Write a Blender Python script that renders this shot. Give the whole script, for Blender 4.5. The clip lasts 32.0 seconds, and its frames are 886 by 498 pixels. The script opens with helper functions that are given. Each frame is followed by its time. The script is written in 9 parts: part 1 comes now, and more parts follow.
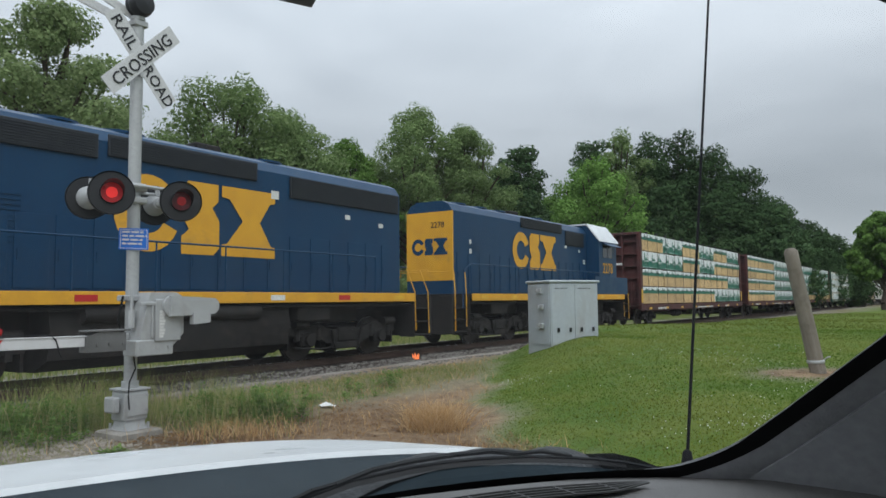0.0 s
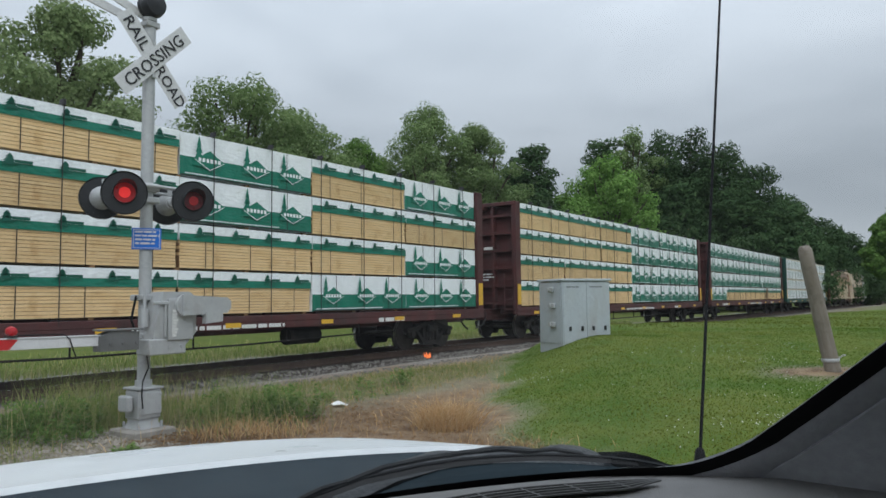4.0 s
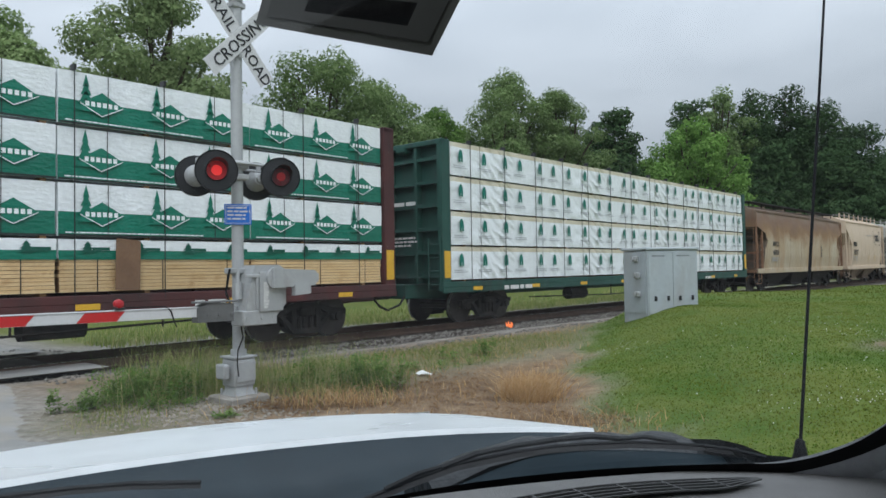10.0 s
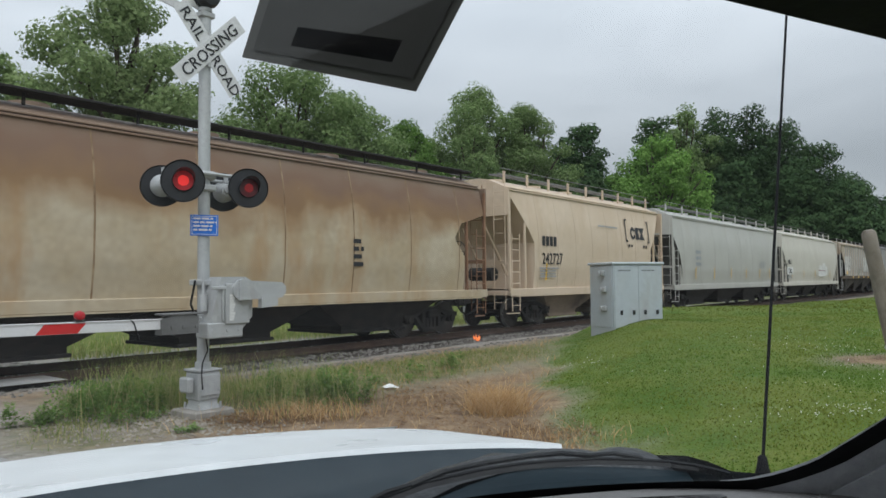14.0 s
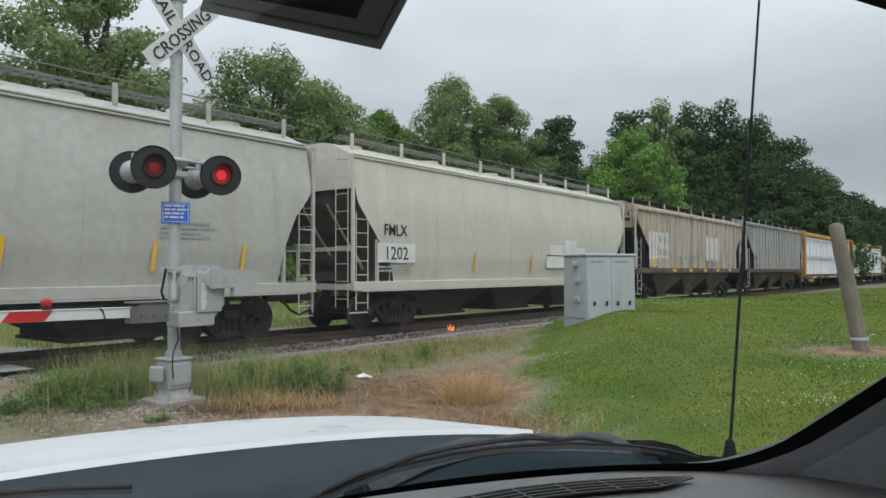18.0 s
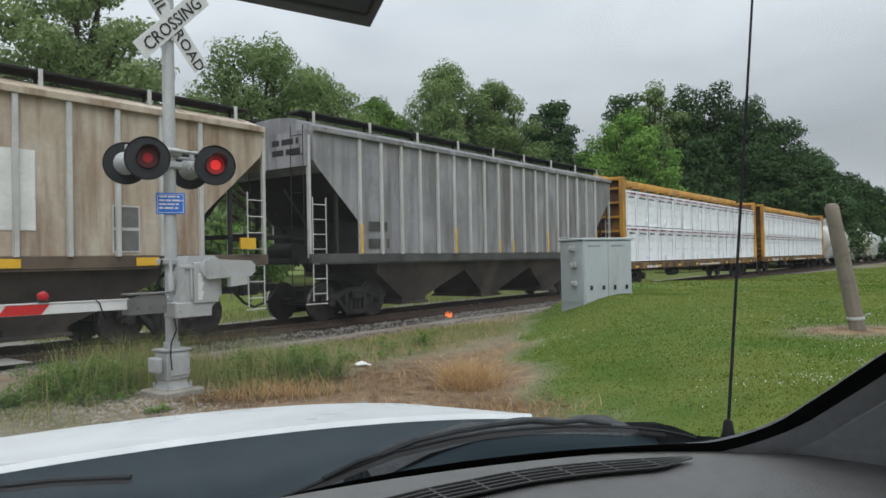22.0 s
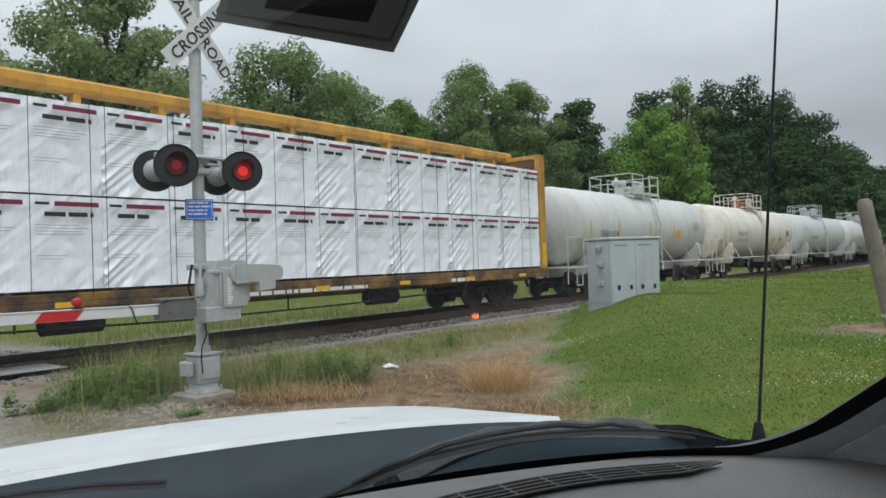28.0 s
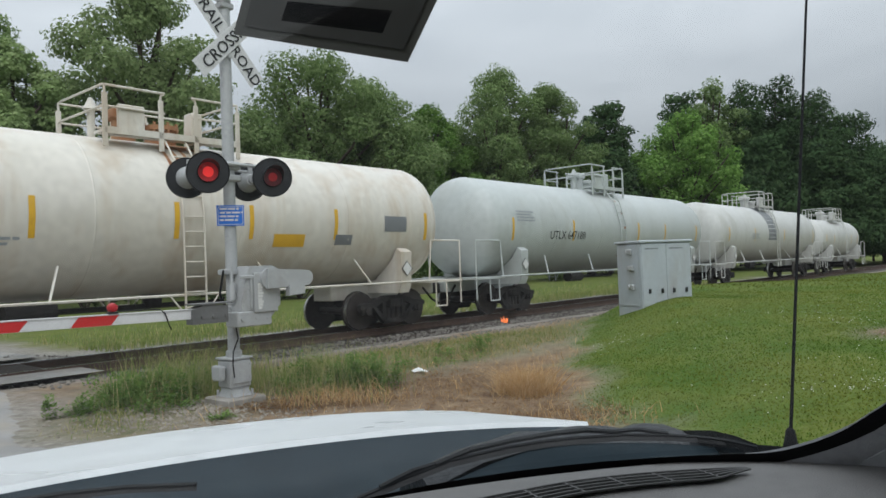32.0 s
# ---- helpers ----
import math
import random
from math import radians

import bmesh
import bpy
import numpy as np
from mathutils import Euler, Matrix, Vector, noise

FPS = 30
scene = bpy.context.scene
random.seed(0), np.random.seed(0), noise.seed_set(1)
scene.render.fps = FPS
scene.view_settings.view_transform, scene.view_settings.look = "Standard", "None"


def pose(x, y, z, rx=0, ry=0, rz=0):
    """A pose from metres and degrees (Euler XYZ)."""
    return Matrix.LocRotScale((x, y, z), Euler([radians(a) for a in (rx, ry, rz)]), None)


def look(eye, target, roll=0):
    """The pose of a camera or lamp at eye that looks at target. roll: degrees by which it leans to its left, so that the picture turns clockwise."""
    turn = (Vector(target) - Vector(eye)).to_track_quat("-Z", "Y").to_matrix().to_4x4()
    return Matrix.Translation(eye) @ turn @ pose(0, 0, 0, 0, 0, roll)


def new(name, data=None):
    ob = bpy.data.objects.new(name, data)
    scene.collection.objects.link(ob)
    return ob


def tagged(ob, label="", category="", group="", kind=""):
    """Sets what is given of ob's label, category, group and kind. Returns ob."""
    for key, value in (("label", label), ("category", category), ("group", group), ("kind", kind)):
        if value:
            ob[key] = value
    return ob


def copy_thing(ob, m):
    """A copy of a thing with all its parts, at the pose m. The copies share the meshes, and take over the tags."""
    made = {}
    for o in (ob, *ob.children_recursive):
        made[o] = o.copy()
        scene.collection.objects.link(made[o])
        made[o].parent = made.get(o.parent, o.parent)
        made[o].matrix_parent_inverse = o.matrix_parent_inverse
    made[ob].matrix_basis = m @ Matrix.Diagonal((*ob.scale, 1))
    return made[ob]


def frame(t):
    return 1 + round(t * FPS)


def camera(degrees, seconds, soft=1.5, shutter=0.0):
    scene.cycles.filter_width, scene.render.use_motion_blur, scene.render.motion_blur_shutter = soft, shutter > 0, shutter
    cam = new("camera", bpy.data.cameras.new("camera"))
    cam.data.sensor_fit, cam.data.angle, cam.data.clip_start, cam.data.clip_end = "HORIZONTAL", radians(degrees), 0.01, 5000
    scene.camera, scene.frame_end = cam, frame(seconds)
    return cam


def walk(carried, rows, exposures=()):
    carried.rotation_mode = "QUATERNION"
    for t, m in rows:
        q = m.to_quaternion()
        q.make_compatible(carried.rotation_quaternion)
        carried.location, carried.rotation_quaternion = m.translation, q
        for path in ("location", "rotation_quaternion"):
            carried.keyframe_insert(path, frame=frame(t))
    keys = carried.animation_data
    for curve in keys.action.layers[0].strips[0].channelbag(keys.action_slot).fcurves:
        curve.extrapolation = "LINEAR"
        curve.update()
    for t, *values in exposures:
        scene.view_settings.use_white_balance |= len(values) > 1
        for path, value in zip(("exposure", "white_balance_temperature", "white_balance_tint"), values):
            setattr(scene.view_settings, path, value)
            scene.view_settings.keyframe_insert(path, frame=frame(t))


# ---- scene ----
# camera held inside the stopped car
cam = camera(63.1, 32.0, soft=1.6)
PATH = [
    (0.0, pose(0.0198, 0.0108, 1.5224, 94.104, 0.521, -0.219)),
    (0.5, pose(0.0188, 0.0129, 1.5224, 94.242, 0.525, 0.040)),
    (1.0, pose(0.0198, 0.0148, 1.5215, 94.245, 0.515, 0.169)),
    (1.5, pose(0.0209, 0.0140, 1.5210, 94.253, 0.444, 0.162)),
    (2.0, pose(0.0217, 0.0137, 1.5203, 94.403, 0.466, 0.166)),
    (2.5, pose(0.0251, 0.0130, 1.5202, 94.545, 0.543, 0.162)),
    (4.5, pose(0.0205, 0.0176, 1.5184, 93.915, 0.783, 1.406)),
    (5.0, pose(0.0152, 0.0100, 1.5286, 93.861, 0.989, 3.157)),
    (5.5, pose(0.0156, -0.0046, 1.5625, 93.225, 1.828, 3.776)),
    (6.0, pose(-0.0066, -0.0088, 1.5670, 92.539, 2.435, 3.454)),
    (6.5, pose(-0.0065, -0.0070, 1.5688, 91.982, 2.241, 2.483)),
    (7.0, pose(-0.0008, 0.0038, 1.5608, 91.227, 0.972, 2.837)),
    (7.5, pose(0.0005, 0.0034, 1.5625, 91.008, 0.786, 3.791)),
    (8.0, pose(-0.0000, 0.0020, 1.5623, 91.097, 0.664, 4.247)),
    (8.5, pose(0.0024, 0.0025, 1.5628, 91.191, 0.640, 4.725)),
    (9.0, pose(-0.0001, -0.0009, 1.5662, 91.294, 0.815, 5.618)),
    (9.5, pose(0.0013, -0.0046, 1.5676, 91.441, 0.951, 6.639)),
    (10.0, pose(0.0033, 0.0011, 1.5659, 91.591, 0.939, 7.074)),
    (10.5, pose(0.0035, -0.0006, 1.5663, 91.712, 0.795, 6.963)),
    (11.0, pose(0.0010, -0.0083, 1.5673, 91.838, 0.676, 7.093)),
    (11.5, pose(-0.0031, -0.0115, 1.5695, 91.981, 0.690, 7.418)),
    (12.0, pose(-0.0005, -0.0033, 1.5713, 92.138, 0.647, 7.026)),
    (12.5, pose(-0.0030, -0.0092, 1.5742, 92.298, 0.464, 6.186)),
    (13.0, pose(-0.0038, -0.0075, 1.5820, 93.335, 0.050, 4.743)),
    (13.5, pose(-0.0085, -0.0218, 1.5868, 93.445, 0.060, 4.619)),
    (14.0, pose(-0.0035, -0.0090, 1.5769, 92.545, 0.498, 4.524)),
    (14.5, pose(0.0022, 0.0057, 1.5643, 91.954, 0.356, 3.646)),
    (15.0, pose(0.0023, 0.0016, 1.5628, 91.403, 0.329, 3.065)),
    (15.5, pose(0.0005, -0.0019, 1.5617, 91.106, 0.278, 2.975)),
    (17.5, pose(0.0015, -0.0011, 1.5608, 91.420, -0.023, 2.502)),
    (18.0, pose(0.0016, 0.0021, 1.5615, 91.813, 0.138, 2.526)),
    (18.5, pose(0.0010, 0.0039, 1.5609, 91.651, 0.250, 2.640)),
    (19.0, pose(0.0008, 0.0034, 1.5610, 91.449, 0.435, 2.536)),
    (19.5, pose(0.0042, 0.0111, 1.5585, 91.333, 0.583, 2.430)),
    (20.0, pose(0.0020, 0.0044, 1.5604, 91.218, 0.727, 2.494)),
    (20.5, pose(0.0020, 0.0062, 1.5591, 91.070, 0.816, 2.491)),
    (21.0, pose(0.0023, 0.0052, 1.5581, 91.002, 0.909, 2.175)),
    (21.5, pose(0.0020, 0.0032, 1.5586, 90.787, 0.992, 2.221)),
    (22.0, pose(0.0028, 0.0083, 1.5581, 90.770, 1.080, 2.278)),
    (22.5, pose(0.0009, 0.0049, 1.5592, 90.773, 1.092, 2.195)),
    (23.0, pose(0.0012, 0.0053, 1.5592, 90.818, 1.050, 2.189)),
    (23.5, pose(0.0020, 0.0077, 1.5588, 90.735, 1.207, 2.182)),
    (24.0, pose(0.0017, 0.0073, 1.5574, 90.754, 1.013, 2.055)),
    (24.5, pose(0.0000, 0.0034, 1.5593, 90.874, 0.913, 1.876)),
    (26.5, pose(0.0072, 0.0064, 1.5616, 90.814, 1.266, 2.947)),
    (27.0, pose(0.0044, 0.0013, 1.5630, 90.706, 1.344, 3.394)),
    (27.5, pose(0.0048, 0.0045, 1.5633, 90.745, 1.571, 3.943)),
    (28.0, pose(0.0045, -0.0032, 1.5675, 90.912, 1.833, 4.338)),
    (28.5, pose(0.0019, -0.0024, 1.5670, 91.057, 1.846, 4.587)),
    (29.0, pose(-0.0006, -0.0143, 1.5697, 91.155, 2.070, 4.850)),
    (29.5, pose(0.0031, -0.0054, 1.5670, 91.190, 2.223, 5.089)),
    (30.0, pose(0.0061, 0.0004, 1.5649, 91.291, 2.342, 5.399)),
    (30.5, pose(0.0056, -0.0021, 1.5673, 91.420, 2.207, 5.558)),
    (31.0, pose(0.0014, -0.0163, 1.5701, 91.418, 2.111, 5.791)),
    (31.5, pose(0.0077, -0.0055, 1.5665, 91.330, 2.089, 6.308)),
    (32.0, pose(0.0133, -0.0069, 1.5685, 91.327, 2.091, 6.644)),
]
# the clip camera darkens a little and turns cooler while the white packets pass
EXPOSURES = [(0.0, -0.10, 6180, 10), (2.5, -0.09, 6130, 10), (5.0, -0.20, 6040, 10), (6.5, -0.10, 6040, 10), (8.0, -0.04, 6010, 10), (10.5, -0.04, 6040, 10),
             (13.0, -0.02, 6180, 10), (15.0, -0.05, 6230, 10), (19.0, 0.0, 6360, 10), (24.0, 0.02, 6380, 10), (27.0, -0.01, 6340, 10), (28.5, -0.06, 6280, 10), (31.0, -0.10, 6280, 10), (32.0, -0.10, 6290, 10)]
walk(cam, PATH, EXPOSURES)

# ---- world and sun: a bright overcast sky ----
world = bpy.data.worlds.new("overcast")
scene.world = world
world.use_nodes = True
wt = world.node_tree
wt.nodes.clear()


def wnode(kind, **kw):
    n = wt.nodes.new(kind)
    for k, v in kw.items():
        n.inputs[k].default_value = v
    return n


w_out = wt.nodes.new("ShaderNodeOutputWorld")
w_bg = wt.nodes.new("ShaderNodeBackground")
w_bg.inputs["Strength"].default_value = 0.1
w_sky = wt.nodes.new("ShaderNodeTexSky")
w_sky.sky_type = "NISHITA"
w_sky.sun_disc = False
w_sky.sun_elevation, w_sky.sun_rotation = radians(50), radians(171)
w_tc = wt.nodes.new("ShaderNodeTexCoord")
w_map = wt.nodes.new("ShaderNodeMapping")
w_map.inputs["Scale"].default_value = (1.0, 1.0, 3.2)
w_n = wnode("ShaderNodeTexNoise", Scale=2.6, Detail=6.0, Roughness=0.52, Distortion=0.35)
w_r = wt.nodes.new("ShaderNodeValToRGB")
w_r.color_ramp.elements[0].position, w_r.color_ramp.elements[0].color = 0.30, (4.15, 4.42, 4.64, 1)
w_r.color_ramp.elements[1].position, w_r.color_ramp.elements[1].color = 0.66, (5.40, 5.66, 5.86, 1)
w_mix = wt.nodes.new("ShaderNodeMix")
w_mix.data_type = "RGBA"
w_mix.inputs[0].default_value = 0.93
wt.links.new(w_tc.outputs["Generated"], w_map.inputs["Vector"])
wt.links.new(w_map.outputs["Vector"], w_n.inputs["Vector"])
wt.links.new(w_n.outputs[0], w_r.inputs[0])
wt.links.new(w_sky.outputs[0], w_mix.inputs[6])
wt.links.new(w_r.outputs[0], w_mix.inputs[7])
# an overcast sky grows brighter towards the zenith
w_sep = wt.nodes.new("ShaderNodeSeparateXYZ")
wt.links.new(w_tc.outputs["Generated"], w_sep.inputs[0])
w_up = wt.nodes.new("ShaderNodeMapRange")
w_up.inputs["From Min"].default_value, w_up.inputs["From Max"].default_value = 0.15, 1.0
w_up.inputs["To Min"].default_value, w_up.inputs["To Max"].default_value = 1.0, 3.9
wt.links.new(w_sep.outputs[2], w_up.inputs["Value"])
w_mul = wt.nodes.new("ShaderNodeVectorMath")
w_mul.operation = "SCALE"
wt.links.new(w_mix.outputs[2], w_mul.inputs[0])
wt.links.new(w_up.outputs[0], w_mul.inputs["Scale"])
wt.links.new(w_mul.outputs[0], w_bg.inputs["Color"])
wt.links.new(w_bg.outputs[0], w_out.inputs["Surface"])

sun = new("sun", bpy.data.lights.new("sun", "SUN"))
sun.data.energy, sun.data.angle, sun.data.color = 1.5, radians(50), (1.0, 0.97, 0.93)
sun.matrix_world = look((8, -40, 60), (0, 10, 0))

# ---- materials ----


def mat(name, c1, c2=None, rough=0.6, metal=0.0, scale=3.0, bump=0.15, bscale=30.0, streak=0.0, dirt=None, dscale=1.2,
        dlow=0.5, dhigh=0.72, spec=0.4, coat=0.0, rand=0.0, stretch=(1, 1, 1), band=None):
    """A painted or natural surface: two tones mixed by a coarse and a fine noise, dirt patches or streaks, fine relief."""
    m = bpy.data.materials.new(name)
    m.use_nodes = True
    nt = m.node_tree
    b = nt.nodes["Principled BSDF"]
    b.inputs["Roughness"].default_value, b.inputs["Metallic"].default_value = rough, metal
    b.inputs["Specular IOR Level"].default_value = spec
    b.inputs["Coat Weight"].default_value = coat
    tc = nt.nodes.new("ShaderNodeTexCoord")
    mp = nt.nodes.new("ShaderNodeMapping")
    mp.inputs["Scale"].default_value = stretch
    nt.links.new(tc.outputs["Object"], mp.inputs["Vector"])

    def noise_node(sc, det=5.0, vec=None):
        n = nt.nodes.new("ShaderNodeTexNoise")
        n.inputs["Scale"].default_value, n.inputs["Detail"].default_value = sc, det
        nt.links.new((vec or mp).outputs["Vector"], n.inputs["Vector"])
        return n

    def mix(fac, a, c):
        x = nt.nodes.new("ShaderNodeMix")
        x.data_type = "RGBA"
        nt.links.new(fac, x.inputs[0])
        for sock, val in ((6, a), (7, c)):
            if isinstance(val, tuple):
                x.inputs[sock].default_value = (*val, 1)
            else:
                nt.links.new(val, x.inputs[sock])
        return x.outputs[2]

    def ramp(src, lo, hi):
        r = nt.nodes.new("ShaderNodeMapRange")
        r.inputs["From Min"].default_value, r.inputs["From Max"].default_value = lo, hi
        nt.links.new(src, r.inputs["Value"])
        return r.outputs[0]

    c2 = c2 or tuple(0.82 * v for v in c1)
    n1 = noise_node(scale)
    col = mix(ramp(n1.outputs[0], 0.33, 0.67), c1, c2)
    fine = noise_node(scale * 9, 3.0)
    dark = mix(ramp(fine.outputs[0], 0.3, 0.75), (1.0, 1.0, 1.0), (0.84, 0.84, 0.84))
    mul = nt.nodes.new("ShaderNodeMix")
    mul.data_type, mul.blend_type = "RGBA", "MULTIPLY"
    mul.inputs[0].default_value = 1.0
    nt.links.new(col, mul.inputs[6])
    nt.links.new(dark, mul.inputs[7])
    col = mul.outputs[2]
    if dirt:
        mp2 = nt.nodes.new("ShaderNodeMapping")
        mp2.inputs["Scale"].default_value = (1, 1, 1 - streak) if streak else (1, 1, 1)
        nt.links.new(tc.outputs["Object"], mp2.inputs["Vector"])
        d = noise_node(dscale, 8.0, mp2)
        d.inputs["Roughness"].default_value = 0.65
        col = mix(ramp(d.outputs[0], dlow, dhigh), col, dirt)
    for bcol, z_lo, z_hi in band or ():   # weathered bands above a height, with a ragged lower edge
        sx = nt.nodes.new("ShaderNodeSeparateXYZ")
        nt.links.new(tc.outputs["Object"], sx.inputs[0])
        bn_ = noise_node(0.8, 6.0)
        ma = nt.nodes.new("ShaderNodeMath")
        ma.operation = "MULTIPLY_ADD"
        ma.inputs[1].default_value = 1.6
        nt.links.new(bn_.outputs[0], ma.inputs[0])
        nt.links.new(sx.outputs[2], ma.inputs[2])
        col = mix(ramp(ma.outputs[0], z_lo + 0.8, z_hi + 0.8), col, bcol)
    if rand:
        oi = nt.nodes.new("ShaderNodeObjectInfo")
        hs = nt.nodes.new("ShaderNodeHueSaturation")
        nt.links.new(ramp(oi.outputs["Random"], -(1 - rand) / (2 * rand), 1 + (1 - rand) / (2 * rand)), hs.inputs["Value"])
        mr = nt.nodes.new("ShaderNodeMapRange")
        mr.inputs["To Min"].default_value, mr.inputs["To Max"].default_value = 1 - rand, 1 + rand
        nt.links.new(oi.outputs["Random"], mr.inputs["Value"])
        nt.links.new(mr.outputs[0], hs.inputs["Value"])
        nt.links.new(col, hs.inputs["Color"])
        col = hs.outputs[0]
    nt.links.new(col, b.inputs["Base Color"])
    if bump:
        bn = noise_node(bscale, 4.0)
        bp = nt.nodes.new("ShaderNodeBump")
        bp.inputs["Strength"].default_value, bp.inputs["Distance"].default_value = bump, 0.02
        nt.links.new(bn.outputs[0], bp.inputs["Height"])
        nt.links.new(bp.outputs[0], b.inputs["Normal"])
    rr = noise_node(scale * 2.3, 3.0)
    mr2 = nt.nodes.new("ShaderNodeMapRange")
    mr2.inputs["To Min"].default_value, mr2.inputs["To Max"].default_value = max(rough - 0.12, 0.02), min(rough + 0.12, 1)
    nt.links.new(rr.outputs[0], mr2.inputs["Value"])
    nt.links.new(mr2.outputs[0], b.inputs["Roughness"])
    return m


def glow(name, color, strength):
    m = mat(name, color, color, rough=0.3)
    b = m.node_tree.nodes["Principled BSDF"]
    b.inputs["Emission Color"].default_value = (*color, 1)
    b.inputs["Emission Strength"].default_value = strength
    return m


def pane_glass(name, tint=(1, 1, 1), gloss=1.0):
    m = bpy.data.materials.new(name)
    m.use_nodes = True
    nt = m.node_tree
    nt.nodes.clear()
    out, tr, gl = (nt.nodes.new(k) for k in ("ShaderNodeOutputMaterial", "ShaderNodeBsdfTransparent", "ShaderNodeBsdfGlossy"))
    tr.inputs[0].default_value = (*tint, 1)
    gl.inputs["Roughness"].default_value = 0.02
    fr = nt.nodes.new("ShaderNodeFresnel")
    fr.inputs[0].default_value = 1.0 + 0.45 * gloss
    mx = nt.nodes.new("ShaderNodeMixShader")
    nt.links.new(fr.outputs[0], mx.inputs[0])
    nt.links.new(tr.outputs[0], mx.inputs[1])
    nt.links.new(gl.outputs[0], mx.inputs[2])
    # an added translucent veil imitates glare haze: it scatters a little daylight inwards
    veil, mx2 = nt.nodes.new("ShaderNodeBsdfTranslucent"), nt.nodes.new("ShaderNodeMixShader")
    veil.inputs[0].default_value = (0.9, 0.95, 1.0, 1)
    mx2.inputs[0].default_value = 0.004
    nt.links.new(mx.outputs[0], mx2.inputs[1])
    nt.links.new(veil.outputs[0], mx2.inputs[2])
    nt.links.new(mx2.outputs[0], out.inputs[0])
    return m


LOCO_BLUE = mat("loco_blue_paint", (0.005, 0.037, 0.094), (0.007, 0.045, 0.106), rough=0.36, scale=1.2, dirt=(0.02, 0.045, 0.085), dscale=0.9, streak=0.8, dlow=0.5, dhigh=0.9, bump=0.05, spec=0.22)
LOCO_YELLOW = mat("loco_yellow_paint", (0.70, 0.36, 0.02), (0.62, 0.31, 0.02), rough=0.5, scale=2, dirt=(0.25, 0.15, 0.05), dlow=0.58, dhigh=0.85, bump=0.05)
LOCO_DARK = mat("radiator_grille_dark", (0.012, 0.016, 0.024), (0.02, 0.024, 0.03), rough=0.6, bump=0.5, bscale=60)
# black grime, darkened further so the colour holds the shade below the cars
UNDER = mat("underframe_grime_and_shade", (0.009, 0.0085, 0.008), (0.017, 0.015, 0.0135), rough=0.85, scale=2.5, dirt=(0.036, 0.029, 0.024), dscale=3, dlow=0.5, dhigh=0.8)
WHEEL_STEEL = mat("wheel_steel", (0.035, 0.03, 0.028), (0.06, 0.05, 0.045), rough=0.6, metal=0.4, scale=5)
TREAD = mat("wheel_tread_polished", (0.45, 0.44, 0.42), rough=0.3, metal=0.9, scale=8)
OXIDE = mat("oxide_red_steel", (0.085, 0.022, 0.020), (0.055, 0.018, 0.018), rough=0.7, scale=1.5, dirt=(0.03, 0.018, 0.016), dscale=2, streak=0.7)
CB_GREEN = mat("dark_green_steel", (0.012, 0.06, 0.045), (0.018, 0.075, 0.058), rough=0.65, scale=1.5, dirt=(0.02, 0.03, 0.026), dscale=2, streak=0.7)
CB_YELLOW = mat("weathered_yellow_steel", (0.52, 0.27, 0.035), (0.44, 0.215, 0.03), rough=0.65, scale=1.3, dirt=(0.16, 0.085, 0.03), dscale=1.6, streak=0.6, dlow=0.46, dhigh=0.74)
CB_DECK = mat("grimy_yellow_deck", (0.30, 0.16, 0.035), (0.12, 0.07, 0.03), rough=0.8, scale=1.4, dirt=(0.035, 0.026, 0.02), dscale=1.8, dlow=0.40, dhigh=0.62)
CB_RUST = mat("rusty_bulkhead_face", (0.13, 0.060, 0.028), (0.07, 0.036, 0.020), rough=0.8, scale=1.6, dirt=(0.24, 0.12, 0.03), dscale=1.4, streak=0.7)
WRAP_WHITE = mat("white_poly_wrap", (0.84, 0.87, 0.88), (0.79, 0.82, 0.84), rough=0.32, scale=1.1, bump=0.85, bscale=9.0, spec=0.5, stretch=(1, 1, 1.8))
WRAP_BOARD = mat("white_board_wrap", (0.86, 0.875, 0.93), (0.82, 0.835, 0.89), rough=0.35, scale=1.3, bump=0.3, bscale=9.0, spec=0.5, stretch=(1.6, 1, 0.5))
WIPER = mat("worn_black_wiper_steel", (0.006, 0.007, 0.008), (0.011, 0.012, 0.013), rough=0.5, scale=9, bump=0.05, spec=0.16)
WRAP_GREEN = mat("green_poly_wrap", (0.006, 0.175, 0.112), (0.008, 0.15, 0.096), rough=0.35, scale=1.1, bump=1.0, bscale=9.0, stretch=(1, 1, 1.8))
WRAP_DKGREEN = mat("dark_green_print", (0.006, 0.105, 0.068), rough=0.4, bump=0.3, bscale=6)
WRAP_TEAL = mat("teal_green_print", (0.004, 0.17, 0.125), (0.006, 0.15, 0.11), rough=0.4, bump=0.3, bscale=6)
WRAP_CREAM = mat("cream_wrap_top_fold", (0.62, 0.55, 0.40), (0.70, 0.66, 0.54), rough=0.4, scale=2, bump=0.6, bscale=7)
PRINT_GREY = mat("grey_print", (0.32, 0.34, 0.36), rough=0.5, bump=0)
PRINT_RED = mat("maroon_print", (0.20, 0.018, 0.045), (0.17, 0.015, 0.04), rough=0.45, bump=0.2, bscale=6)
PRINT_BLACK = mat("black_print", (0.02, 0.02, 0.023), rough=0.5, bump=0)
LUMBER = mat("fresh_sawn_lumber", (0.68, 0.46, 0.22), (0.75, 0.55, 0.30), rough=0.75, scale=2.0, stretch=(0.6, 4, 9), dirt=(0.42, 0.24, 0.09), dscale=3, dlow=0.52, dhigh=0.8, bump=0.4, bscale=20, rand=0.12)
# darker copy of the lumber, with the shade of the gaps in its colour
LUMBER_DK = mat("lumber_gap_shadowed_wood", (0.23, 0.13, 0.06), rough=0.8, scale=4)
STRAP = mat("black_steel_strap", (0.02, 0.02, 0.02), rough=0.5)
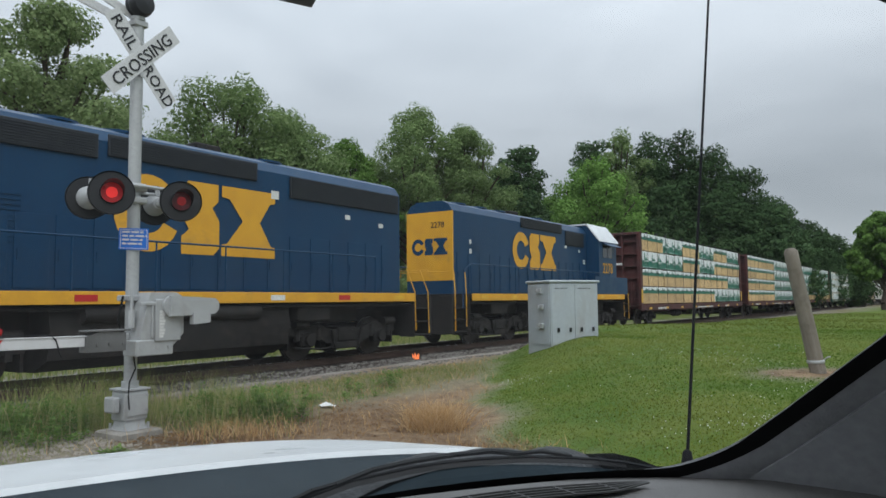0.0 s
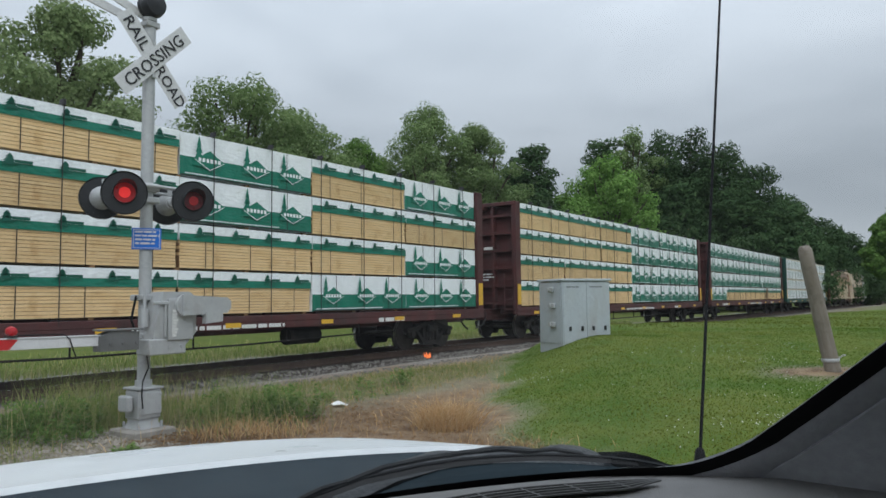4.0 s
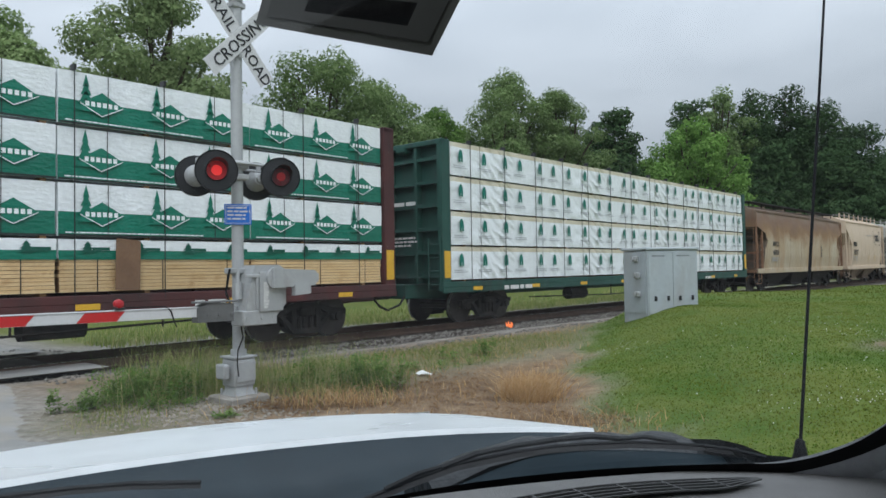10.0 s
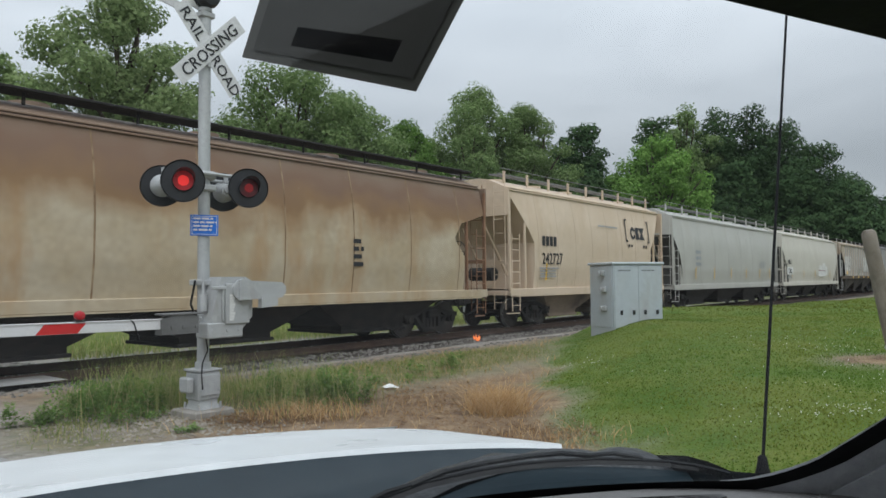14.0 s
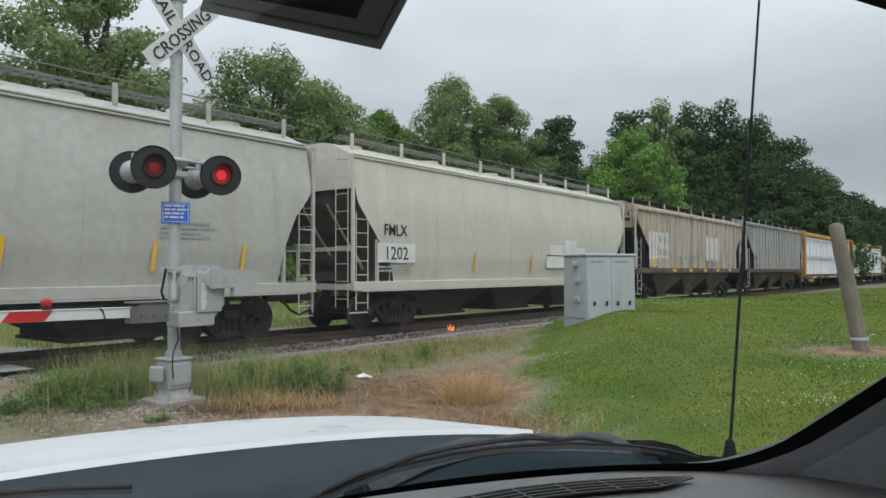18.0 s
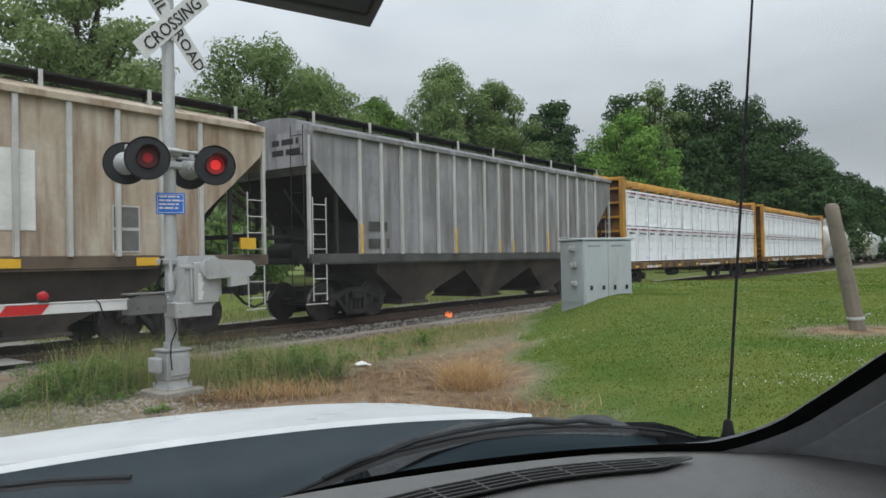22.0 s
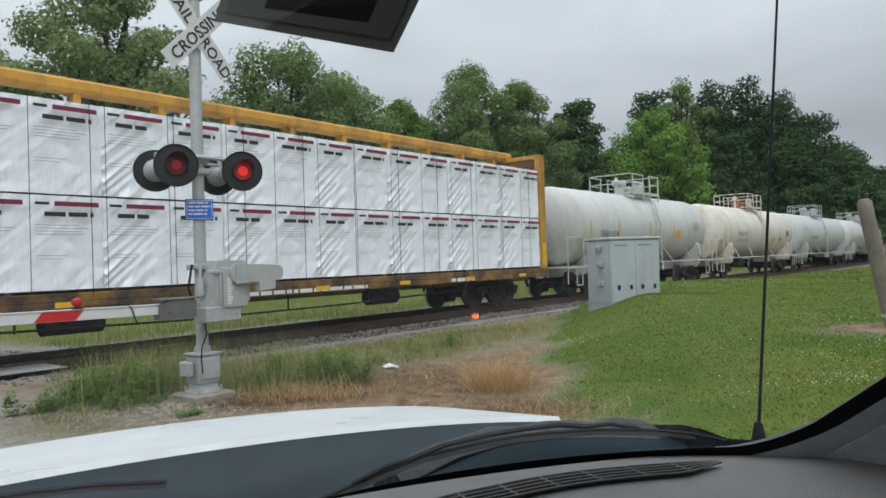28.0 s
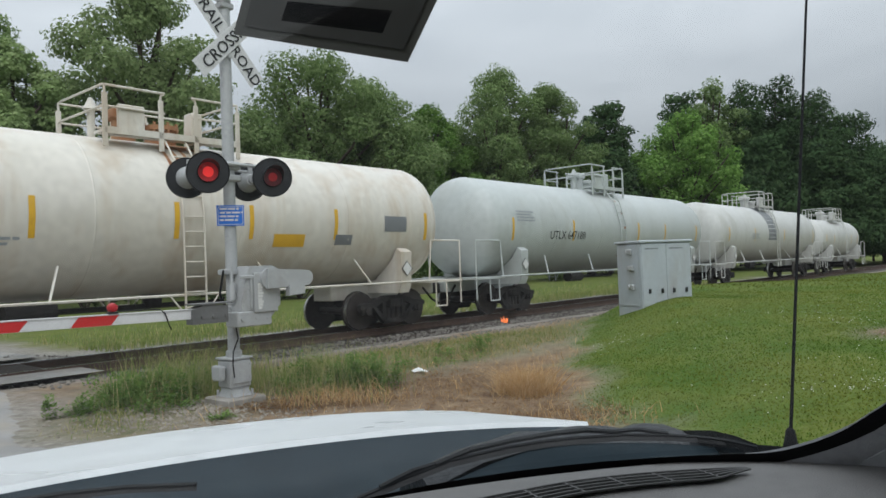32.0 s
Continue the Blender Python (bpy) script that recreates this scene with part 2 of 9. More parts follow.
HOP_TAN = mat("hopper_tan_rust_fallout", (0.46, 0.39, 0.285), (0.40, 0.315, 0.20), rough=0.7, scale=0.9, dirt=(0.34, 0.205, 0.095), dscale=0.9, streak=0.75, dlow=0.52, dhigh=0.74, bump=0.1, band=(((0.23, 0.135, 0.062), 2.55, 3.15), ((0.165, 0.098, 0.062), 3.0, 3.7), ((0.19, 0.135, 0.098), 3.8, 4.4)))
HOP_SEAM = mat("rusty_seam", (0.17, 0.10, 0.05), (0.36, 0.26, 0.16), rough=0.8, scale=1.5, stretch=(1, 1, 2))
HOP_TOPRUST = mat("hopper_brown_rust_band", (0.20, 0.10, 0.055), (0.27, 0.155, 0.09), rough=0.8, scale=1.1, dirt=(0.12, 0.06, 0.035), dscale=0.8)
HOP_CREAM = mat("hopper_cream_paint", (0.60, 0.485, 0.37), (0.545, 0.43, 0.315), rough=0.55, scale=0.8, dirt=(0.45, 0.33, 0.22), dscale=1.1, streak=0.85, dlow=0.5, dhigh=0.8, bump=0.06)
HOP_GREY = mat("hopper_pale_grey_paint", (0.435, 0.43, 0.40), (0.39, 0.385, 0.355), rough=0.5, scale=0.8, dirt=(0.32, 0.30, 0.26), dscale=1.3, streak=0.85, dlow=0.5, dhigh=0.85, bump=0.06)
HOP_WHITE = mat("hopper_off_white_paint", (0.55, 0.525, 0.465), (0.50, 0.475, 0.415), rough=0.5, scale=0.8, dirt=(0.40, 0.365, 0.30), dscale=1.3, streak=0.85, dlow=0.5, dhigh=0.85, bump=0.06)
HOP_RIB = mat("ribbed_hopper_rust_stained", (0.47, 0.415, 0.34), (0.38, 0.305, 0.225), rough=0.75, scale=1.2, dirt=(0.17, 0.10, 0.06), dscale=2.2, streak=0.9, dlow=0.46, dhigh=0.68)
HOP_RIBGREY = mat("ribbed_hopper_grey_dusty", (0.195, 0.195, 0.208), (0.31, 0.31, 0.325), rough=0.7, scale=1.0, dirt=(0.095, 0.08, 0.075), dscale=2.0, streak=0.9, dlow=0.43, dhigh=0.68)
RIB_PALE = mat("rib_pale_paint", (0.50, 0.50, 0.49), (0.41, 0.40, 0.38), rough=0.6, scale=2)
PATCH_WHITE = mat("fresh_paint_patch", (0.70, 0.70, 0.68), rough=0.5, scale=2)
TANK_WHITE = mat("tank_off_white_paint", (0.55, 0.555, 0.535), (0.495, 0.50, 0.48), rough=0.38, scale=0.7, dirt=(0.36, 0.35, 0.31), dscale=1.3, streak=0.85, dlow=0.48, dhigh=0.78, bump=0.04)
TANK_CREAM = mat("tank_cream_white_paint", (0.66, 0.63, 0.57), (0.60, 0.57, 0.50), rough=0.38, scale=0.7, dirt=(0.44, 0.35, 0.25), dscale=1.4, streak=0.88, dlow=0.48, dhigh=0.74, bump=0.04)
TANK_GREY = mat("tank_pale_grey_paint", (0.47, 0.50, 0.49), (0.43, 0.46, 0.45), rough=0.4, scale=0.7, dirt=(0.34, 0.34, 0.31), dscale=1.0, streak=0.8, dlow=0.52, dhigh=0.85, bump=0.04)
RUST = mat("rust_stain", (0.26, 0.115, 0.05), (0.38, 0.22, 0.12), rough=0.85, scale=3, streak=0.7)
GREY_BAND = mat("grey_paint_band", (0.16, 0.17, 0.18), (0.20, 0.21, 0.22), rough=0.6)
REFLECT_Y = mat("yellow_reflector_tape", (0.72, 0.42, 0.03), (0.62, 0.36, 0.03), rough=0.4, scale=4)
WALK_GREY = mat("roof_walk_grey", (0.15, 0.15, 0.145), (0.20, 0.195, 0.185), rough=0.7, metal=0.2, scale=4)
# end sheets: grime plus the deep shade of the car ends, both as colour
END_TAN = mat("grimy_shaded_tan_sheet", (0.135, 0.10, 0.07), (0.085, 0.062, 0.045), rough=0.85, scale=1.2, dirt=(0.045, 0.036, 0.03), dscale=1.5)
END_GREY = mat("grimy_shaded_grey_sheet", (0.085, 0.085, 0.08), (0.05, 0.05, 0.048), rough=0.85, scale=1.2, dirt=(0.03, 0.028, 0.026), dscale=1.5)
# outlet grime with the underside's shade mixed into the colour
BAY_DARK = mat("grimy_shaded_brown_outlet", (0.085, 0.068, 0.054), (0.04, 0.034, 0.029), rough=0.85, scale=0.9, dirt=(0.025, 0.022, 0.02), dscale=0.8, dlow=0.45, dhigh=0.65)
BAY_TAN = mat("grimy_tan_outlet", (0.26, 0.20, 0.145), (0.15, 0.115, 0.085), rough=0.85, scale=1.2, dirt=(0.07, 0.055, 0.045), dscale=1.3)
GALV = mat("galvanised_grey_paint", (0.42, 0.43, 0.43), (0.37, 0.38, 0.38), rough=0.5, metal=0.15, scale=3, dirt=(0.27, 0.26, 0.245), dscale=4, streak=0.6, dlow=0.55, dhigh=0.85, bump=0.08)
SIGN_WHITE = mat("white_sign_sheeting", (0.62, 0.62, 0.62), (0.57, 0.57, 0.57), rough=0.4, scale=5, bump=0.02)
SIGN_BLUE = mat("blue_sign_sheeting", (0.012, 0.15, 0.62), rough=0.4, bump=0)
LAMP_BLACK = mat("lamp_black_enamel", (0.014, 0.015, 0.017), rough=0.45, scale=6, bump=0.05)
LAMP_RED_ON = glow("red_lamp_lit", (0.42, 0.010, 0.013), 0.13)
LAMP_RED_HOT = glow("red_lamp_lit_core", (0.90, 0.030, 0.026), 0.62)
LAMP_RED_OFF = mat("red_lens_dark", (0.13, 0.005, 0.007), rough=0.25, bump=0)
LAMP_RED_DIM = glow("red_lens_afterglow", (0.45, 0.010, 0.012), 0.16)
ARM_RED = mat("red_reflective_stripe", (0.52, 0.018, 0.02), (0.46, 0.02, 0.02), rough=0.35, scale=5, bump=0.02)
CABINET = mat("signal_case_aluminium", (0.46, 0.50, 0.53), (0.42, 0.46, 0.49), rough=0.45, metal=0.25, scale=1.5, dirt=(0.36, 0.37, 0.37), dscale=2, streak=0.7, bump=0.03)
CONCRETE = mat("weathered_concrete", (0.30, 0.28, 0.25), (0.24, 0.22, 0.19), rough=0.9, scale=5, dirt=(0.16, 0.14, 0.11), dscale=4, bump=0.5, bscale=40)
POST_WOOD = mat("weathered_grey_post", (0.27, 0.235, 0.195), (0.20, 0.17, 0.135), rough=0.9, scale=2, stretch=(7, 7, 0.7), dirt=(0.13, 0.11, 0.085), dscale=3, bump=0.8, bscale=25)
RAIL_SIDE = mat("rail_rusty_side", (0.065, 0.042, 0.032), (0.09, 0.058, 0.042), rough=0.85, scale=3)
RAIL_TOP = mat("rail_polished_head", (0.5, 0.5, 0.5), rough=0.25, metal=0.9, scale=8, bump=0)
TIE_WOOD = mat("creosoted_tie", (0.045, 0.037, 0.030), (0.07, 0.058, 0.047), rough=0.9, scale=3, stretch=(1, 6, 6), bump=0.6, rand=0.2)
DARK_BALLAST = mat("dark_middle_ballast", (0.060, 0.047, 0.038), (0.034, 0.027, 0.023), rough=0.95, scale=14, dirt=(0.085, 0.068, 0.055), dscale=2.0, dlow=0.5, dhigh=0.8, bump=1.0, bscale=22)
BALLAST = mat("ballast_stone", (0.18, 0.165, 0.15), (0.10, 0.088, 0.08), rough=0.95, scale=14, dirt=(0.075, 0.062, 0.055), dscale=1.0, dlow=0.42, dhigh=0.7, bump=1.0, bscale=22)
STONE = mat("ballast_loose_stone", (0.22, 0.205, 0.185), (0.12, 0.108, 0.095), rough=0.95, scale=6)
ASPHALT = mat("old_asphalt", (0.31, 0.305, 0.295), (0.225, 0.22, 0.21), rough=0.9, scale=1.6, dirt=(0.33, 0.295, 0.24), dscale=0.9, dlow=0.45, dhigh=0.7, bump=0.6, bscale=60)
CAR_WHITE = mat("car_white_paint", (0.66, 0.685, 0.695), (0.64, 0.665, 0.675), rough=0.30, scale=0.8, bump=0, spec=0.25)
CAR_LUMP = mat("black_wiper_plastic", (0.003, 0.004, 0.005), (0.013, 0.016, 0.019), rough=0.42, scale=14, bump=0.6, bscale=30, spec=0.35)
CAR_BLACK = mat("black_weatherstrip", (0.008, 0.008, 0.009), rough=0.7, scale=8, bump=0.1, spec=0.15)
COWL = mat("cowl_grey_plastic", (0.010, 0.021, 0.028), (0.008, 0.017, 0.023), rough=0.40, scale=5, bump=0.1, bscale=90, spec=0.11)
DASH = mat("dash_grey_vinyl", (0.125, 0.122, 0.118), (0.112, 0.110, 0.107), rough=0.62, scale=3, bump=0.35, bscale=260)
TRIM_GREY = mat("pillar_trim_grey_cloth", (0.36, 0.365, 0.385), (0.33, 0.335, 0.355), rough=0.85, scale=6, bump=0.25, bscale=200)
TAG_GREY = mat("hang_tag_dark_card", (0.055, 0.055, 0.05), (0.065, 0.065, 0.06), rough=0.55, scale=4, bump=0)
TAG_EDGE = mat("hang_tag_pale_edge", (0.11, 0.11, 0.10), rough=0.5, bump=0)
RUBBER = mat("tyre_rubber", (0.02, 0.02, 0.021), rough=0.85, scale=8)
GLASS = pane_glass("clear_windscreen", (0.955, 0.97, 0.965), 0.55)
CAB_GLASS = mat("dark_cab_glass", (0.02, 0.03, 0.035), rough=0.08, bump=0, spec=0.6)
WHITE_ROOF = mat("white_cab_roof_paint", (0.72, 0.74, 0.76), rough=0.45, scale=2)

# ---- mesh builder ----


class MB:
    """Collects vertices and faces for one mesh; each face carries a material."""

    def __init__(self):
        self.v, self.f, self.m = [], [], []

    def face(self, idx, m=0):
        self.f.append(idx)
        self.m.append(m)

    def add(self, pts, faces, m=0):
        k = len(self.v)
        self.v += [tuple(p) for p in pts]
        for f in faces:
            self.face([k + i for i in f], m)

    def box(self, x0, x1, y0, y1, z0, z1, m=0, ch=0.0):
        if ch <= 0:
            p = [(x, y, z) for x in (x0, x1) for y in (y0, y1) for z in (z0, z1)]
            self.add(p, [(0, 1, 3, 2), (4, 6, 7, 5), (0, 4, 5, 1), (2, 3, 7, 6), (0, 2, 6, 4), (1, 5, 7, 3)], m)
            return
        c = ((x0 + x1) / 2, (y0 + y1) / 2, (z0 + z1) / 2)
        h = ((x1 - x0) / 2, (y1 - y0) / 2, (z1 - z0) / 2)
        ch = min(ch, *[0.45 * a for a in h])
        k = len(self.v)
        ids = {}
        for sx in (-1, 1):
            for sy in (-1, 1):
                for sz in (-1, 1):
                    for ax in range(3):
                        s = (sx, sy, sz)
                        ids[(sx, sy, sz, ax)] = len(self.v)
                        self.v.append(tuple(c[i] + s[i] * (h[i] if i == ax else h[i] - ch) for i in range(3)))
        for ax in range(3):
            o = [i for i in range(3) if i != ax]
            for s in (-1, 1):
                q = []
                for a, b in ((-1, -1), (1, -1), (1, 1), (-1, 1)):
                    key = [0, 0, 0]
                    key[ax], key[o[0]], key[o[1]] = s, a, b
                    q.append(ids[(*key, ax)])
                self.face(q, m)
        for ax in range(3):
            o = [i for i in range(3) if i != ax]
            for a in (-1, 1):
                for b in (-1, 1):
                    q = []
                    for s, ax2 in ((-1, o[0]), (1, o[0]), (1, o[1]), (-1, o[1])):
                        key = [0, 0, 0]
                        key[ax], key[o[0]], key[o[1]] = s, a, b
                        q.append(ids[(*key, ax2)])
                    self.face(q, m)
        for sx in (-1, 1):
            for sy in (-1, 1):
                for sz in (-1, 1):
                    self.face([ids[(sx, sy, sz, ax)] for ax in range(3)], m)

    def cyl(self, p0, p1, r, n=10, r1=None, m=0, caps=True):
        p0, p1 = Vector(p0), Vector(p1)
        d = (p1 - p0).normalized()
        a = d.orthogonal().normalized()
        b = d.cross(a)
        r1 = r if r1 is None else r1
        k = len(self.v)
        for p, rr in ((p0, r), (p1, r1)):
            for i in range(n):
                t = 2 * math.pi * i / n
                self.v.append(tuple(p + rr * (a * math.cos(t) + b * math.sin(t))))
        for i in range(n):
            j = (i + 1) % n
            self.face([k + i, k + j, k + n + j, k + n + i], m)
        if caps:
            self.face([k + i for i in range(n)][::-1], m)
            self.face([k + n + i for i in range(n)], m)

    def tube(self, pts, r, n=6, m=0):
        for a, b in zip(pts, pts[1:]):
            self.cyl(a, b, r, n, m=m)

    def prism(self, poly, axis, a0, a1, m=0):
        """poly: points in the plane of the other two axes (x: y,z; y: x,z; z: x,y)."""
        def at(p, a):
            return {"x": (a, p[0], p[1]), "y": (p[0], a, p[1]), "z": (p[0], p[1], a)}[axis]
        n = len(poly)
        self.add([at(p, a0) for p in poly] + [at(p, a1) for p in poly],
                 [tuple(range(n))[::-1], tuple(range(n, 2 * n))] + [(i, (i + 1) % n, n + (i + 1) % n, n + i) for i in range(n)], m)

    def loft(self, rings, m=0, caps=True, closed=True):
        n = len(rings[0])
        k = len(self.v)
        for r in rings:
            self.v += [tuple(p) for p in r]
        for i in range(len(rings) - 1):
            for j in range(n if closed else n - 1):
                j2 = (j + 1) % n
                self.face([k + i * n + j, k + i * n + j2, k + (i + 1) * n + j2, k + (i + 1) * n + j], m)
        if caps:
            self.face([k + j for j in range(n)][::-1], m)
            self.face([k + (len(rings) - 1) * n + j for j in range(n)], m)

    def lathe(self, prof, origin, axis, n=20, m=0):
        """prof: (radius, distance along axis)."""
        d = Vector(axis).normalized()
        a = d.orthogonal().normalized()
        b = d.cross(a)
        o = Vector(origin)
        rings = [[o + d * h + max(r, 1e-4) * (a * math.cos(2 * math.pi * i / n) + b * math.sin(2 * math.pi * i / n)) for i in range(n)] for r, h in prof]
        self.loft(rings, m)

    def mesh(self, name, mats, smooth=40):
        me = bpy.data.meshes.new(name)
        me.from_pydata(self.v, [], self.f)
        for x in mats:
            me.materials.append(x)
        me.polygons.foreach_set("material_index", self.m)
        if smooth:
            me.polygons.foreach_set("use_smooth", [True] * len(self.f))
            me.set_sharp_from_angle(angle=radians(smooth))
        me.update()
        return me


def part(name, mb, mats, parent=None, label="", smooth=40, at=None):
    """Links a builder (or a ready mesh) as one mesh object, under parent where given."""
    me = mb if isinstance(mb, bpy.types.Mesh) else mb.mesh(name, mats if isinstance(mats, (list, tuple)) else [mats], smooth)
    ob = new(name, me)
    if parent is not None:
        ob.parent = parent
    if at is not None:
        ob.matrix_basis = at
    return tagged(ob, label) if label else ob


def thing(name, label, category, group="", kind="", at=None):
    ob = tagged(new(name), label, category, group, kind)
    ob.empty_display_size = 0.3
    if at is not None:
        ob.matrix_basis = at
    return ob


def words(text, size, material, parent, at, name="lettering", squeeze=1.0, slant=0.0):
    """Flat letters in the built-in font, standing on their baseline's middle; local x to the right, local y up."""
    cu = bpy.data.curves.new(name, "FONT")
    cu.body, cu.size, cu.align_x, cu.extrude, cu.resolution_u, cu.offset = text, size, "CENTER", 0.003, 2, 0.004 * size
    tmp = bpy.data.objects.new(name, cu)
    me = bpy.data.meshes.new_from_object(tmp)
    bpy.data.objects.remove(tmp)
    bpy.data.curves.remove(cu)
    me.materials.clear()
    me.materials.append(material)
    for v in me.vertices:
        v.co.x = v.co.x * squeeze + slant * v.co.y
    return part(name, me, None, parent, at=at)


SIDE = lambda x, y, z, tilt=0: pose(x, y, z, 90 + tilt, 0, 0)  # letters on a face that looks towards -y

# ---- the line of the track: straight, then a very slight curve; u runs along it, v across ----
AZ, V0, U0, BEND = radians(34.3), 13.77, 15.75, 0.00027
TX, TY = math.sin(AZ), math.cos(AZ)
NX, NY = -math.cos(AZ), math.sin(AZ)
ZR = 0.085                # top of rail


def on_track(u, off=0.0):
    """Point of the track's centre line at u (off: to the far side) and its heading from the x axis."""
    s = max(u - U0, 0.0)
    th = BEND * s
    px = NX * V0 + TX * min(u, U0)
    py = NY * V0 + TY * min(u, U0)
    if s > 0:
        px += TX * math.sin(th) / BEND - NX * (1 - math.cos(th)) / BEND
        py += TY * math.sin(th) / BEND - NY * (1 - math.cos(th)) / BEND
    a = AZ + th
    return px - math.cos(a) * off, py + math.sin(a) * off, math.pi / 2 - a


def uv(x, y):
    return x * TX + y * TY, x * NX + y * NY


def xy(u, v):
    return u * TX + v * NX, u * TY + v * NY


def sstep(a, b, x):
    t = min(max((x - a) / (b - a), 0.0), 1.0)
    return t * t * (3 - 2 * t)


def bend_v(u):
    s = max(u - U0, 0.0)
    return -BEND * s * s / 2


def road_edge(v):
    """u of the road's ragged edge beside the signal."""
    return 2.9 + 0.58 * max(v - 8.0, 0.0) * (1 if v < 12 else 0) + (2.3 if v >= 12 else 0)


def mound_edge(y):
    """x of the foot of the mown bank at y."""
    return 0.35 + 0.10 * max(y - 11, 0) + 0.5 * sstep(8.5, 5.0, y)


def verge(u):
    """How far the lawn draws back from the track further along."""
    return 2.7 * sstep(17, 30, u) + 1.6 * sstep(26, 60, u)


def height(x, y):
    u, v = uv(x, y)
    v -= bend_v(min(u, 400))
    z = 0.02 * noise.noise((x * 0.5, y * 0.5, 3.1)) + 0.012 * noise.noise((x * 1.9, y * 1.9, 0.4))
    z += -0.17 * sstep(8.8, 11.0, v)
    bank = sstep(0.0, 2.6, x - mound_edge(y)) * sstep(12.3, 9.4, v + verge(u))
    top = 0.34 + 0.40 * sstep(8, 16, y) - 0.0070 * min(max(u - 20, 0), 70)
    z += bank * top * (0.9 + 0.1 * noise.noise((x * 0.2, y * 0.2, 9))) + bank * 0.17 * sstep(8.8, 11.0, v)
    if v > 17:
        z += 0.25 * sstep(22, 32, v) * (1 + noise.noise((x * 0.05, y * 0.05, 5)))
    # the road bed is level
    onroad = sstep(1.9, 0.0, u - road_edge(v)) * sstep(-7.5, -5.5, u) * sstep(0.5, 3.0, v)
    z = z * (1 - onroad) + (-0.03 + 0.07 * sstep(9, 12.3, v)) * onroad
    if abs(v - V0) < 2.1:
        z = min(z, -0.16)
    if v < 4.5:
        flat = sstep(3.0, 1.5, math.hypot(x - 0.1, (y + 0.5) * 0.6))
        z = z * (1 - flat) - 0.02 * flat
    return z


# ---- ground: one sheet to the horizon ----
def axis_steps(lo, hi, step, far):
    out, d = [lo + i * step for i in range(int(round((hi - lo) / step)) + 1)], step
    a, b = [], []
    p, q = lo, hi
    while q < far:
        d *= 1.17
        p, q = p - d, q + d
        a.append(p)
        b.append(q)
    return a[::-1] + out + b


GX, GY = axis_steps(-14, 20, 0.3, 2400), axis_steps(0, 32, 0.3, 2400)
gv, gc = [], []
for y in GY:
    for x in GX:
        u, v = uv(x, y)
        v -= bend_v(min(max(u, 0), 400))
        z = height(x, y) if abs(x) < 400 and abs(y) < 400 else 0.2
        gv.append((x, y, z))
        j = 0.55 * noise.noise((x * 0.9, y * 0.9, 1.7)) + 0.3 * noise.noise((x * 3.1, y * 3.1, 2.2))
        grass = sstep(-0.1, 0.7, x - mound_edge(y) + j) * sstep(11.6, 11.0, v + 0.5 * j + verge(u))
        grass = max(grass, (0.75 + 0.35 * j) * sstep(17.2, 18.6, v + j) * sstep(6.5, 8.5, u + j), 0.5 * sstep(22.5, 24.5, v + j))
        grass = max(grass, sstep(6, 3, v + j) * sstep(-9, -12, u))
        weeds = sstep(-0.4, 0.6, u - road_edge(v) + 0.6 * j) * sstep(11.4, 10.4, v + 0.6 * j) * (1 - grass)
        weeds *= sstep(6.4, 8.0, v + 1.2 * j)
        weeds = max(weeds, sstep(17.0, 18.4, v + j) * sstep(6.3, 8.3, u + j), sstep(22.5, 24.5, v + j))
        dry = (1 - grass) * (1 - weeds) * sstep(2.9, 4.6, u + j) * sstep(12.0, 11.0, v + j)
        bare = sstep(0.9, 0.35, math.hypot((x - 5.6) / 1.5, (y - 10.7) / 0.8) + 0.2 * j)
        grass *= 1 - bare
        gc.append((grass, weeds, max(dry, bare), 1.0))
nx = len(GX)
gf = [(r * nx + c, r * nx + c + 1, (r + 1) * nx + c + 1, (r + 1) * nx + c) for r in range(len(GY) - 1) for c in range(nx - 1)]
gm = bpy.data.meshes.new("ground")
gm.from_pydata(gv, [], gf)
att = gm.color_attributes.new("cover", "FLOAT_COLOR", "POINT")
att.data.foreach_set("color", [c for q in gc for c in q])
gm.polygons.foreach_set("use_smooth", [True] * len(gf))


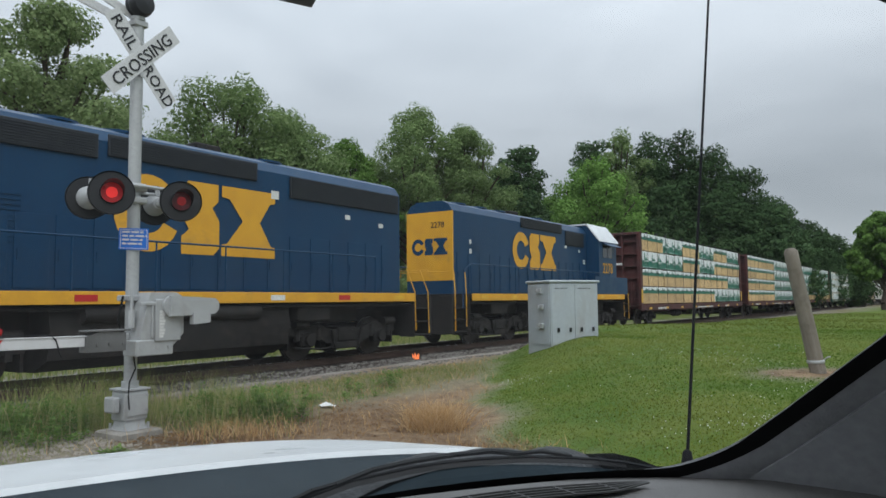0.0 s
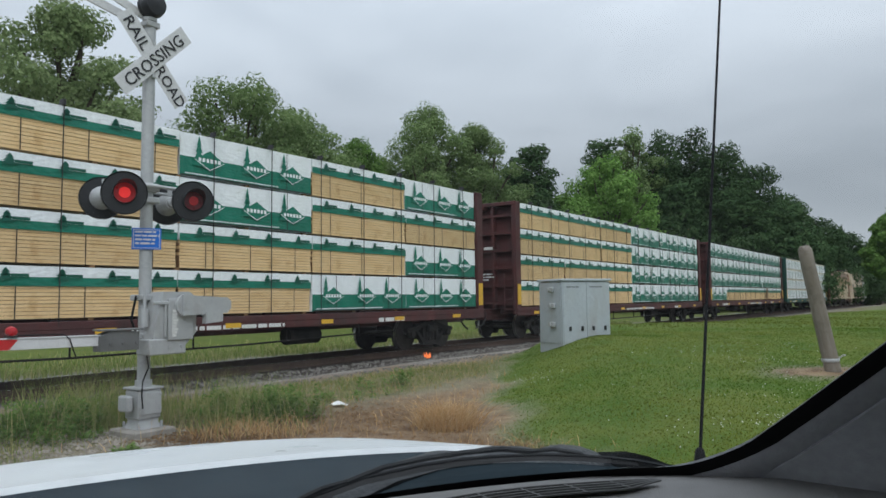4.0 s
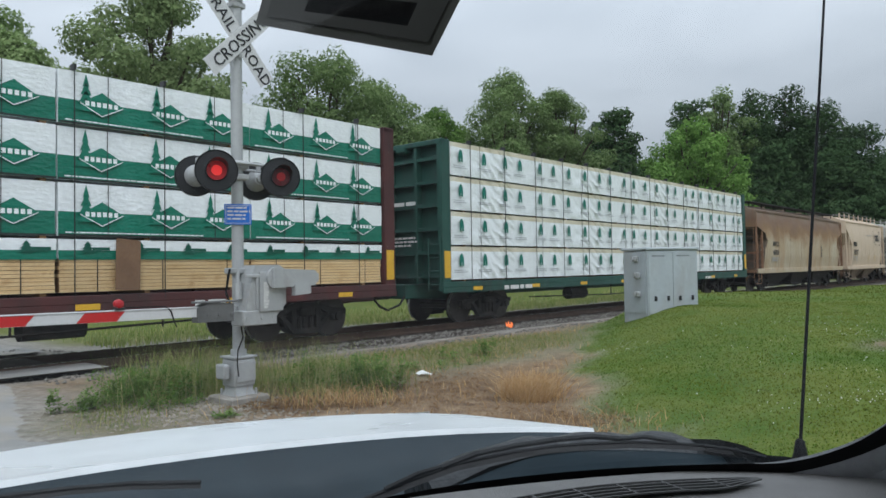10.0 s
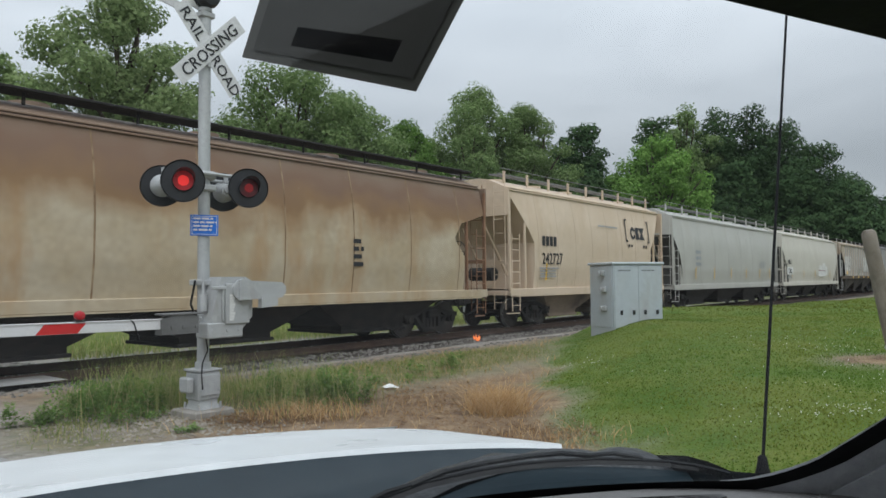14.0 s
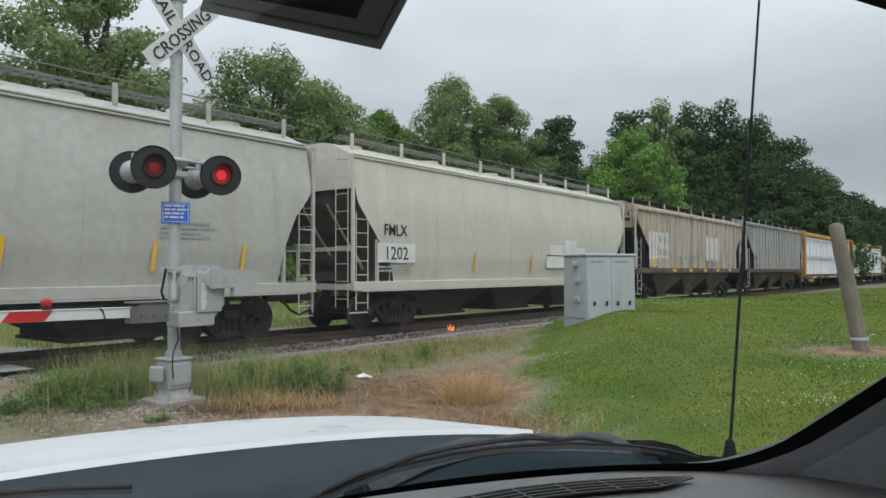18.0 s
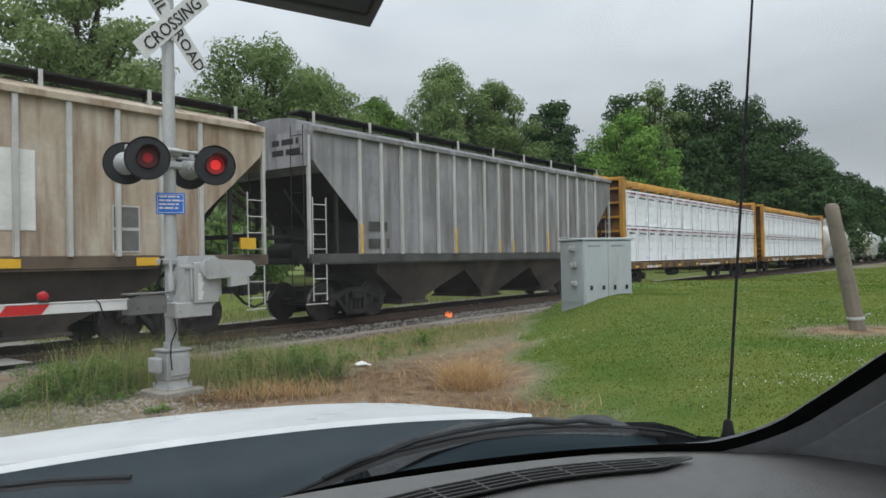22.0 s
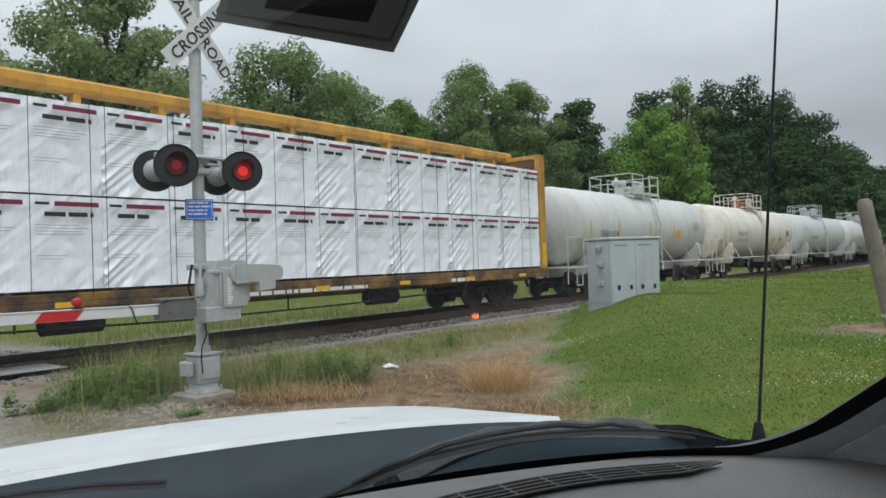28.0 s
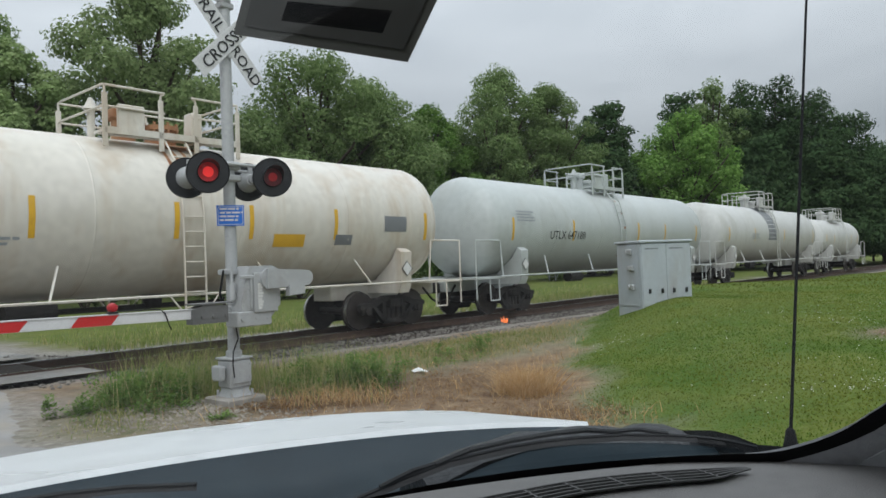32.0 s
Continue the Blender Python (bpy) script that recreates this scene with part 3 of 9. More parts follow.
def ground_material():
    m = bpy.data.materials.new("ground_cover")
    m.use_nodes = True
    nt = m.node_tree
    b = nt.nodes["Principled BSDF"]
    b.inputs["Roughness"].default_value = 0.95
    b.inputs["Specular IOR Level"].default_value = 0.15
    tc = nt.nodes.new("ShaderNodeTexCoord")
    at_ = nt.nodes.new("ShaderNodeAttribute")
    at_.attribute_name = "cover"
    sp = nt.nodes.new("ShaderNodeSeparateColor")
    nt.links.new(at_.outputs["Color"], sp.inputs[0])

    def two(c1, c2, sc, lo=0.35, hi=0.65):
        n = nt.nodes.new("ShaderNodeTexNoise")
        n.inputs["Scale"].default_value, n.inputs["Detail"].default_value = sc, 7
        n.inputs["Roughness"].default_value = 0.65
        nt.links.new(tc.outputs["Object"], n.inputs["Vector"])
        r = nt.nodes.new("ShaderNodeValToRGB")
        r.color_ramp.elements[0].position, r.color_ramp.elements[0].color = lo, (*c1, 1)
        r.color_ramp.elements[1].position, r.color_ramp.elements[1].color = hi, (*c2, 1)
        nt.links.new(n.outputs[0], r.inputs[0])
        return r.outputs[0]

    def mix(f, a, c):
        x = nt.nodes.new("ShaderNodeMix")
        x.data_type = "RGBA"
        nt.links.new(f, x.inputs[0])
        nt.links.new(a, x.inputs[6])
        nt.links.new(c, x.inputs[7])
        return x.outputs[2]

    gravel = two((0.17, 0.158, 0.138), (0.32, 0.298, 0.265), 9.0)
    dry = two((0.125, 0.078, 0.046), (0.275, 0.195, 0.118), 3.4)
    weed = two((0.085, 0.090, 0.032), (0.20, 0.165, 0.085), 4.0)
    lawn = two((0.060, 0.110, 0.013), (0.118, 0.142, 0.026), 0.9)
    c = mix(sp.outputs[2], gravel, dry)
    c = mix(sp.outputs[1], c, weed)
    c = mix(sp.outputs[0], c, lawn)
    nt.links.new(c, b.inputs["Base Color"])
    n = nt.nodes.new("ShaderNodeTexNoise")
    n.inputs["Scale"].default_value, n.inputs["Detail"].default_value = 26, 6
    nt.links.new(tc.outputs["Object"], n.inputs["Vector"])
    bp = nt.nodes.new("ShaderNodeBump")
    bp.inputs["Strength"].default_value, bp.inputs["Distance"].default_value = 0.8, 0.05
    nt.links.new(n.outputs[0], bp.inputs["Height"])
    nt.links.new(bp.outputs[0], b.inputs["Normal"])
    return m


gm.materials.append(ground_material())
ground = tagged(new("ground", gm), "mown green bank, dry brown weeds and pale gravel", "ground", kind="structure")

# ---- road over the crossing, and the lane on which the car stands ----
mb = MB()
ru = (-6.2, -5.5, -4.8, -4, -3, -2, -1, 0, 0.9, 1.8, 2.5, 99)
rv = [-12 + 0.4 * i for i in range(30)] + [0.25 * i for i in range(49)]
for v in rv:
    for u in ru:
        if u == 99:
            u = road_edge(min(v, 11.99)) + 0.35 * noise.noise((1.0, v * 0.8, 6.0)) + 0.16 * noise.noise((5.0, v * 2.9, 6.0))
        x, y = xy(u, v)
        mb.v.append((x, y, height(x, y) + (-0.035 if u > 2.6 else 0.03)))
for i in range(len(rv) - 1):
    for j in range(len(ru) - 1):
        k = i * len(ru) + j
        mb.face([k, k + 1, k + 1 + len(ru), k + len(ru)])
road = tagged(part("road", mb, ASPHALT), "cracked pale asphalt road leading to the crossing", "road", kind="structure")
mb = MB()
for k in range(2):
    v0 = (12.0, 15.55)[k]
    v1 = (12.95, 34.0)[k]
    pts = [(*xy(u, v), (0.05 if abs(v - V0) < 2.5 else -0.05)) for v in (v0, v1) for u in (-6.2, 5.3 if k == 0 else 5.6)]
    mb.add(pts, [(0, 1, 3, 2)])
tagged(part("crossing_apron", mb, ASPHALT), "worn asphalt apron beside the rails", "road", kind="structure")
panels = tagged(new("crossing_panels"), "dark timber panels between the rails", "road", kind="structure")
for a, b_ in ((V0 - 0.68, V0 + 0.68),):
    for i in range(14):
        mb = MB()
        u0 = -6.2 + i * 0.79
        p = [(*xy(u0 + 0.01, a), ZR - 0.02), (*xy(u0 + 0.78, a), ZR - 0.02), (*xy(u0 + 0.78, b_), ZR - 0.02), (*xy(u0 + 0.01, b_), ZR - 0.02)]
        q = [(x, y, z - 0.12) for x, y, z in p]
        mb.add(p + q, [(0, 1, 2, 3), (0, 4, 5, 1), (1, 5, 6, 2), (2, 6, 7, 3), (3, 7, 4, 0)])
        part("panel", mb, TIE_WOOD, panels)

# ---- track ----
US = [-360 + 10 * i for i in range(36)] + [i * 2.0 for i in range(0, 51)] + [100 + 10 * i for i in range(1, 33)]
mb = MB()
prof = [(-2.35, -0.32), (-1.75, -0.165), (-1.45, -0.115), (1.45, -0.115), (1.75, -0.165), (2.35, -0.32)]
rings = []
for u in US:
    ring = []
    for o, z in prof:
        x, y, _ = on_track(u, o)
        ring.append((x, y, z + 0.02 * noise.noise((u * 1.3, o * 2, 1))))
    rings.append(ring)
mb.loft(rings, caps=False, closed=False)
# the middle of the bed is darker than its shoulders
for i in range(len(mb.f)):
    if i % 5 in (1, 2, 3):
        mb.m[i] = 1
tagged(part("ballast_bed", mb, [BALLAST, DARK_BALLAST]), "grey crushed-stone ballast under the track", "ballast", kind="structure")
RAILP = [(-0.07, 0), (0.07, 0), (0.07, 0.012), (0.012, 0.03), (0.012, 0.125), (0.036, 0.135), (0.036, 0.168), (0.028, 0.172), (-0.028, 0.172),
         (-0.036, 0.168), (-0.036, 0.135), (-0.012, 0.125), (-0.012, 0.03), (-0.07, 0.012)]
for side in (-0.753, 0.753):
    mb = MB()
    rings = []
    for u in US:
        rings.append([(*on_track(u, side + o)[:2], ZR - 0.172 + z) for o, z in RAILP])
    mb.loft(rings)
    n = len(RAILP)
    for i, f in enumerate(mb.f):
        if len(f) == 4 and i % n in (6, 7, 8) and i < n * (len(US) - 1):
            mb.m[i] = 1
    tagged(part("rail", mb, [RAIL_SIDE, RAIL_TOP], smooth=25), "rusty steel rail with a polished running head", "rail", "rails of the track", "structure")
mb = MB()
mb.box(-1.3, 1.3, -0.115, 0.115, -0.18, 0, ch=0.012)
tie_mesh = mb.mesh("tie", [TIE_WOOD])
ties = tagged(new("ties"), "dark creosoted timber ties", "ties", kind="structure")
for i in range(190):
    u = 4.0 + 0.54 * i
    x, y, a = on_track(u)
    part("tie", tie_mesh, None, ties, at=pose(x, y, ZR - 0.19, 0, 0, math.degrees(a) + 90 + random.uniform(-1.5, 1.5)))

# ---- rolling stock: local x along the track, -y to the near side, z up from the rail ----
_cache = {}


def wheelset_mesh(r):
    key = ("wheelset", r)
    if key not in _cache:
        mb = MB()
        for s in (-1, 1):
            mb.lathe([(0.02, 0.0), (0.13, 0.01), (0.14, -0.03), (r * 0.80, -0.055), (r * 0.86, 0.0), (r, 0.004)], (0, s * 0.80, 0), (0, s, 0), 24, 0)
            mb.lathe([(r, -0.10), (r * 1.001, 0.0)], (0, s * 0.80, 0), (0, s, 0), 24, 1)
            mb.lathe([(r + 0.03, -0.13), (r + 0.03, -0.10), (r, -0.10)], (0, s * 0.80, 0), (0, s, 0), 24, 0)
            mb.cyl((0, s * 0.80, 0), (0, s * 1.08, 0), 0.085, 10, m=0)
            for k in range(4):
                a = math.pi / 4 + k * math.pi / 2
                mb.cyl((r * 0.55 * math.cos(a), s * 0.775, r * 0.55 * math.sin(a)), (r * 0.55 * math.cos(a), s * 0.79, r * 0.55 * math.sin(a)), 0.045, 8, m=0)
        mb.cyl((0, -0.8, 0), (0, 0.8, 0), 0.085, 10)
        _cache[key] = mb.mesh("wheelset", [WHEEL_STEEL, TREAD])
    return _cache[key]


def truck_mesh(kind):
    key = ("truck", kind)
    if key in _cache:
        return _cache[key]
    mb = MB()
    if kind == "freight":
        for s in (-1, 1):
            y0, y1 = sorted((s * 0.93, s * 1.07))
            top = [(-1.12, 0.50), (-1.12, 0.62), (-0.72, 0.66), (-0.30, 0.80), (0.30, 0.80), (0.72, 0.66), (1.12, 0.62), (1.12, 0.50), (0.66, 0.52), (0.36, 0.66), (-0.36, 0.66), (-0.66, 0.52)]
            mb.prism(top, "y", y0, y1)
            low = [(-0.72, 0.54), (-0.62, 0.56), (-0.28, 0.24), (0.28, 0.24), (0.62, 0.56), (0.72, 0.54), (0.34, 0.12), (-0.34, 0.12)]
            mb.prism(low, "y", y0, y1)
            for x in (-0.33, 0.33):
                mb.box(x - 0.06, x + 0.06, y0, y1, 0.2, 0.72)
            for x in (-0.16, 0.0, 0.16):
                mb.cyl((x, s * 1.0, 0.24), (x, s * 1.0, 0.50), 0.065, 8)
            for x in (-0.89, 0.89):
                mb.box(x - 0.15, x + 0.15, y0 - 0.0, y1, 0.36, 0.56, ch=0.03)
                mb.cyl((x, s * 1.07, 0.457), (x, s * 1.12, 0.457), 0.10, 10)
        mb.box(-0.2, 0.2, -1.15, 1.15, 0.50, 0.72, ch=0.03)
        mb.box(-0.28, 0.28, -0.3, 0.3, 0.62, 0.86, ch=0.03)
        mb.box(-0.5, -0.4, -0.9, 0.9, 0.3, 0.42)
        mb.box(0.4, 0.5, -0.9, 0.9, 0.3, 0.42)
    else:
        for s in (-1, 1):
            y0, y1 = sorted((s * 0.98, s * 1.16))
            mb.prism([(-2.0, 0.62), (-2.0, 0.82), (-1.0, 0.88), (-0.6, 0.74), (0.6, 0.74), (1.0, 0.88), (2.0, 0.82), (2.0, 0.62), (1.05, 0.58), (0.7, 0.40), (-0.7, 0.40), (-1.05, 0.58)], "y", y0, y1)
            for x in (-1.37, 1.37):
                mb.box(x - 0.24, x + 0.24, y0 - 0.02, y1 + 0.04, 0.34, 0.72, ch=0.04)
                mb.cyl((x, s * 1.18, 0.52), (x, s * 1.27, 0.52), 0.15, 12)
                for d in (-0.36, 0.36):
                    mb.cyl((x + d, s * 1.12, 0.50), (x + d, s * 1.12, 0.82), 0.085, 8)
            mb.box(-0.55, 0.55, y0 - 0.03, y1 + 0.05, 0.24, 0.42, ch=0.03)
            for x in (-0.45, 0.45):
                mb.tube([(x, s * 1.2, 0.3), (x * 1.25, s * 1.2, 0.74)], 0.05, 6)
            mb.cyl((-1.9, s * 1.2, 0.9), (-1.45, s * 1.2, 0.9), 0.11, 10)
            mb.cyl((1.45, s * 1.2, 0.9), (1.9, s * 1.2, 0.9), 0.11, 10)
            mb.tube([(-1.9, s * 1.22, 0.35), (-1.0, s * 1.22, 0.28), (-0.6, s * 1.22, 0.3)], 0.025, 5)
        mb.box(-0.35, 0.35, -1.2, 1.2, 0.42, 0.8, ch=0.04)
        for s in (-1, 1):
            mb.box(-0.72, 0.72, *sorted((s * 0.70, s * 0.97)), 0.22, 0.66, ch=0.04)
            mb.box(*sorted((-2.0, -1.95)), *sorted((s * 0.5, s * 1.1)), 0.30, 0.80)
            mb.box(*sorted((2.0, 1.95)), *sorted((s * 0.5, s * 1.1)), 0.30, 0.80)
        mb.box(-1.9, 1.9, -0.5, 0.5, 0.45, 0.85, ch=0.05)
    _cache[key] = mb.mesh("truck", [UNDER])
    return _cache[key]


def add_trucks(car, half, kind="freight"):
    r, wb = (0.457, 0.89) if kind == "freight" else (0.508, 1.37)
    for s in (-1, 1):
        t = part("truck", truck_mesh(kind), None, car, at=pose(s * half, 0, 0))
        for w in (-wb, wb):
            part("wheelset", wheelset_mesh(r), None, t, at=pose(w, 0, r + 0.001))


def add_couplers(car, half, z=0.86):
    for s in (-1, 1):
        mb = MB()
        mb.box(*sorted((s * (half - 0.85), s * (half - 0.22))), -0.09, 0.09, z - 0.09, z + 0.09, ch=0.02)
        mb.box(*sorted((s * (half - 0.26), s * (half + 0.03))), -0.19, 0.17, z - 0.15, z + 0.15, ch=0.05)
        mb.tube([(s * (half - 0.7), -0.35, z + 0.05), (s * (half - 0.35), -0.38, z - 0.30), (s * half, -0.3, z - 0.42)], 0.03, 6)
        part("coupler", mb, UNDER, car)


def ladder(mb, x, y, z0, z1, w=0.42, n=6, r=0.016, axis="x", m=0):
    for d in (-w / 2, w / 2):
        p = (x + d, y) if axis == "x" else (x, y + d)
        mb.cyl((*p, z0), (*p, z1), r * 1.3, 6, m=m)
    for i in range(n):
        z = z0 + (z1 - z0) * (i + 0.5) / n
        a, b = ((x - w / 2, y, z), (x + w / 2, y, z)) if axis == "x" else ((x, y - w / 2, z), (x, y + w / 2, z))
        mb.cyl(a, b, r, 6, m=m)


def brake_wheel(mb, x, y, z, axis, r=0.28, m=0):
    a = Vector(axis).orthogonal().normalized()
    b = Vector(axis).cross(a)
    pts = [Vector((x, y, z)) + r * (a * math.cos(t) + b * math.sin(t)) for t in [2 * math.pi * i / 14 for i in range(15)]]
    mb.tube(pts, 0.018, 5, m)
    for i in range(0, 14, 3):
        mb.cyl((x, y, z), pts[i], 0.012, 5, m=m)


def bars(mb, x0, x1, z, n, h=0.05, gap=0.09, y=0.0, m=0, seed=0):
    """Rows of short bars that stand for small print."""
    rnd = random.Random(seed)
    for i in range(n):
        x, zz = x0, z - i * gap
        end = x1 - rnd.uniform(0, 0.3) * (x1 - x0)
        while x < end:
            w = min(rnd.uniform(1.5, 5.0) * h, end - x)
            if w > 0.3 * h:
                mb.add([(x, y, zz), (x + w, y, zz), (x + w, y, zz + h), (x, y, zz + h)], [(0, 1, 2, 3)], m)
            x += w + 0.6 * h


# ---- locomotives ----
def railroad_mark(mb, x0, z0, h, y, m=0):
    """Big painted mark: an open ring, a notched slab and an hourglass, plain shapes; starts at x0."""
    n, r = 22, h / 2
    ring = []
    for i in range(n + 1):
        t = radians(24) + radians(312) * i / n
        ring.append(((x0 + r + r * math.cos(t) * 0.95, y, z0 + r + r * math.sin(t)), (x0 + r + 0.52 * r * math.cos(t) * 0.95, y, z0 + r + 0.52 * r * math.sin(t))))
    mb.loft([[a, b] for a, b in ring], m, caps=False, closed=False)
    x1, w = x0 + 1.0 * h, 0.62 * h
    slab = [(0.10, 1), (0.60, 1), (0.60, 0.76), (0.50, 0.66), (0.62, 0.48), (0.62, 0.10), (0.52, 0), (0, 0), (0, 0.24), (0.12, 0.34), (0, 0.52), (0, 0.90)]
    mb.add([(x1 + a * h, y, z0 + b * h) for a, b in slab], [tuple(range(len(slab)))], m)
    x2 = x1 + w + 0.04 * h
    w = 1.0 * h
    poly = [(0, 1), (1, 1), (1, 0.84), (0.90, 0.82), (0.70, 0.52), (0.92, 0.18), (1, 0.16), (1, 0), (0, 0), (0, 0.16), (0.10, 0.18), (0.38, 0.52), (0.14, 0.82), (0, 0.84)]
    mb.add([(x2 + a * w, y, z0 + b * h) for a, b in poly], [tuple(range(len(poly)))], m)


def locomotive(half, lead, label):
    """Road-switcher. The trailing engine has its cab and nose at the + end, the leading one its long hood there."""
    car = thing("locomotive", label, "locomotive", "locomotives of the train")
    e = half - 0.62
    hw = 0.92
    hood0, hood1, zt, c0 = (-4.8, 7.6, 4.86, -6.9) if lead else (-7.0, 4.0, 4.74, 4.0)
    mark_x, mark_h, mark_z = (-1.4, 1.55, 2.46) if lead else (-3.0, 1.40, 2.62)
    mb = MB()
    mb.box(-e + 0.95, e - 0.95, -1.55, 1.55, 1.50, 1.66, ch=0.01)
    mb.box(-e, e, -0.95, 0.95, 1.30, 1.64)
    part("platform", mb, UNDER, car)
    for s in (-1, 1):
        mb = MB()
        mb.box(-e + 0.95, e - 0.95, *sorted((s * 1.555, s * 1.59)), 1.43, 1.66, ch=0.006)
        sl = part("side_sill", mb, LOCO_YELLOW, car, "yellow stripe along the sill")
        if s < 0:
            for k in range(7):
                x = -e + 1.5 + k * (2 * e - 3.4) / 6
                mb = MB()
                mb.box(x, x + 0.42, -1.597, -1.591, 1.48, 1.60)
                part("reflector", mb, (REFLECT_Y, PATCH_WHITE, ARM_RED)[k % 3 if lead else 0], sl)
    sec = [(-hw, 1.66), (-hw, zt - 0.34), (-hw + 0.16, zt - 0.11), (-hw + 0.42, zt), (hw - 0.42, zt), (hw - 0.16, zt - 0.11), (hw, zt - 0.34), (hw, 1.66)]
    mb = MB()
    mb.loft([[(x, y, z) for y, z in sec] for x in (hood0, hood1)])
    hood = part("long_hood", mb, [LOCO_BLUE], car, smooth=20)
    nd = int((hood1 - hood0) / 0.72)
    for k in range(nd):
        x = hood0 + 0.25 + k * (hood1 - hood0 - 0.4) / nd
        mb = MB()
        mb.box(x, x + 0.6, -hw - 0.018, -hw - 0.002, 1.72, 3.02, ch=0.008)
        mb.box(x + 0.05, x + 0.08, -hw - 0.035, -hw - 0.018, 2.2, 2.4)
        part("hood_door", mb, LOCO_BLUE, hood)
    gr = ((3.2, 7.5, 3.97, 4.50), (-1.5, 2.16, 4.24, 4.66), (-4.7, -1.7, 4.16, 4.62)) if lead else ((-2.3, 1.3, 4.20, 4.58), (1.7, 3.6, 3.75, 4.36))
    for g0, g1, z0, z1 in gr:
        mb = MB()
        mb.box(g0, g1, -hw - 0.05, -hw - 0.002, z0, z1, ch=0.01)
        k = z0 + 0.04
        while k < z1 - 0.04:
            mb.box(g0 + 0.05, g1 - 0.05, -hw - 0.065, -hw - 0.05, k, k + 0.022)
            k += 0.05
        part("radiator_grille", mb, LOCO_DARK, hood, "dark air intake grille")
    mb = MB()
    for k in range(10):
        mb.box(hood0 + 1.15, hood0 + 1.75, -hw - 0.016, -hw - 0.002, 2.5 + 0.09 * k, 2.54 + 0.09 * k)
    part("louvres", mb, LOCO_BLUE, hood)
    for x in (hood0 + 1.2, hood0 + 2.6, hood0 + 4.0, (hood0 + hood1) / 2 + 1.6):
        mb = MB()
        mb.lathe([(0.6, 0), (0.6, 0.05), (0.5, 0.07), (0.1, 0.07)], (x, 0, zt - 0.01), (0, 0, 1), 18)
        part("roof_fan", mb, LOCO_BLUE, hood)
    mb = MB()
    mb.box((hood0 + hood1) / 2 - 0.4, (hood0 + hood1) / 2 + 0.3, -0.25, 0.25, zt, zt + 0.2, ch=0.03)
    part("exhaust_stack", mb, UNDER, hood)
    mb = MB()
    railroad_mark(mb, mark_x, mark_z, mark_h, -hw - 0.024)
    part("yellow_mark", mb, LOCO_YELLOW, hood, "large yellow painted mark", smooth=0)
    for x, z, w_, h_ in ((hood0 + 1.0, 3.35, 0.14, 0.14), (hood0 + 1.0, 3.02, 0.14, 0.16), (mark_x + 4.0 if lead else hood1 - 0.5, 3.88 if lead else 3.0, 0.24, 0.2), (hood1 - 2.4, 3.62, 0.2, 0.12), (hood1 - 1.0, 3.5, 0.2, 0.12)):
        mb = MB()
        mb.add([(x, -hw - 0.026, z), (x + w_, -hw - 0.026, z), (x + w_, -hw - 0.026, z + h_), (x, -hw - 0.026, z + h_)], [(0, 1, 2, 3)])
        part("stencil_label", mb, PATCH_WHITE, hood, smooth=0)
    if not lead:
        mb = MB()
        mb.prism([(-hw - 0.004, 2.10), (-hw - 0.004, zt - 0.36), (hw + 0.004, zt - 0.36), (hw + 0.004, 2.10)], "x", hood0 - 0.012, hood0 - 0.002)
        mb.box(hood0 - 0.012, hood0 + 0.06, -hw - 0.008, -hw - 0.002, 2.10, zt - 0.36)
        face = part("end_face", mb, LOCO_YELLOW, hood, "yellow painted hood end")
        words("2278", 0.28, PRINT_BLACK, hood, Matrix.Translation((hood0 - 0.02, -0.35, 3.85)) @ pose(0, 0, 0, 90, 0, -90), "road_number")
        mb = MB()
        railroad_mark(mb, -0.72, 0, 0.55, 0)
        part("end_mark", mb, LOCO_BLUE, hood, "dark blue painted mark", smooth=0, at=Matrix.Translation((hood0 - 0.018, 0, 2.95)) @ pose(0, 0, 0, 0, 0, -90))
    mb = MB()
    tp = [(-1.35, 1.40), (-1.46, 0.95), (-1.36, 0.48), (-0.9, 0.26), (0.9, 0.26), (1.36, 0.48), (1.46, 0.95), (1.35, 1.40)]
    mb.loft([[(x, y, z) for y, z in tp] for x in (-2.75, 2.75)])
    part("fuel_tank", mb, UNDER, car)
    mb = MB()
    mb.cyl((-2.2, -1.42, 1.24), (1.8, -1.42, 1.24), 0.16, 12)
    for x0, x1 in ((-5.6, -2.85), (2.85, 5.6)):
        mb.box(x0, x1, -1.0, 1.0, 0.92, 1.36, ch=0.03)
        mb.box(x0 + 0.2, x0 + 1.3, -1.42, -1.05, 0.98, 1.38, ch=0.03)
    mb.tube([(-e + 1, -1.47, 1.35), (e - 1, -1.47, 1.35)], 0.03, 6)
    part("air_reservoir", mb, UNDER, car)
    for s in (-1, 1):
        mb = MB()
        n = 9
        xs = [-e + 1.0 + k * (2 * e - 3.6) / (n - 1) for k in range(n)]
        for x in xs:
            mb.cyl((x, s * 1.5, 1.6), (x, s * 1.5, 2.62), 0.018, 6)
        mb.tube([(xs[0], s * 1.5, 2.62), (xs[-1], s * 1.5, 2.62)], 0.02, 6)
        mb.tube([(xs[0] - 0.5, s * 1.5, 1.2), (xs[0] - 0.42, s * 1.5, 2.4), (xs[0], s * 1.5, 2.62)], 0.022, 6)
        part("handrail", mb, LOCO_BLUE, car)
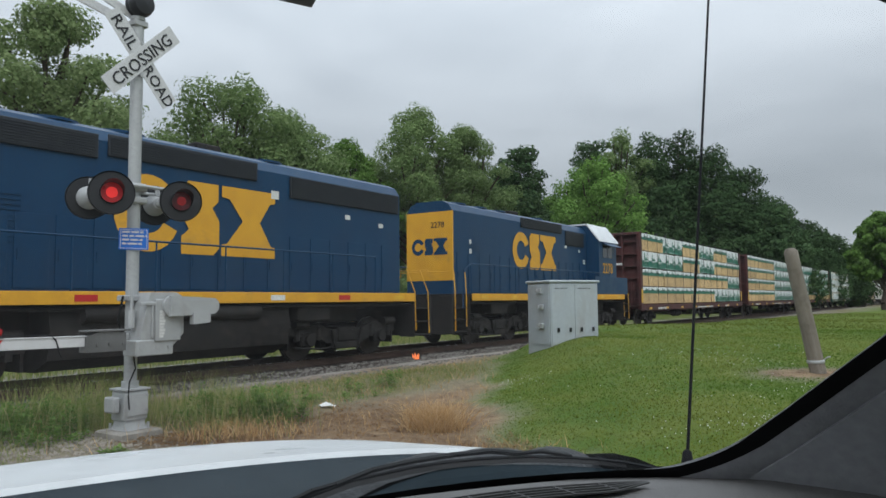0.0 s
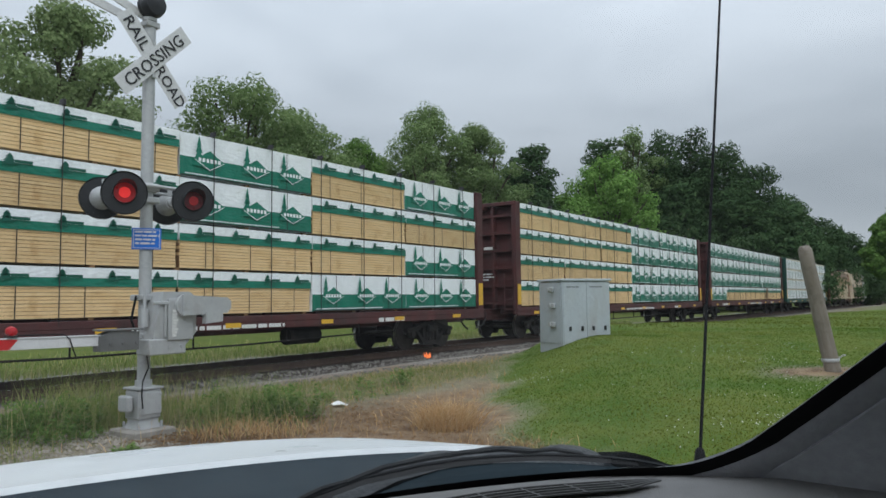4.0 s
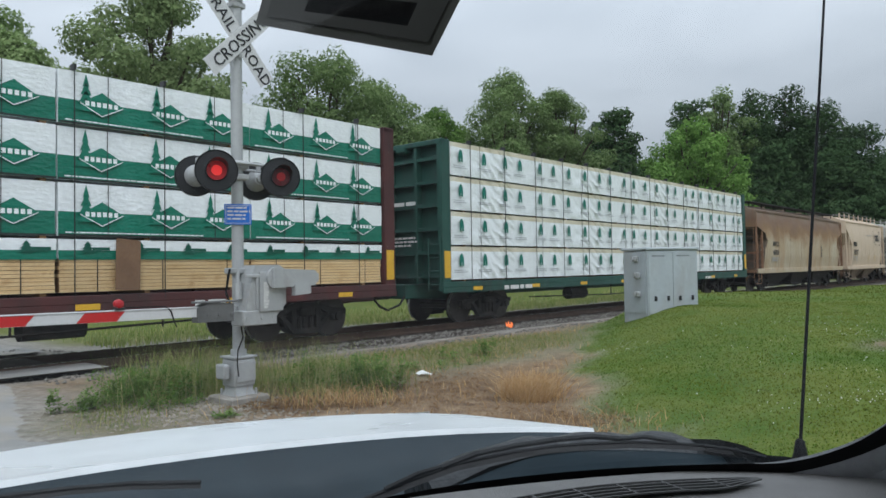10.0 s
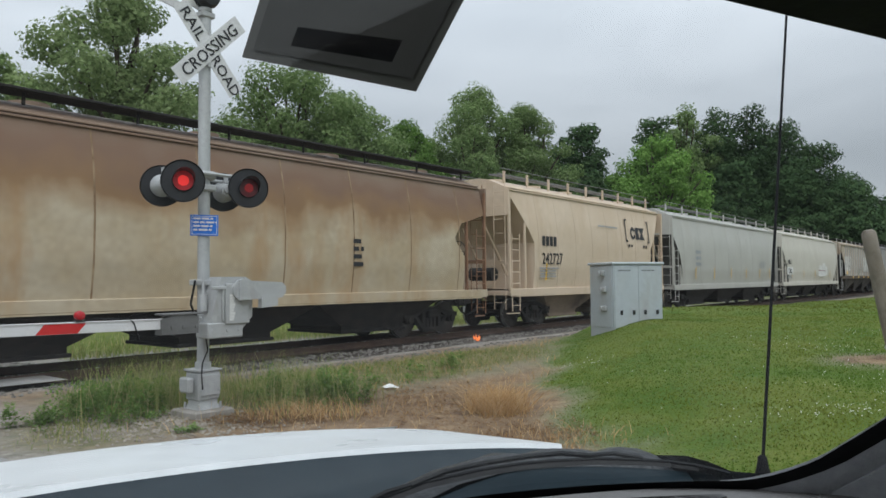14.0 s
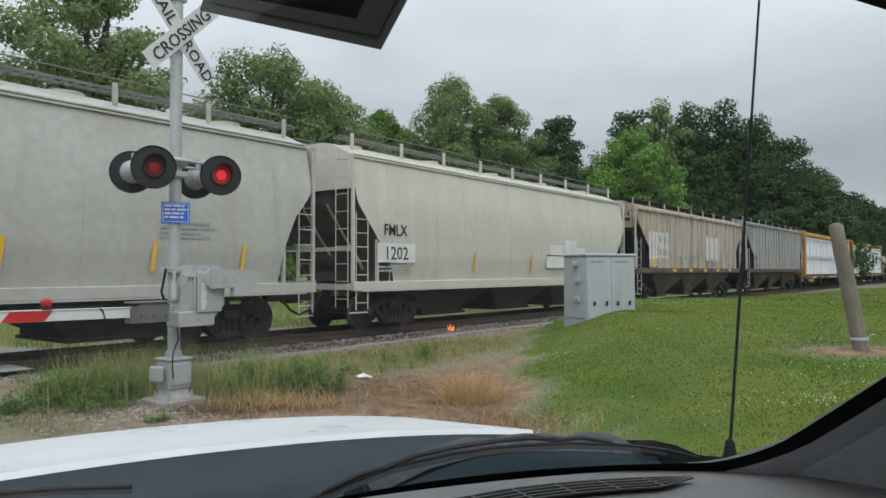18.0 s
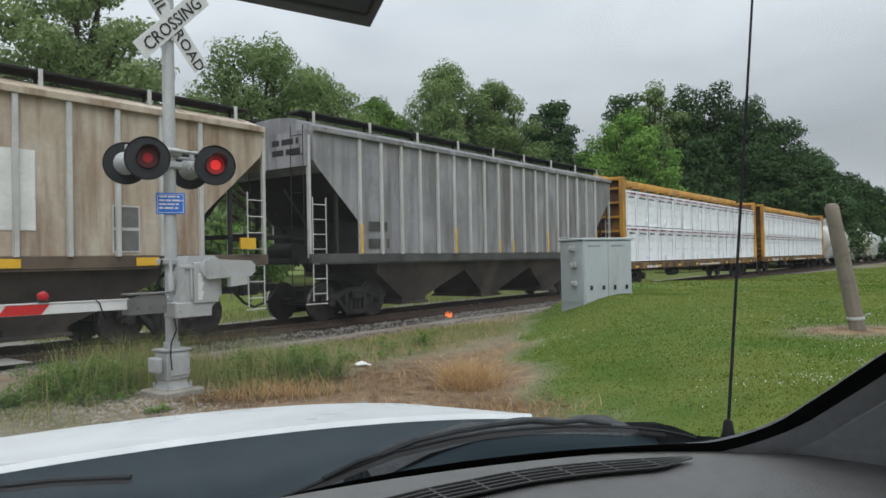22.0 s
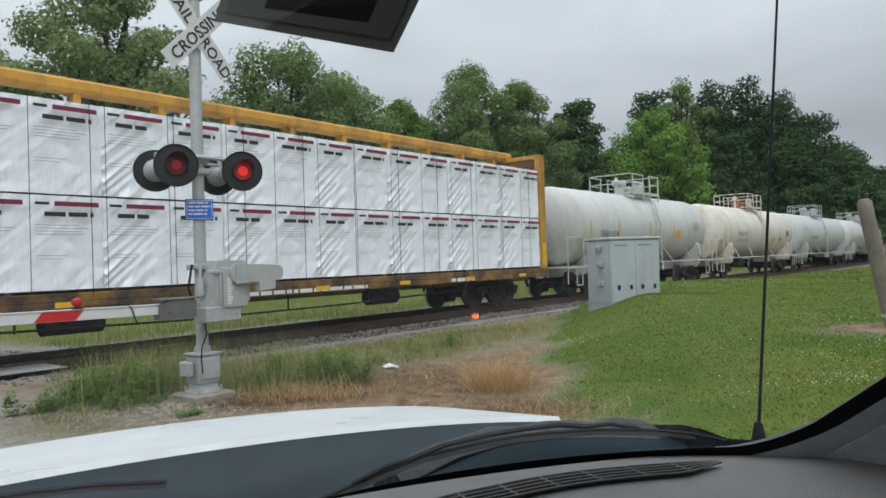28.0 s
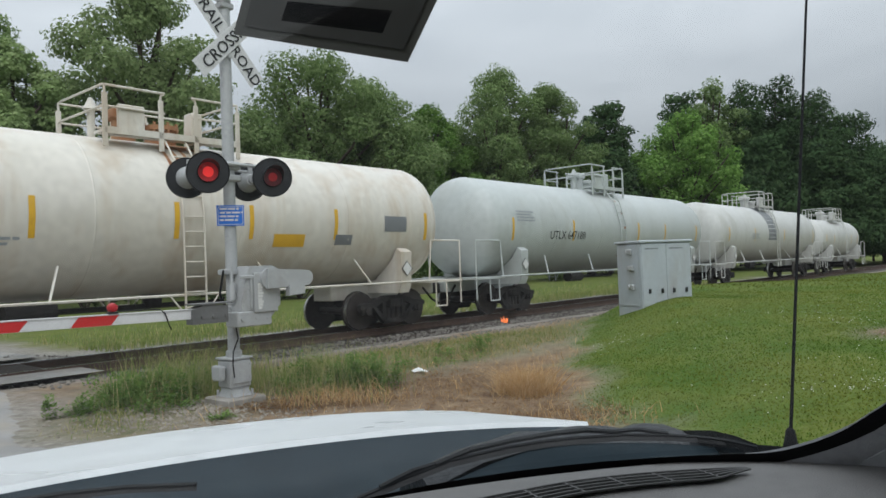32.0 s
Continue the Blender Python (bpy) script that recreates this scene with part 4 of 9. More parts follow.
    for s in (-1, 1):
        mb = MB()
        for y in (-1, 1):
            for k in range(3):
                x = s * (e - 0.42)
                mb.box(x - 0.35, x + 0.35, *sorted((y * 1.0, y * 1.5)), 0.45 + 0.38 * k, 0.48 + 0.38 * k)
            mb.box(*sorted((s * (e - 0.90), s * (e - 0.87))), *sorted((y * 1.0, y * 1.52)), 0.42, 1.52)
            mb.tube([(s * (e - 0.1), y * 1.48, 0.5), (s * (e - 0.12), y * 1.46, 1.7), (s * (e - 0.3), y * 1.3, 2.35)], 0.016, 6, 1)
            mb.tube([(s * (e - 0.75), y * 1.48, 0.6), (s * (e - 0.77), y * 1.46, 1.7), (s * (e - 0.95), y * 1.3, 2.35)], 0.016, 6, 1)
        mb.box(*sorted((s * (e - 0.05), s * (e + 0.05))), -1.45, 1.45, 0.40, 1.6)
        mb.tube([(s * e, -1.4, 2.35), (s * e, 1.4, 2.35)], 0.014, 6, 1)
        part("end_steps", mb, [UNDER, LOCO_YELLOW], car)
    # cab
    mb = MB()
    sec = [(-1.5, 1.66), (-1.5, 4.08), (-0.95, 4.78), (0.95, 4.78), (1.5, 4.08), (1.5, 1.66)]
    mb.loft([[(x, y, z) for y, z in sec] for x in (c0 + 0.004, c0 + 2.1)])
    cabm = part("cab", mb, LOCO_BLUE, car, smooth=20)
    mb = MB()
    sec = [(-1.56, 4.03), (-1.53, 4.12), (-0.97, 4.85), (0.97, 4.85), (1.53, 4.12), (1.56, 4.03), (1.50, 4.086), (0.95, 4.786), (-0.95, 4.786), (-1.50, 4.086)]
    mb.loft([[(x, y, z) for y, z in sec] for x in (c0 - 0.06, c0 + 2.3)])
    part("cab_roof", mb, LOCO_BLUE if lead else WHITE_ROOF, cabm, "blue painted roof" if lead else "white painted roof", smooth=20)
    for x in (c0 + 0.45, c0 + 1.05):
        mb = MB()
        mb.box(x, x + 0.54, -1.512, -1.502, 3.32, 3.88)
        part("cab_window", mb, CAB_GLASS, cabm)
    mb = MB()
    mb.prism([(-0.002, 4.02), (-0.34, 3.84), (-0.34, 3.82), (-0.002, 3.97)], "x", c0 + 0.40, c0 + 1.9)
    part("window_awning", mb, LOCO_BLUE, cabm, at=pose(0, -1.5, 0))
    if not lead:
        words("2278", 0.66, LOCO_YELLOW, cabm, SIDE(c0 + 1.0, -1.515, 2.62), "road_number", 0.92)
        mb = MB()
        mb.loft([[(x, y, z) for y, z in [(-0.85, 1.66), (-0.85, zn - 0.2), (-0.65, zn), (0.65, zn), (0.85, zn - 0.2), (0.85, 1.66)]] for x, zn in ((c0 + 2.1, 3.65), (e - 0.5, 3.55))])
        part("short_nose", mb, LOCO_BLUE, car)
        mb = MB()
        mb.box(c0 - 0.65, e - 0.45, -1.565, -1.50, 1.66, 2.45, ch=0.01)
        part("nose_panel", mb, LOCO_BLUE, car)
    add_trucks(car, half - 4.0, "loco")
    add_couplers(car, half)
    return car


# ---- centre-beam flat cars and their loads ----
def bundle_mesh(kind, L, h):
    """One packet of lumber or board, L long, h high, 1.2 deep; its near face at y=0 (looking to -y)."""
    key = (kind, round(L, 2), round(h, 2))
    if key in _cache:
        return _cache[key]
    mb = MB()
    rnd = random.Random(hash(kind) % 1000 if False else len(kind) * 7 + int(L * 10))
    D = 1.2
    mats = [WRAP_WHITE, WRAP_GREEN, WRAP_DKGREEN, LUMBER, LUMBER_DK, STRAP, WRAP_TEAL, WRAP_CREAM, PRINT_GREY, PRINT_RED, PRINT_BLACK, WRAP_BOARD]

    def skin(z0, z1, m, nxs=64, amp=0.030, y=0.0, nz=9):
        """A slightly crumpled sheet over the near face, wrapped round onto the top and ends."""
        k = len(mb.v)
        for i in range(nxs + 1):
            for j in range(nz + 1):
                x, z = -L / 2 + L * i / nxs, z0 + (z1 - z0) * j / nz
                fold = abs(noise.noise((x * 2.3 + len(kind), z * 3.1, 0.3 * h + L))) * 2
                if kind != "capped":
                    u_, v_ = x + (1.5 if kind != "board" else -1.2) * z, x - 0.8 * z
                    patch = max(0.0, min(1.0, 0.45 + 1.6 * noise.noise((x * 0.55, z * 0.7, 3.0 + L))))
                    r1 = max(0.0, 1 - abs(noise.noise((u_ * 2.6, v_ * 0.45, 2.0 + L))) * 3.4)
                    r2 = max(0.0, 1 - abs(noise.noise((x * 1.3 - z * 0.5, z * 0.8, 5.0))) * 3.0)
                    r3 = max(0.0, 1 - abs(noise.noise((u_ * 6.0, v_ * 0.9, 8.0 + h))) * 2.6)
                    fold = 0.20 * fold + 0.55 * patch * r1 ** 2 + 0.25 * r2 ** 3 + 0.40 * patch * r3 ** 2
                    if kind == "board":
                        fold *= 0.35 + 0.75 * max(0.0, 1 - 1.35 * z / h) ** 0.8
                mb.v.append((x, y - amp * min(fold, 1.3), z))
        for i in range(nxs):
            for j in range(nz):
                a = k + i * (nz + 1) + j
                mb.face([a, a + nz + 1, a + nz + 2, a + 1], m)

    def flat(x0, x1, z0, z1, m, y=-0.034):
        mb.add([(x0, y, z0), (x1, y, z0), (x1, y, z1), (x0, y, z1)], [(0, 1, 2, 3)], m)

    def tree_house(x, z, s, m=1):
        """Printed motif: a fir beside a roof-shaped sign with a band of small bars."""
        y = -0.037
        for k in range(4):
            b, t = z + s * (0.10 + 0.22 * k), z + s * (0.46 + 0.22 * k)
            w = s * (0.24 - 0.05 * k)
            mb.add([(x - 0.26 * s - w, y, b), (x - 0.26 * s + w, y, b), (x - 0.26 * s, y, t)], [(0, 1, 2)], m)
        mb.add([(x - 0.42 * s, y - 0.001, z + 0.31 * s), (x + 0.17 * s, y - 0.001, z), (x + 0.76 * s, y - 0.001, z + 0.31 * s), (x + 0.17 * s, y - 0.001, z + 0.66 * s)], [(0, 1, 2, 3)], m)
        for p, q in (((-0.42, 0.31), (0.17, 0.0)), ((0.17, 0.0), (0.76, 0.31))):
            d = 0.013 * s
            mb.add([(x + p[0] * s, y - 0.002, z + p[1] * s - d), (x + q[0] * s, y - 0.002, z + q[1] * s - d), (x + q[0] * s, y - 0.002, z + q[1] * s + d), (x + p[0] * s, y - 0.002, z + p[1] * s + d)], [(0, 1, 2, 3)], 0)
        for k in range(6):
            x0 = x + s * (-0.28 + 0.155 * k)
            flat(x0, x0 + 0.105 * s, z + 0.25 * s, z + 0.38 * s, 0, y - 0.003)

    if kind == "wrapped":
        mb.box(-L / 2, L / 2, 0.0, D, 0, h, m=0)
        skin(0.0, h * 0.46, 1)
        skin(h * 0.46, h, 0)
        bars(mb, -L / 2 + 0.1, L / 2 - 0.05, h * 0.055, 1, 0.022, 0.1, -0.036, 0, 2)
        flat(-L / 2, L / 2, 0, h * 0.035, 5)
        n = max(1, round(L / 1.22))
        for i in range(n):
            x = -L / 2 + (i + 0.5) * L / n + rnd.uniform(-0.08, 0.08)
            tree_house(x - 0.05, h * 0.20, h * 0.70)
    elif kind == "capped":
        c = h * 0.64
        courses = 9
        for i in range(courses):
            z0 = c * i / courses
            mb.box(-L / 2 + 0.01 + rnd.uniform(0, 0.02), L / 2 - 0.01 - rnd.uniform(0, 0.02), rnd.uniform(0.0, 0.012), D, z0 + 0.004, z0 + c / courses - 0.004, m=3)
        # dark core: paints the shade seen between the courses
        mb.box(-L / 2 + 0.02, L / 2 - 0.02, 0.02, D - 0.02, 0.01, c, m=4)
        mb.box(-L / 2, L / 2, -0.01, D, c, h, m=0)
        skin(c - 0.02, c + 0.42 * (h - c), 1, 14, 0.014, y=-0.012, nz=1)
        skin(c + 0.42 * (h - c), h, 0, 14, 0.014, y=-0.012, nz=1)
        n = max(1, round(L / 0.9))
        for i in range(n):
            x = -L / 2 + (i + 0.5) * L / n
            s = (h - c)
            for k in range(3):
                w = s * (0.44 - 0.11 * k)
                mb.add([(x - w, -0.046, c + s * (0.30 + 0.18 * k)), (x + w, -0.046, c + s * (0.30 + 0.18 * k)), (x, -0.046, c + s * (0.62 + 0.14 * k))], [(0, 1, 2)], 2)
            flat(x + 0.08, x + 0.36, c + s * 0.42, c + s * 0.58, 2, -0.046)
        for i in range(3):
            x = -L / 2 + (i + 0.5) * L / 3 + rnd.uniform(-0.2, 0.2)
            mb.box(x - 0.008, x + 0.008, -0.004, 0.0, 0, c, m=5)
    elif kind == "white":
        mb.box(-L / 2, L / 2, 0.0, D, 0, h, m=0)
        skin(0.0, h * 0.86, 0, 130, 0.062, nz=14)
        skin(h * 0.86, h, 7, 130, 0.062, nz=3)
        n = max(2, round(L / 0.98))
        for i in range(n):
            x = -L / 2 + (i + 0.5) * L / n + rnd.uniform(-0.1, 0.1)
            z, s = h * 0.40, 0.34
            poly = [(-0.36, 0), (-0.06, 0.06), (-0.02, 0.40), (0.05, 0.40), (0.08, 0.06), (0.38, 0), (0.40, 0.5), (0.34, 0.85), (0.18, 1.12), (-0.04, 1.22), (-0.26, 1.05), (-0.38, 0.62)]
            mb.add([(x + a * s * 0.70, -0.066, z + 0.84 * b * s) for a, b in poly], [tuple(range(len(poly)))], 6)
            bars(mb, x - 0.3, x + 0.32, h * 0.27, 2, 0.022, 0.05, -0.066, 8, i)
    elif kind != "capped":
        mb.box(-L / 2, L / 2, 0.0, D, 0, h, m=11)
        skin(0.0, h, 11, 96, 0.075, nz=44)
        x0 = -L / 2 + 0.06
        for k in range(2):
            xa = x0 + k * L / 2
            flat(xa + 0.32, xa + L / 2 - 0.16, h * 0.885, h * 0.935, 9, -0.107)
            flat(xa + 0.02, xa + 0.24, h * 0.895, h * 0.925, 10, -0.107)
            bars(mb, xa + 0.16, xa + L / 2 - 0.22, h * 0.775, 1, 0.075, 0.1, -0.107, 10, k)
            bars(mb, xa + 0.02, xa + L / 2 - 0.3, h * 0.68, 4, 0.012, 0.05, -0.107, 8, k + 5)
            bars(mb, xa + 0.02, xa + L / 2 - 0.6, h * 0.36, 2, 0.012, 0.05, -0.107, 8, k + 9)
        for x in (-L / 2 + 0.03, 0.0):
            mb.box(x - 0.005, x + 0.005, -0.112, -0.107, 0, h, m=5)
    # straps
    if kind in ("wrapped", "white"):
        for i in range(2):
            x = -L / 2 + L * (0.22 + 0.56 * i)
            mb.box(x - 0.006, x + 0.006, *((-0.040, -0.034) if kind == "wrapped" else (-0.070, -0.064)), 0, h, m=5)
    _cache[key] = mb.mesh("lumber_bundle", mats, smooth=35)
    return _cache[key]


def centre_beam(label, frame_mat, face_mat, tiers, load_top=None, kind="lumber", deck_mat=None, rib=0):
    """Centre-beam bulkhead flat. tiers: rows from the top down, each a list of (kind, share of the length)."""
    half = 12.1
    car = thing("centerbeam_car", label, "freight car", "freight cars of the train")
    b = 11.25                          # outer face of the bulkheads
    zt = 4.88
    mb = MB()
    for s in (-1, 1):
        y0, y1 = sorted((s * 1.32, s * 1.5))
        mb.box(-b, b, y0, y1, 1.0, 1.14, ch=0.01)
        mb.box(-b, b, *sorted((s * 1.47, s * 1.5)), 0.86, 1.0)
        for k in range(22):
            x = -b + 0.5 + k * 1.02
            mb.box(x, x + 0.12, *sorted((s * 0.5, s * 1.46)), 0.92, 1.03)
    mb.box(-b - 0.3, b + 0.3, -0.4, 0.4, 0.70, 1.08, ch=0.02)
    for s in (-1, 1):
        mb.prism([(s * b, 1.0), (s * b, 0.72), (s * (b - 2.4), 0.55), (s * (b - 3.2), 0.86), (s * (b - 3.2), 1.0)], "y", -0.3, 0.3)
    part("deck", mb, deck_mat or frame_mat, car)
    for s in (-1, 1):
        mb = MB()
        x0, x1 = sorted((s * (b - 0.30), s * (b - 0.24)))
        mb.box(x0, x1, -1.44, 1.44, 1.1, zt - 0.1, m=1)
        for y in (-1.48, 1.30):
            mb.box(*sorted((s * (b - 0.34), s * b)), y, y + 0.18, 0.9, zt, ch=0.015)
        for y in (-0.55, 0.45) if kind == "lumber" else (0.05,):
            mb.box(*sorted((s * (b - 0.24), s * (b - 0.04))), y, y + 0.1, 1.1, zt - 0.1, m=0)
        for k in range(6):
            z = 1.25 + k * 0.62
            mb.box(*sorted((s * (b - 0.24), s * (b - 0.06))), -1.3, 1.3, z, z + 0.09, m=rib)
        mb.box(*sorted((s * (b - 0.34), s * (b + 0.01))), -1.48, 1.48, zt - 0.14, zt, ch=0.02)
        bk = part("bulkhead", mb, [frame_mat, face_mat], car)
        mb = MB()
        ladder(mb, s * (b + 0.02), -1.2, 0.9, 2.3, axis="y", n=4)
        part("ladder", mb, frame_mat, bk)
        for z_, n_, h_ in ((3.2, 1, 0.10), (2.3, 3, 0.05)):
            mb = MB()
            bars(mb, -0.45, 0.45, z_, n_, h_, h_ * 2, 0, 0, n_)
            part("stencil", mb, PATCH_WHITE if kind == "lumber" else PRINT_BLACK, bk, smooth=0, at=Matrix.Translation((s * (b - 0.02) - 0.001 * s, -0.1, 0)) @ pose(0, 0, 0, 0, 0, 90 * s))
        mb = MB()
        mb.box(*sorted((s * (b - 0.30), s * (b - 0.06))), -1.492, -1.486, 1.25, 1.95)
        part("reflector", mb, REFLECT_Y, bk)
    mb = MB()
    beam_z = zt if load_top is None else zt + 0.20
    mb.box(-b - 0.02, b + 0.02, -0.22, 0.22, beam_z - 0.26, beam_z, ch=0.06)
    mb.box(-b + 0.3, b - 0.3, -0.03, 0.03, 1.1, beam_z if load_top is None else load_top - 0.1)
    for k in range(13):
        x = -b + 1.0 + k * (2 * b - 2) / 12
        mb.box(x - 0.07, x + 0.07, -0.14, 0.14, 1.1, beam_z - 0.2)
    part("center_beam", mb, frame_mat, car)
    # load
    L = 2 * b - 0.74
    ztop = load_top or zt - 0.02
    hh = (ztop - 1.16) / len(tiers)
    for r, row in enumerate(tiers[::-1]):
        z = 1.16 + hh * r
        x = -L / 2
        for kd, share in row:
            l = L * share
            if kd:
                for s in (-1, 1):
                    m = bundle_mesh(kd, l - (0.03 if kind == "lumber" else 0.004), hh - (0.05 if kind == "lumber" else 0.03))
                    jit = random.uniform(-0.03, 0.015)
                    part("bundle", m, None, car, at=pose(x + l / 2 + random.uniform(-0.008, 0.008), s * (1.42 + jit), z + 0.035, 0, 0, 0 if s < 0 else 180))
            x += l
        # spacers between tiers, in the same shade-darkened wood
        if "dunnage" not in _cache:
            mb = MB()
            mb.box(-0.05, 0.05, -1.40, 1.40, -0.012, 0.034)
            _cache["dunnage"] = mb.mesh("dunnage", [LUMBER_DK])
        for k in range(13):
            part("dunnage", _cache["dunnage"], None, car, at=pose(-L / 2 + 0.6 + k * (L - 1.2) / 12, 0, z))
    mb = MB()
    n = 14
    for k in range(n):
        x = -L / 2 + 0.8 + k * (L - 1.6) / (n - 1)
        yy = -1.495 if kind == "lumber" else -1.56
        mb.tube([(x, -0.2, ztop + 0.03), (x, yy + 0.02, ztop + 0.03), (x, yy, ztop), (x, yy, 1.05)], 0.010 if kind == "lumber" else 0.007, 5)
        mb.box(x - 0.025, x + 0.025, yy - 0.02, yy + 0.12, ztop, ztop + (0.09 if kind == "lumber" else 0.05))
    part("tie_down_cables", mb, STRAP, car)
    for k in range(8):
        x = -b + 1.2 + k * (2 * b - 3) / 7
        mb = MB()
        mb.box(x, x + 0.4, -1.508, -1.502, 0.90, 1.0)
        part("reflector", mb, REFLECT_Y, car)
    for x0, x1, h_ in ((-b + 2.6, -b + 4.2, 0.11), (-1, 3, 0.08), (6.0, 7.2, 0.10)):
        mb = MB()
        bars(mb, x0, x1, 0.88, 1, h_, 0.1, -1.504, 0, int(x1))
        part("sill_stencil", mb, PATCH_WHITE, car, smooth=0)
    mb = MB()
    for x in (-4.5, 3.2):
        mb.cyl((x, -1.0, 0.62), (x + 1.0, -1.0, 0.62), 0.2, 12)
    mb.tube([(-7, -1.2, 0.60), (-2, -1.25, 0.5), (2, -1.25, 0.52), (7, -1.2, 0.62)], 0.022, 5)
    for x in (-5, -2, 0.5, 3, 5.5):
        mb.cyl((x, -1.25, 0.52), (x, -1.25, 0.9), 0.02, 5)
    part("brake_gear", mb, UNDER, car)
    add_trucks(car, 8.9)
    add_couplers(car, half)
    return car

# ---- covered hoppers ----
def hopper_section(w, zt, curved):
    """Outline of the body across the car, near side up, over the roof and down the far side."""
    if curved:
        side = [(w - 0.10, 1.22), (w - 0.01, 1.9), (w, 2.4), (w, 2.7), (w - 0.02, 3.1), (w - 0.05, 3.4), (w - 0.10, 3.7), (w - 0.22, zt - 0.42)]
        roof = [(w - 0.30, zt - 0.34), (w - 0.95, zt - 0.05), (0.3, zt)]
    else:
        side = [(w, 1.60), (w, zt - 0.42)]
        roof = [(w - 0.06, zt - 0.30), (w - 0.7, zt - 0.06), (0.3, zt)]
    fine = [side[0]]
    for (a, za), (b, zb) in zip(side, side[1:]):
        n = max(1, round((zb - za) / 0.14))
        fine += [(a + (b - a) * k / n, za + (zb - za) * k / n) for k in range(1, n + 1)]
    half = fine + roof
    return [(-a, z) for a, z in half] + [(a, z) for a, z in half[::-1]]


ROUND_END = ((1.2, 1.30), (2.7, 1.25), (3.1, 0.95), (3.5, 0.62), (4.2, 0.06), (5.0, 0.0))
POINT_END = ((1.2, 0.95), (2.2, 0.98), (2.65, 1.45), (3.2, 1.02), (3.30, 0.0), (5.0, 0.0))
RIB_END = ((1.2, 1.45), (2.45, 1.45), (3.75, 0.0), (5.0, 0.0))
CURVE_END = ((1.2, 0.95), (2.0, 0.82), (2.7, 0.50), (3.1, 0.15), (3.3, 0.0), (5.0, 0.0))
SLOPE_END = ((1.2, 1.45), (1.7, 1.30), (2.3, 0.75), (3.1, 0.10), (3.3, 0.0), (5.0, 0.0))


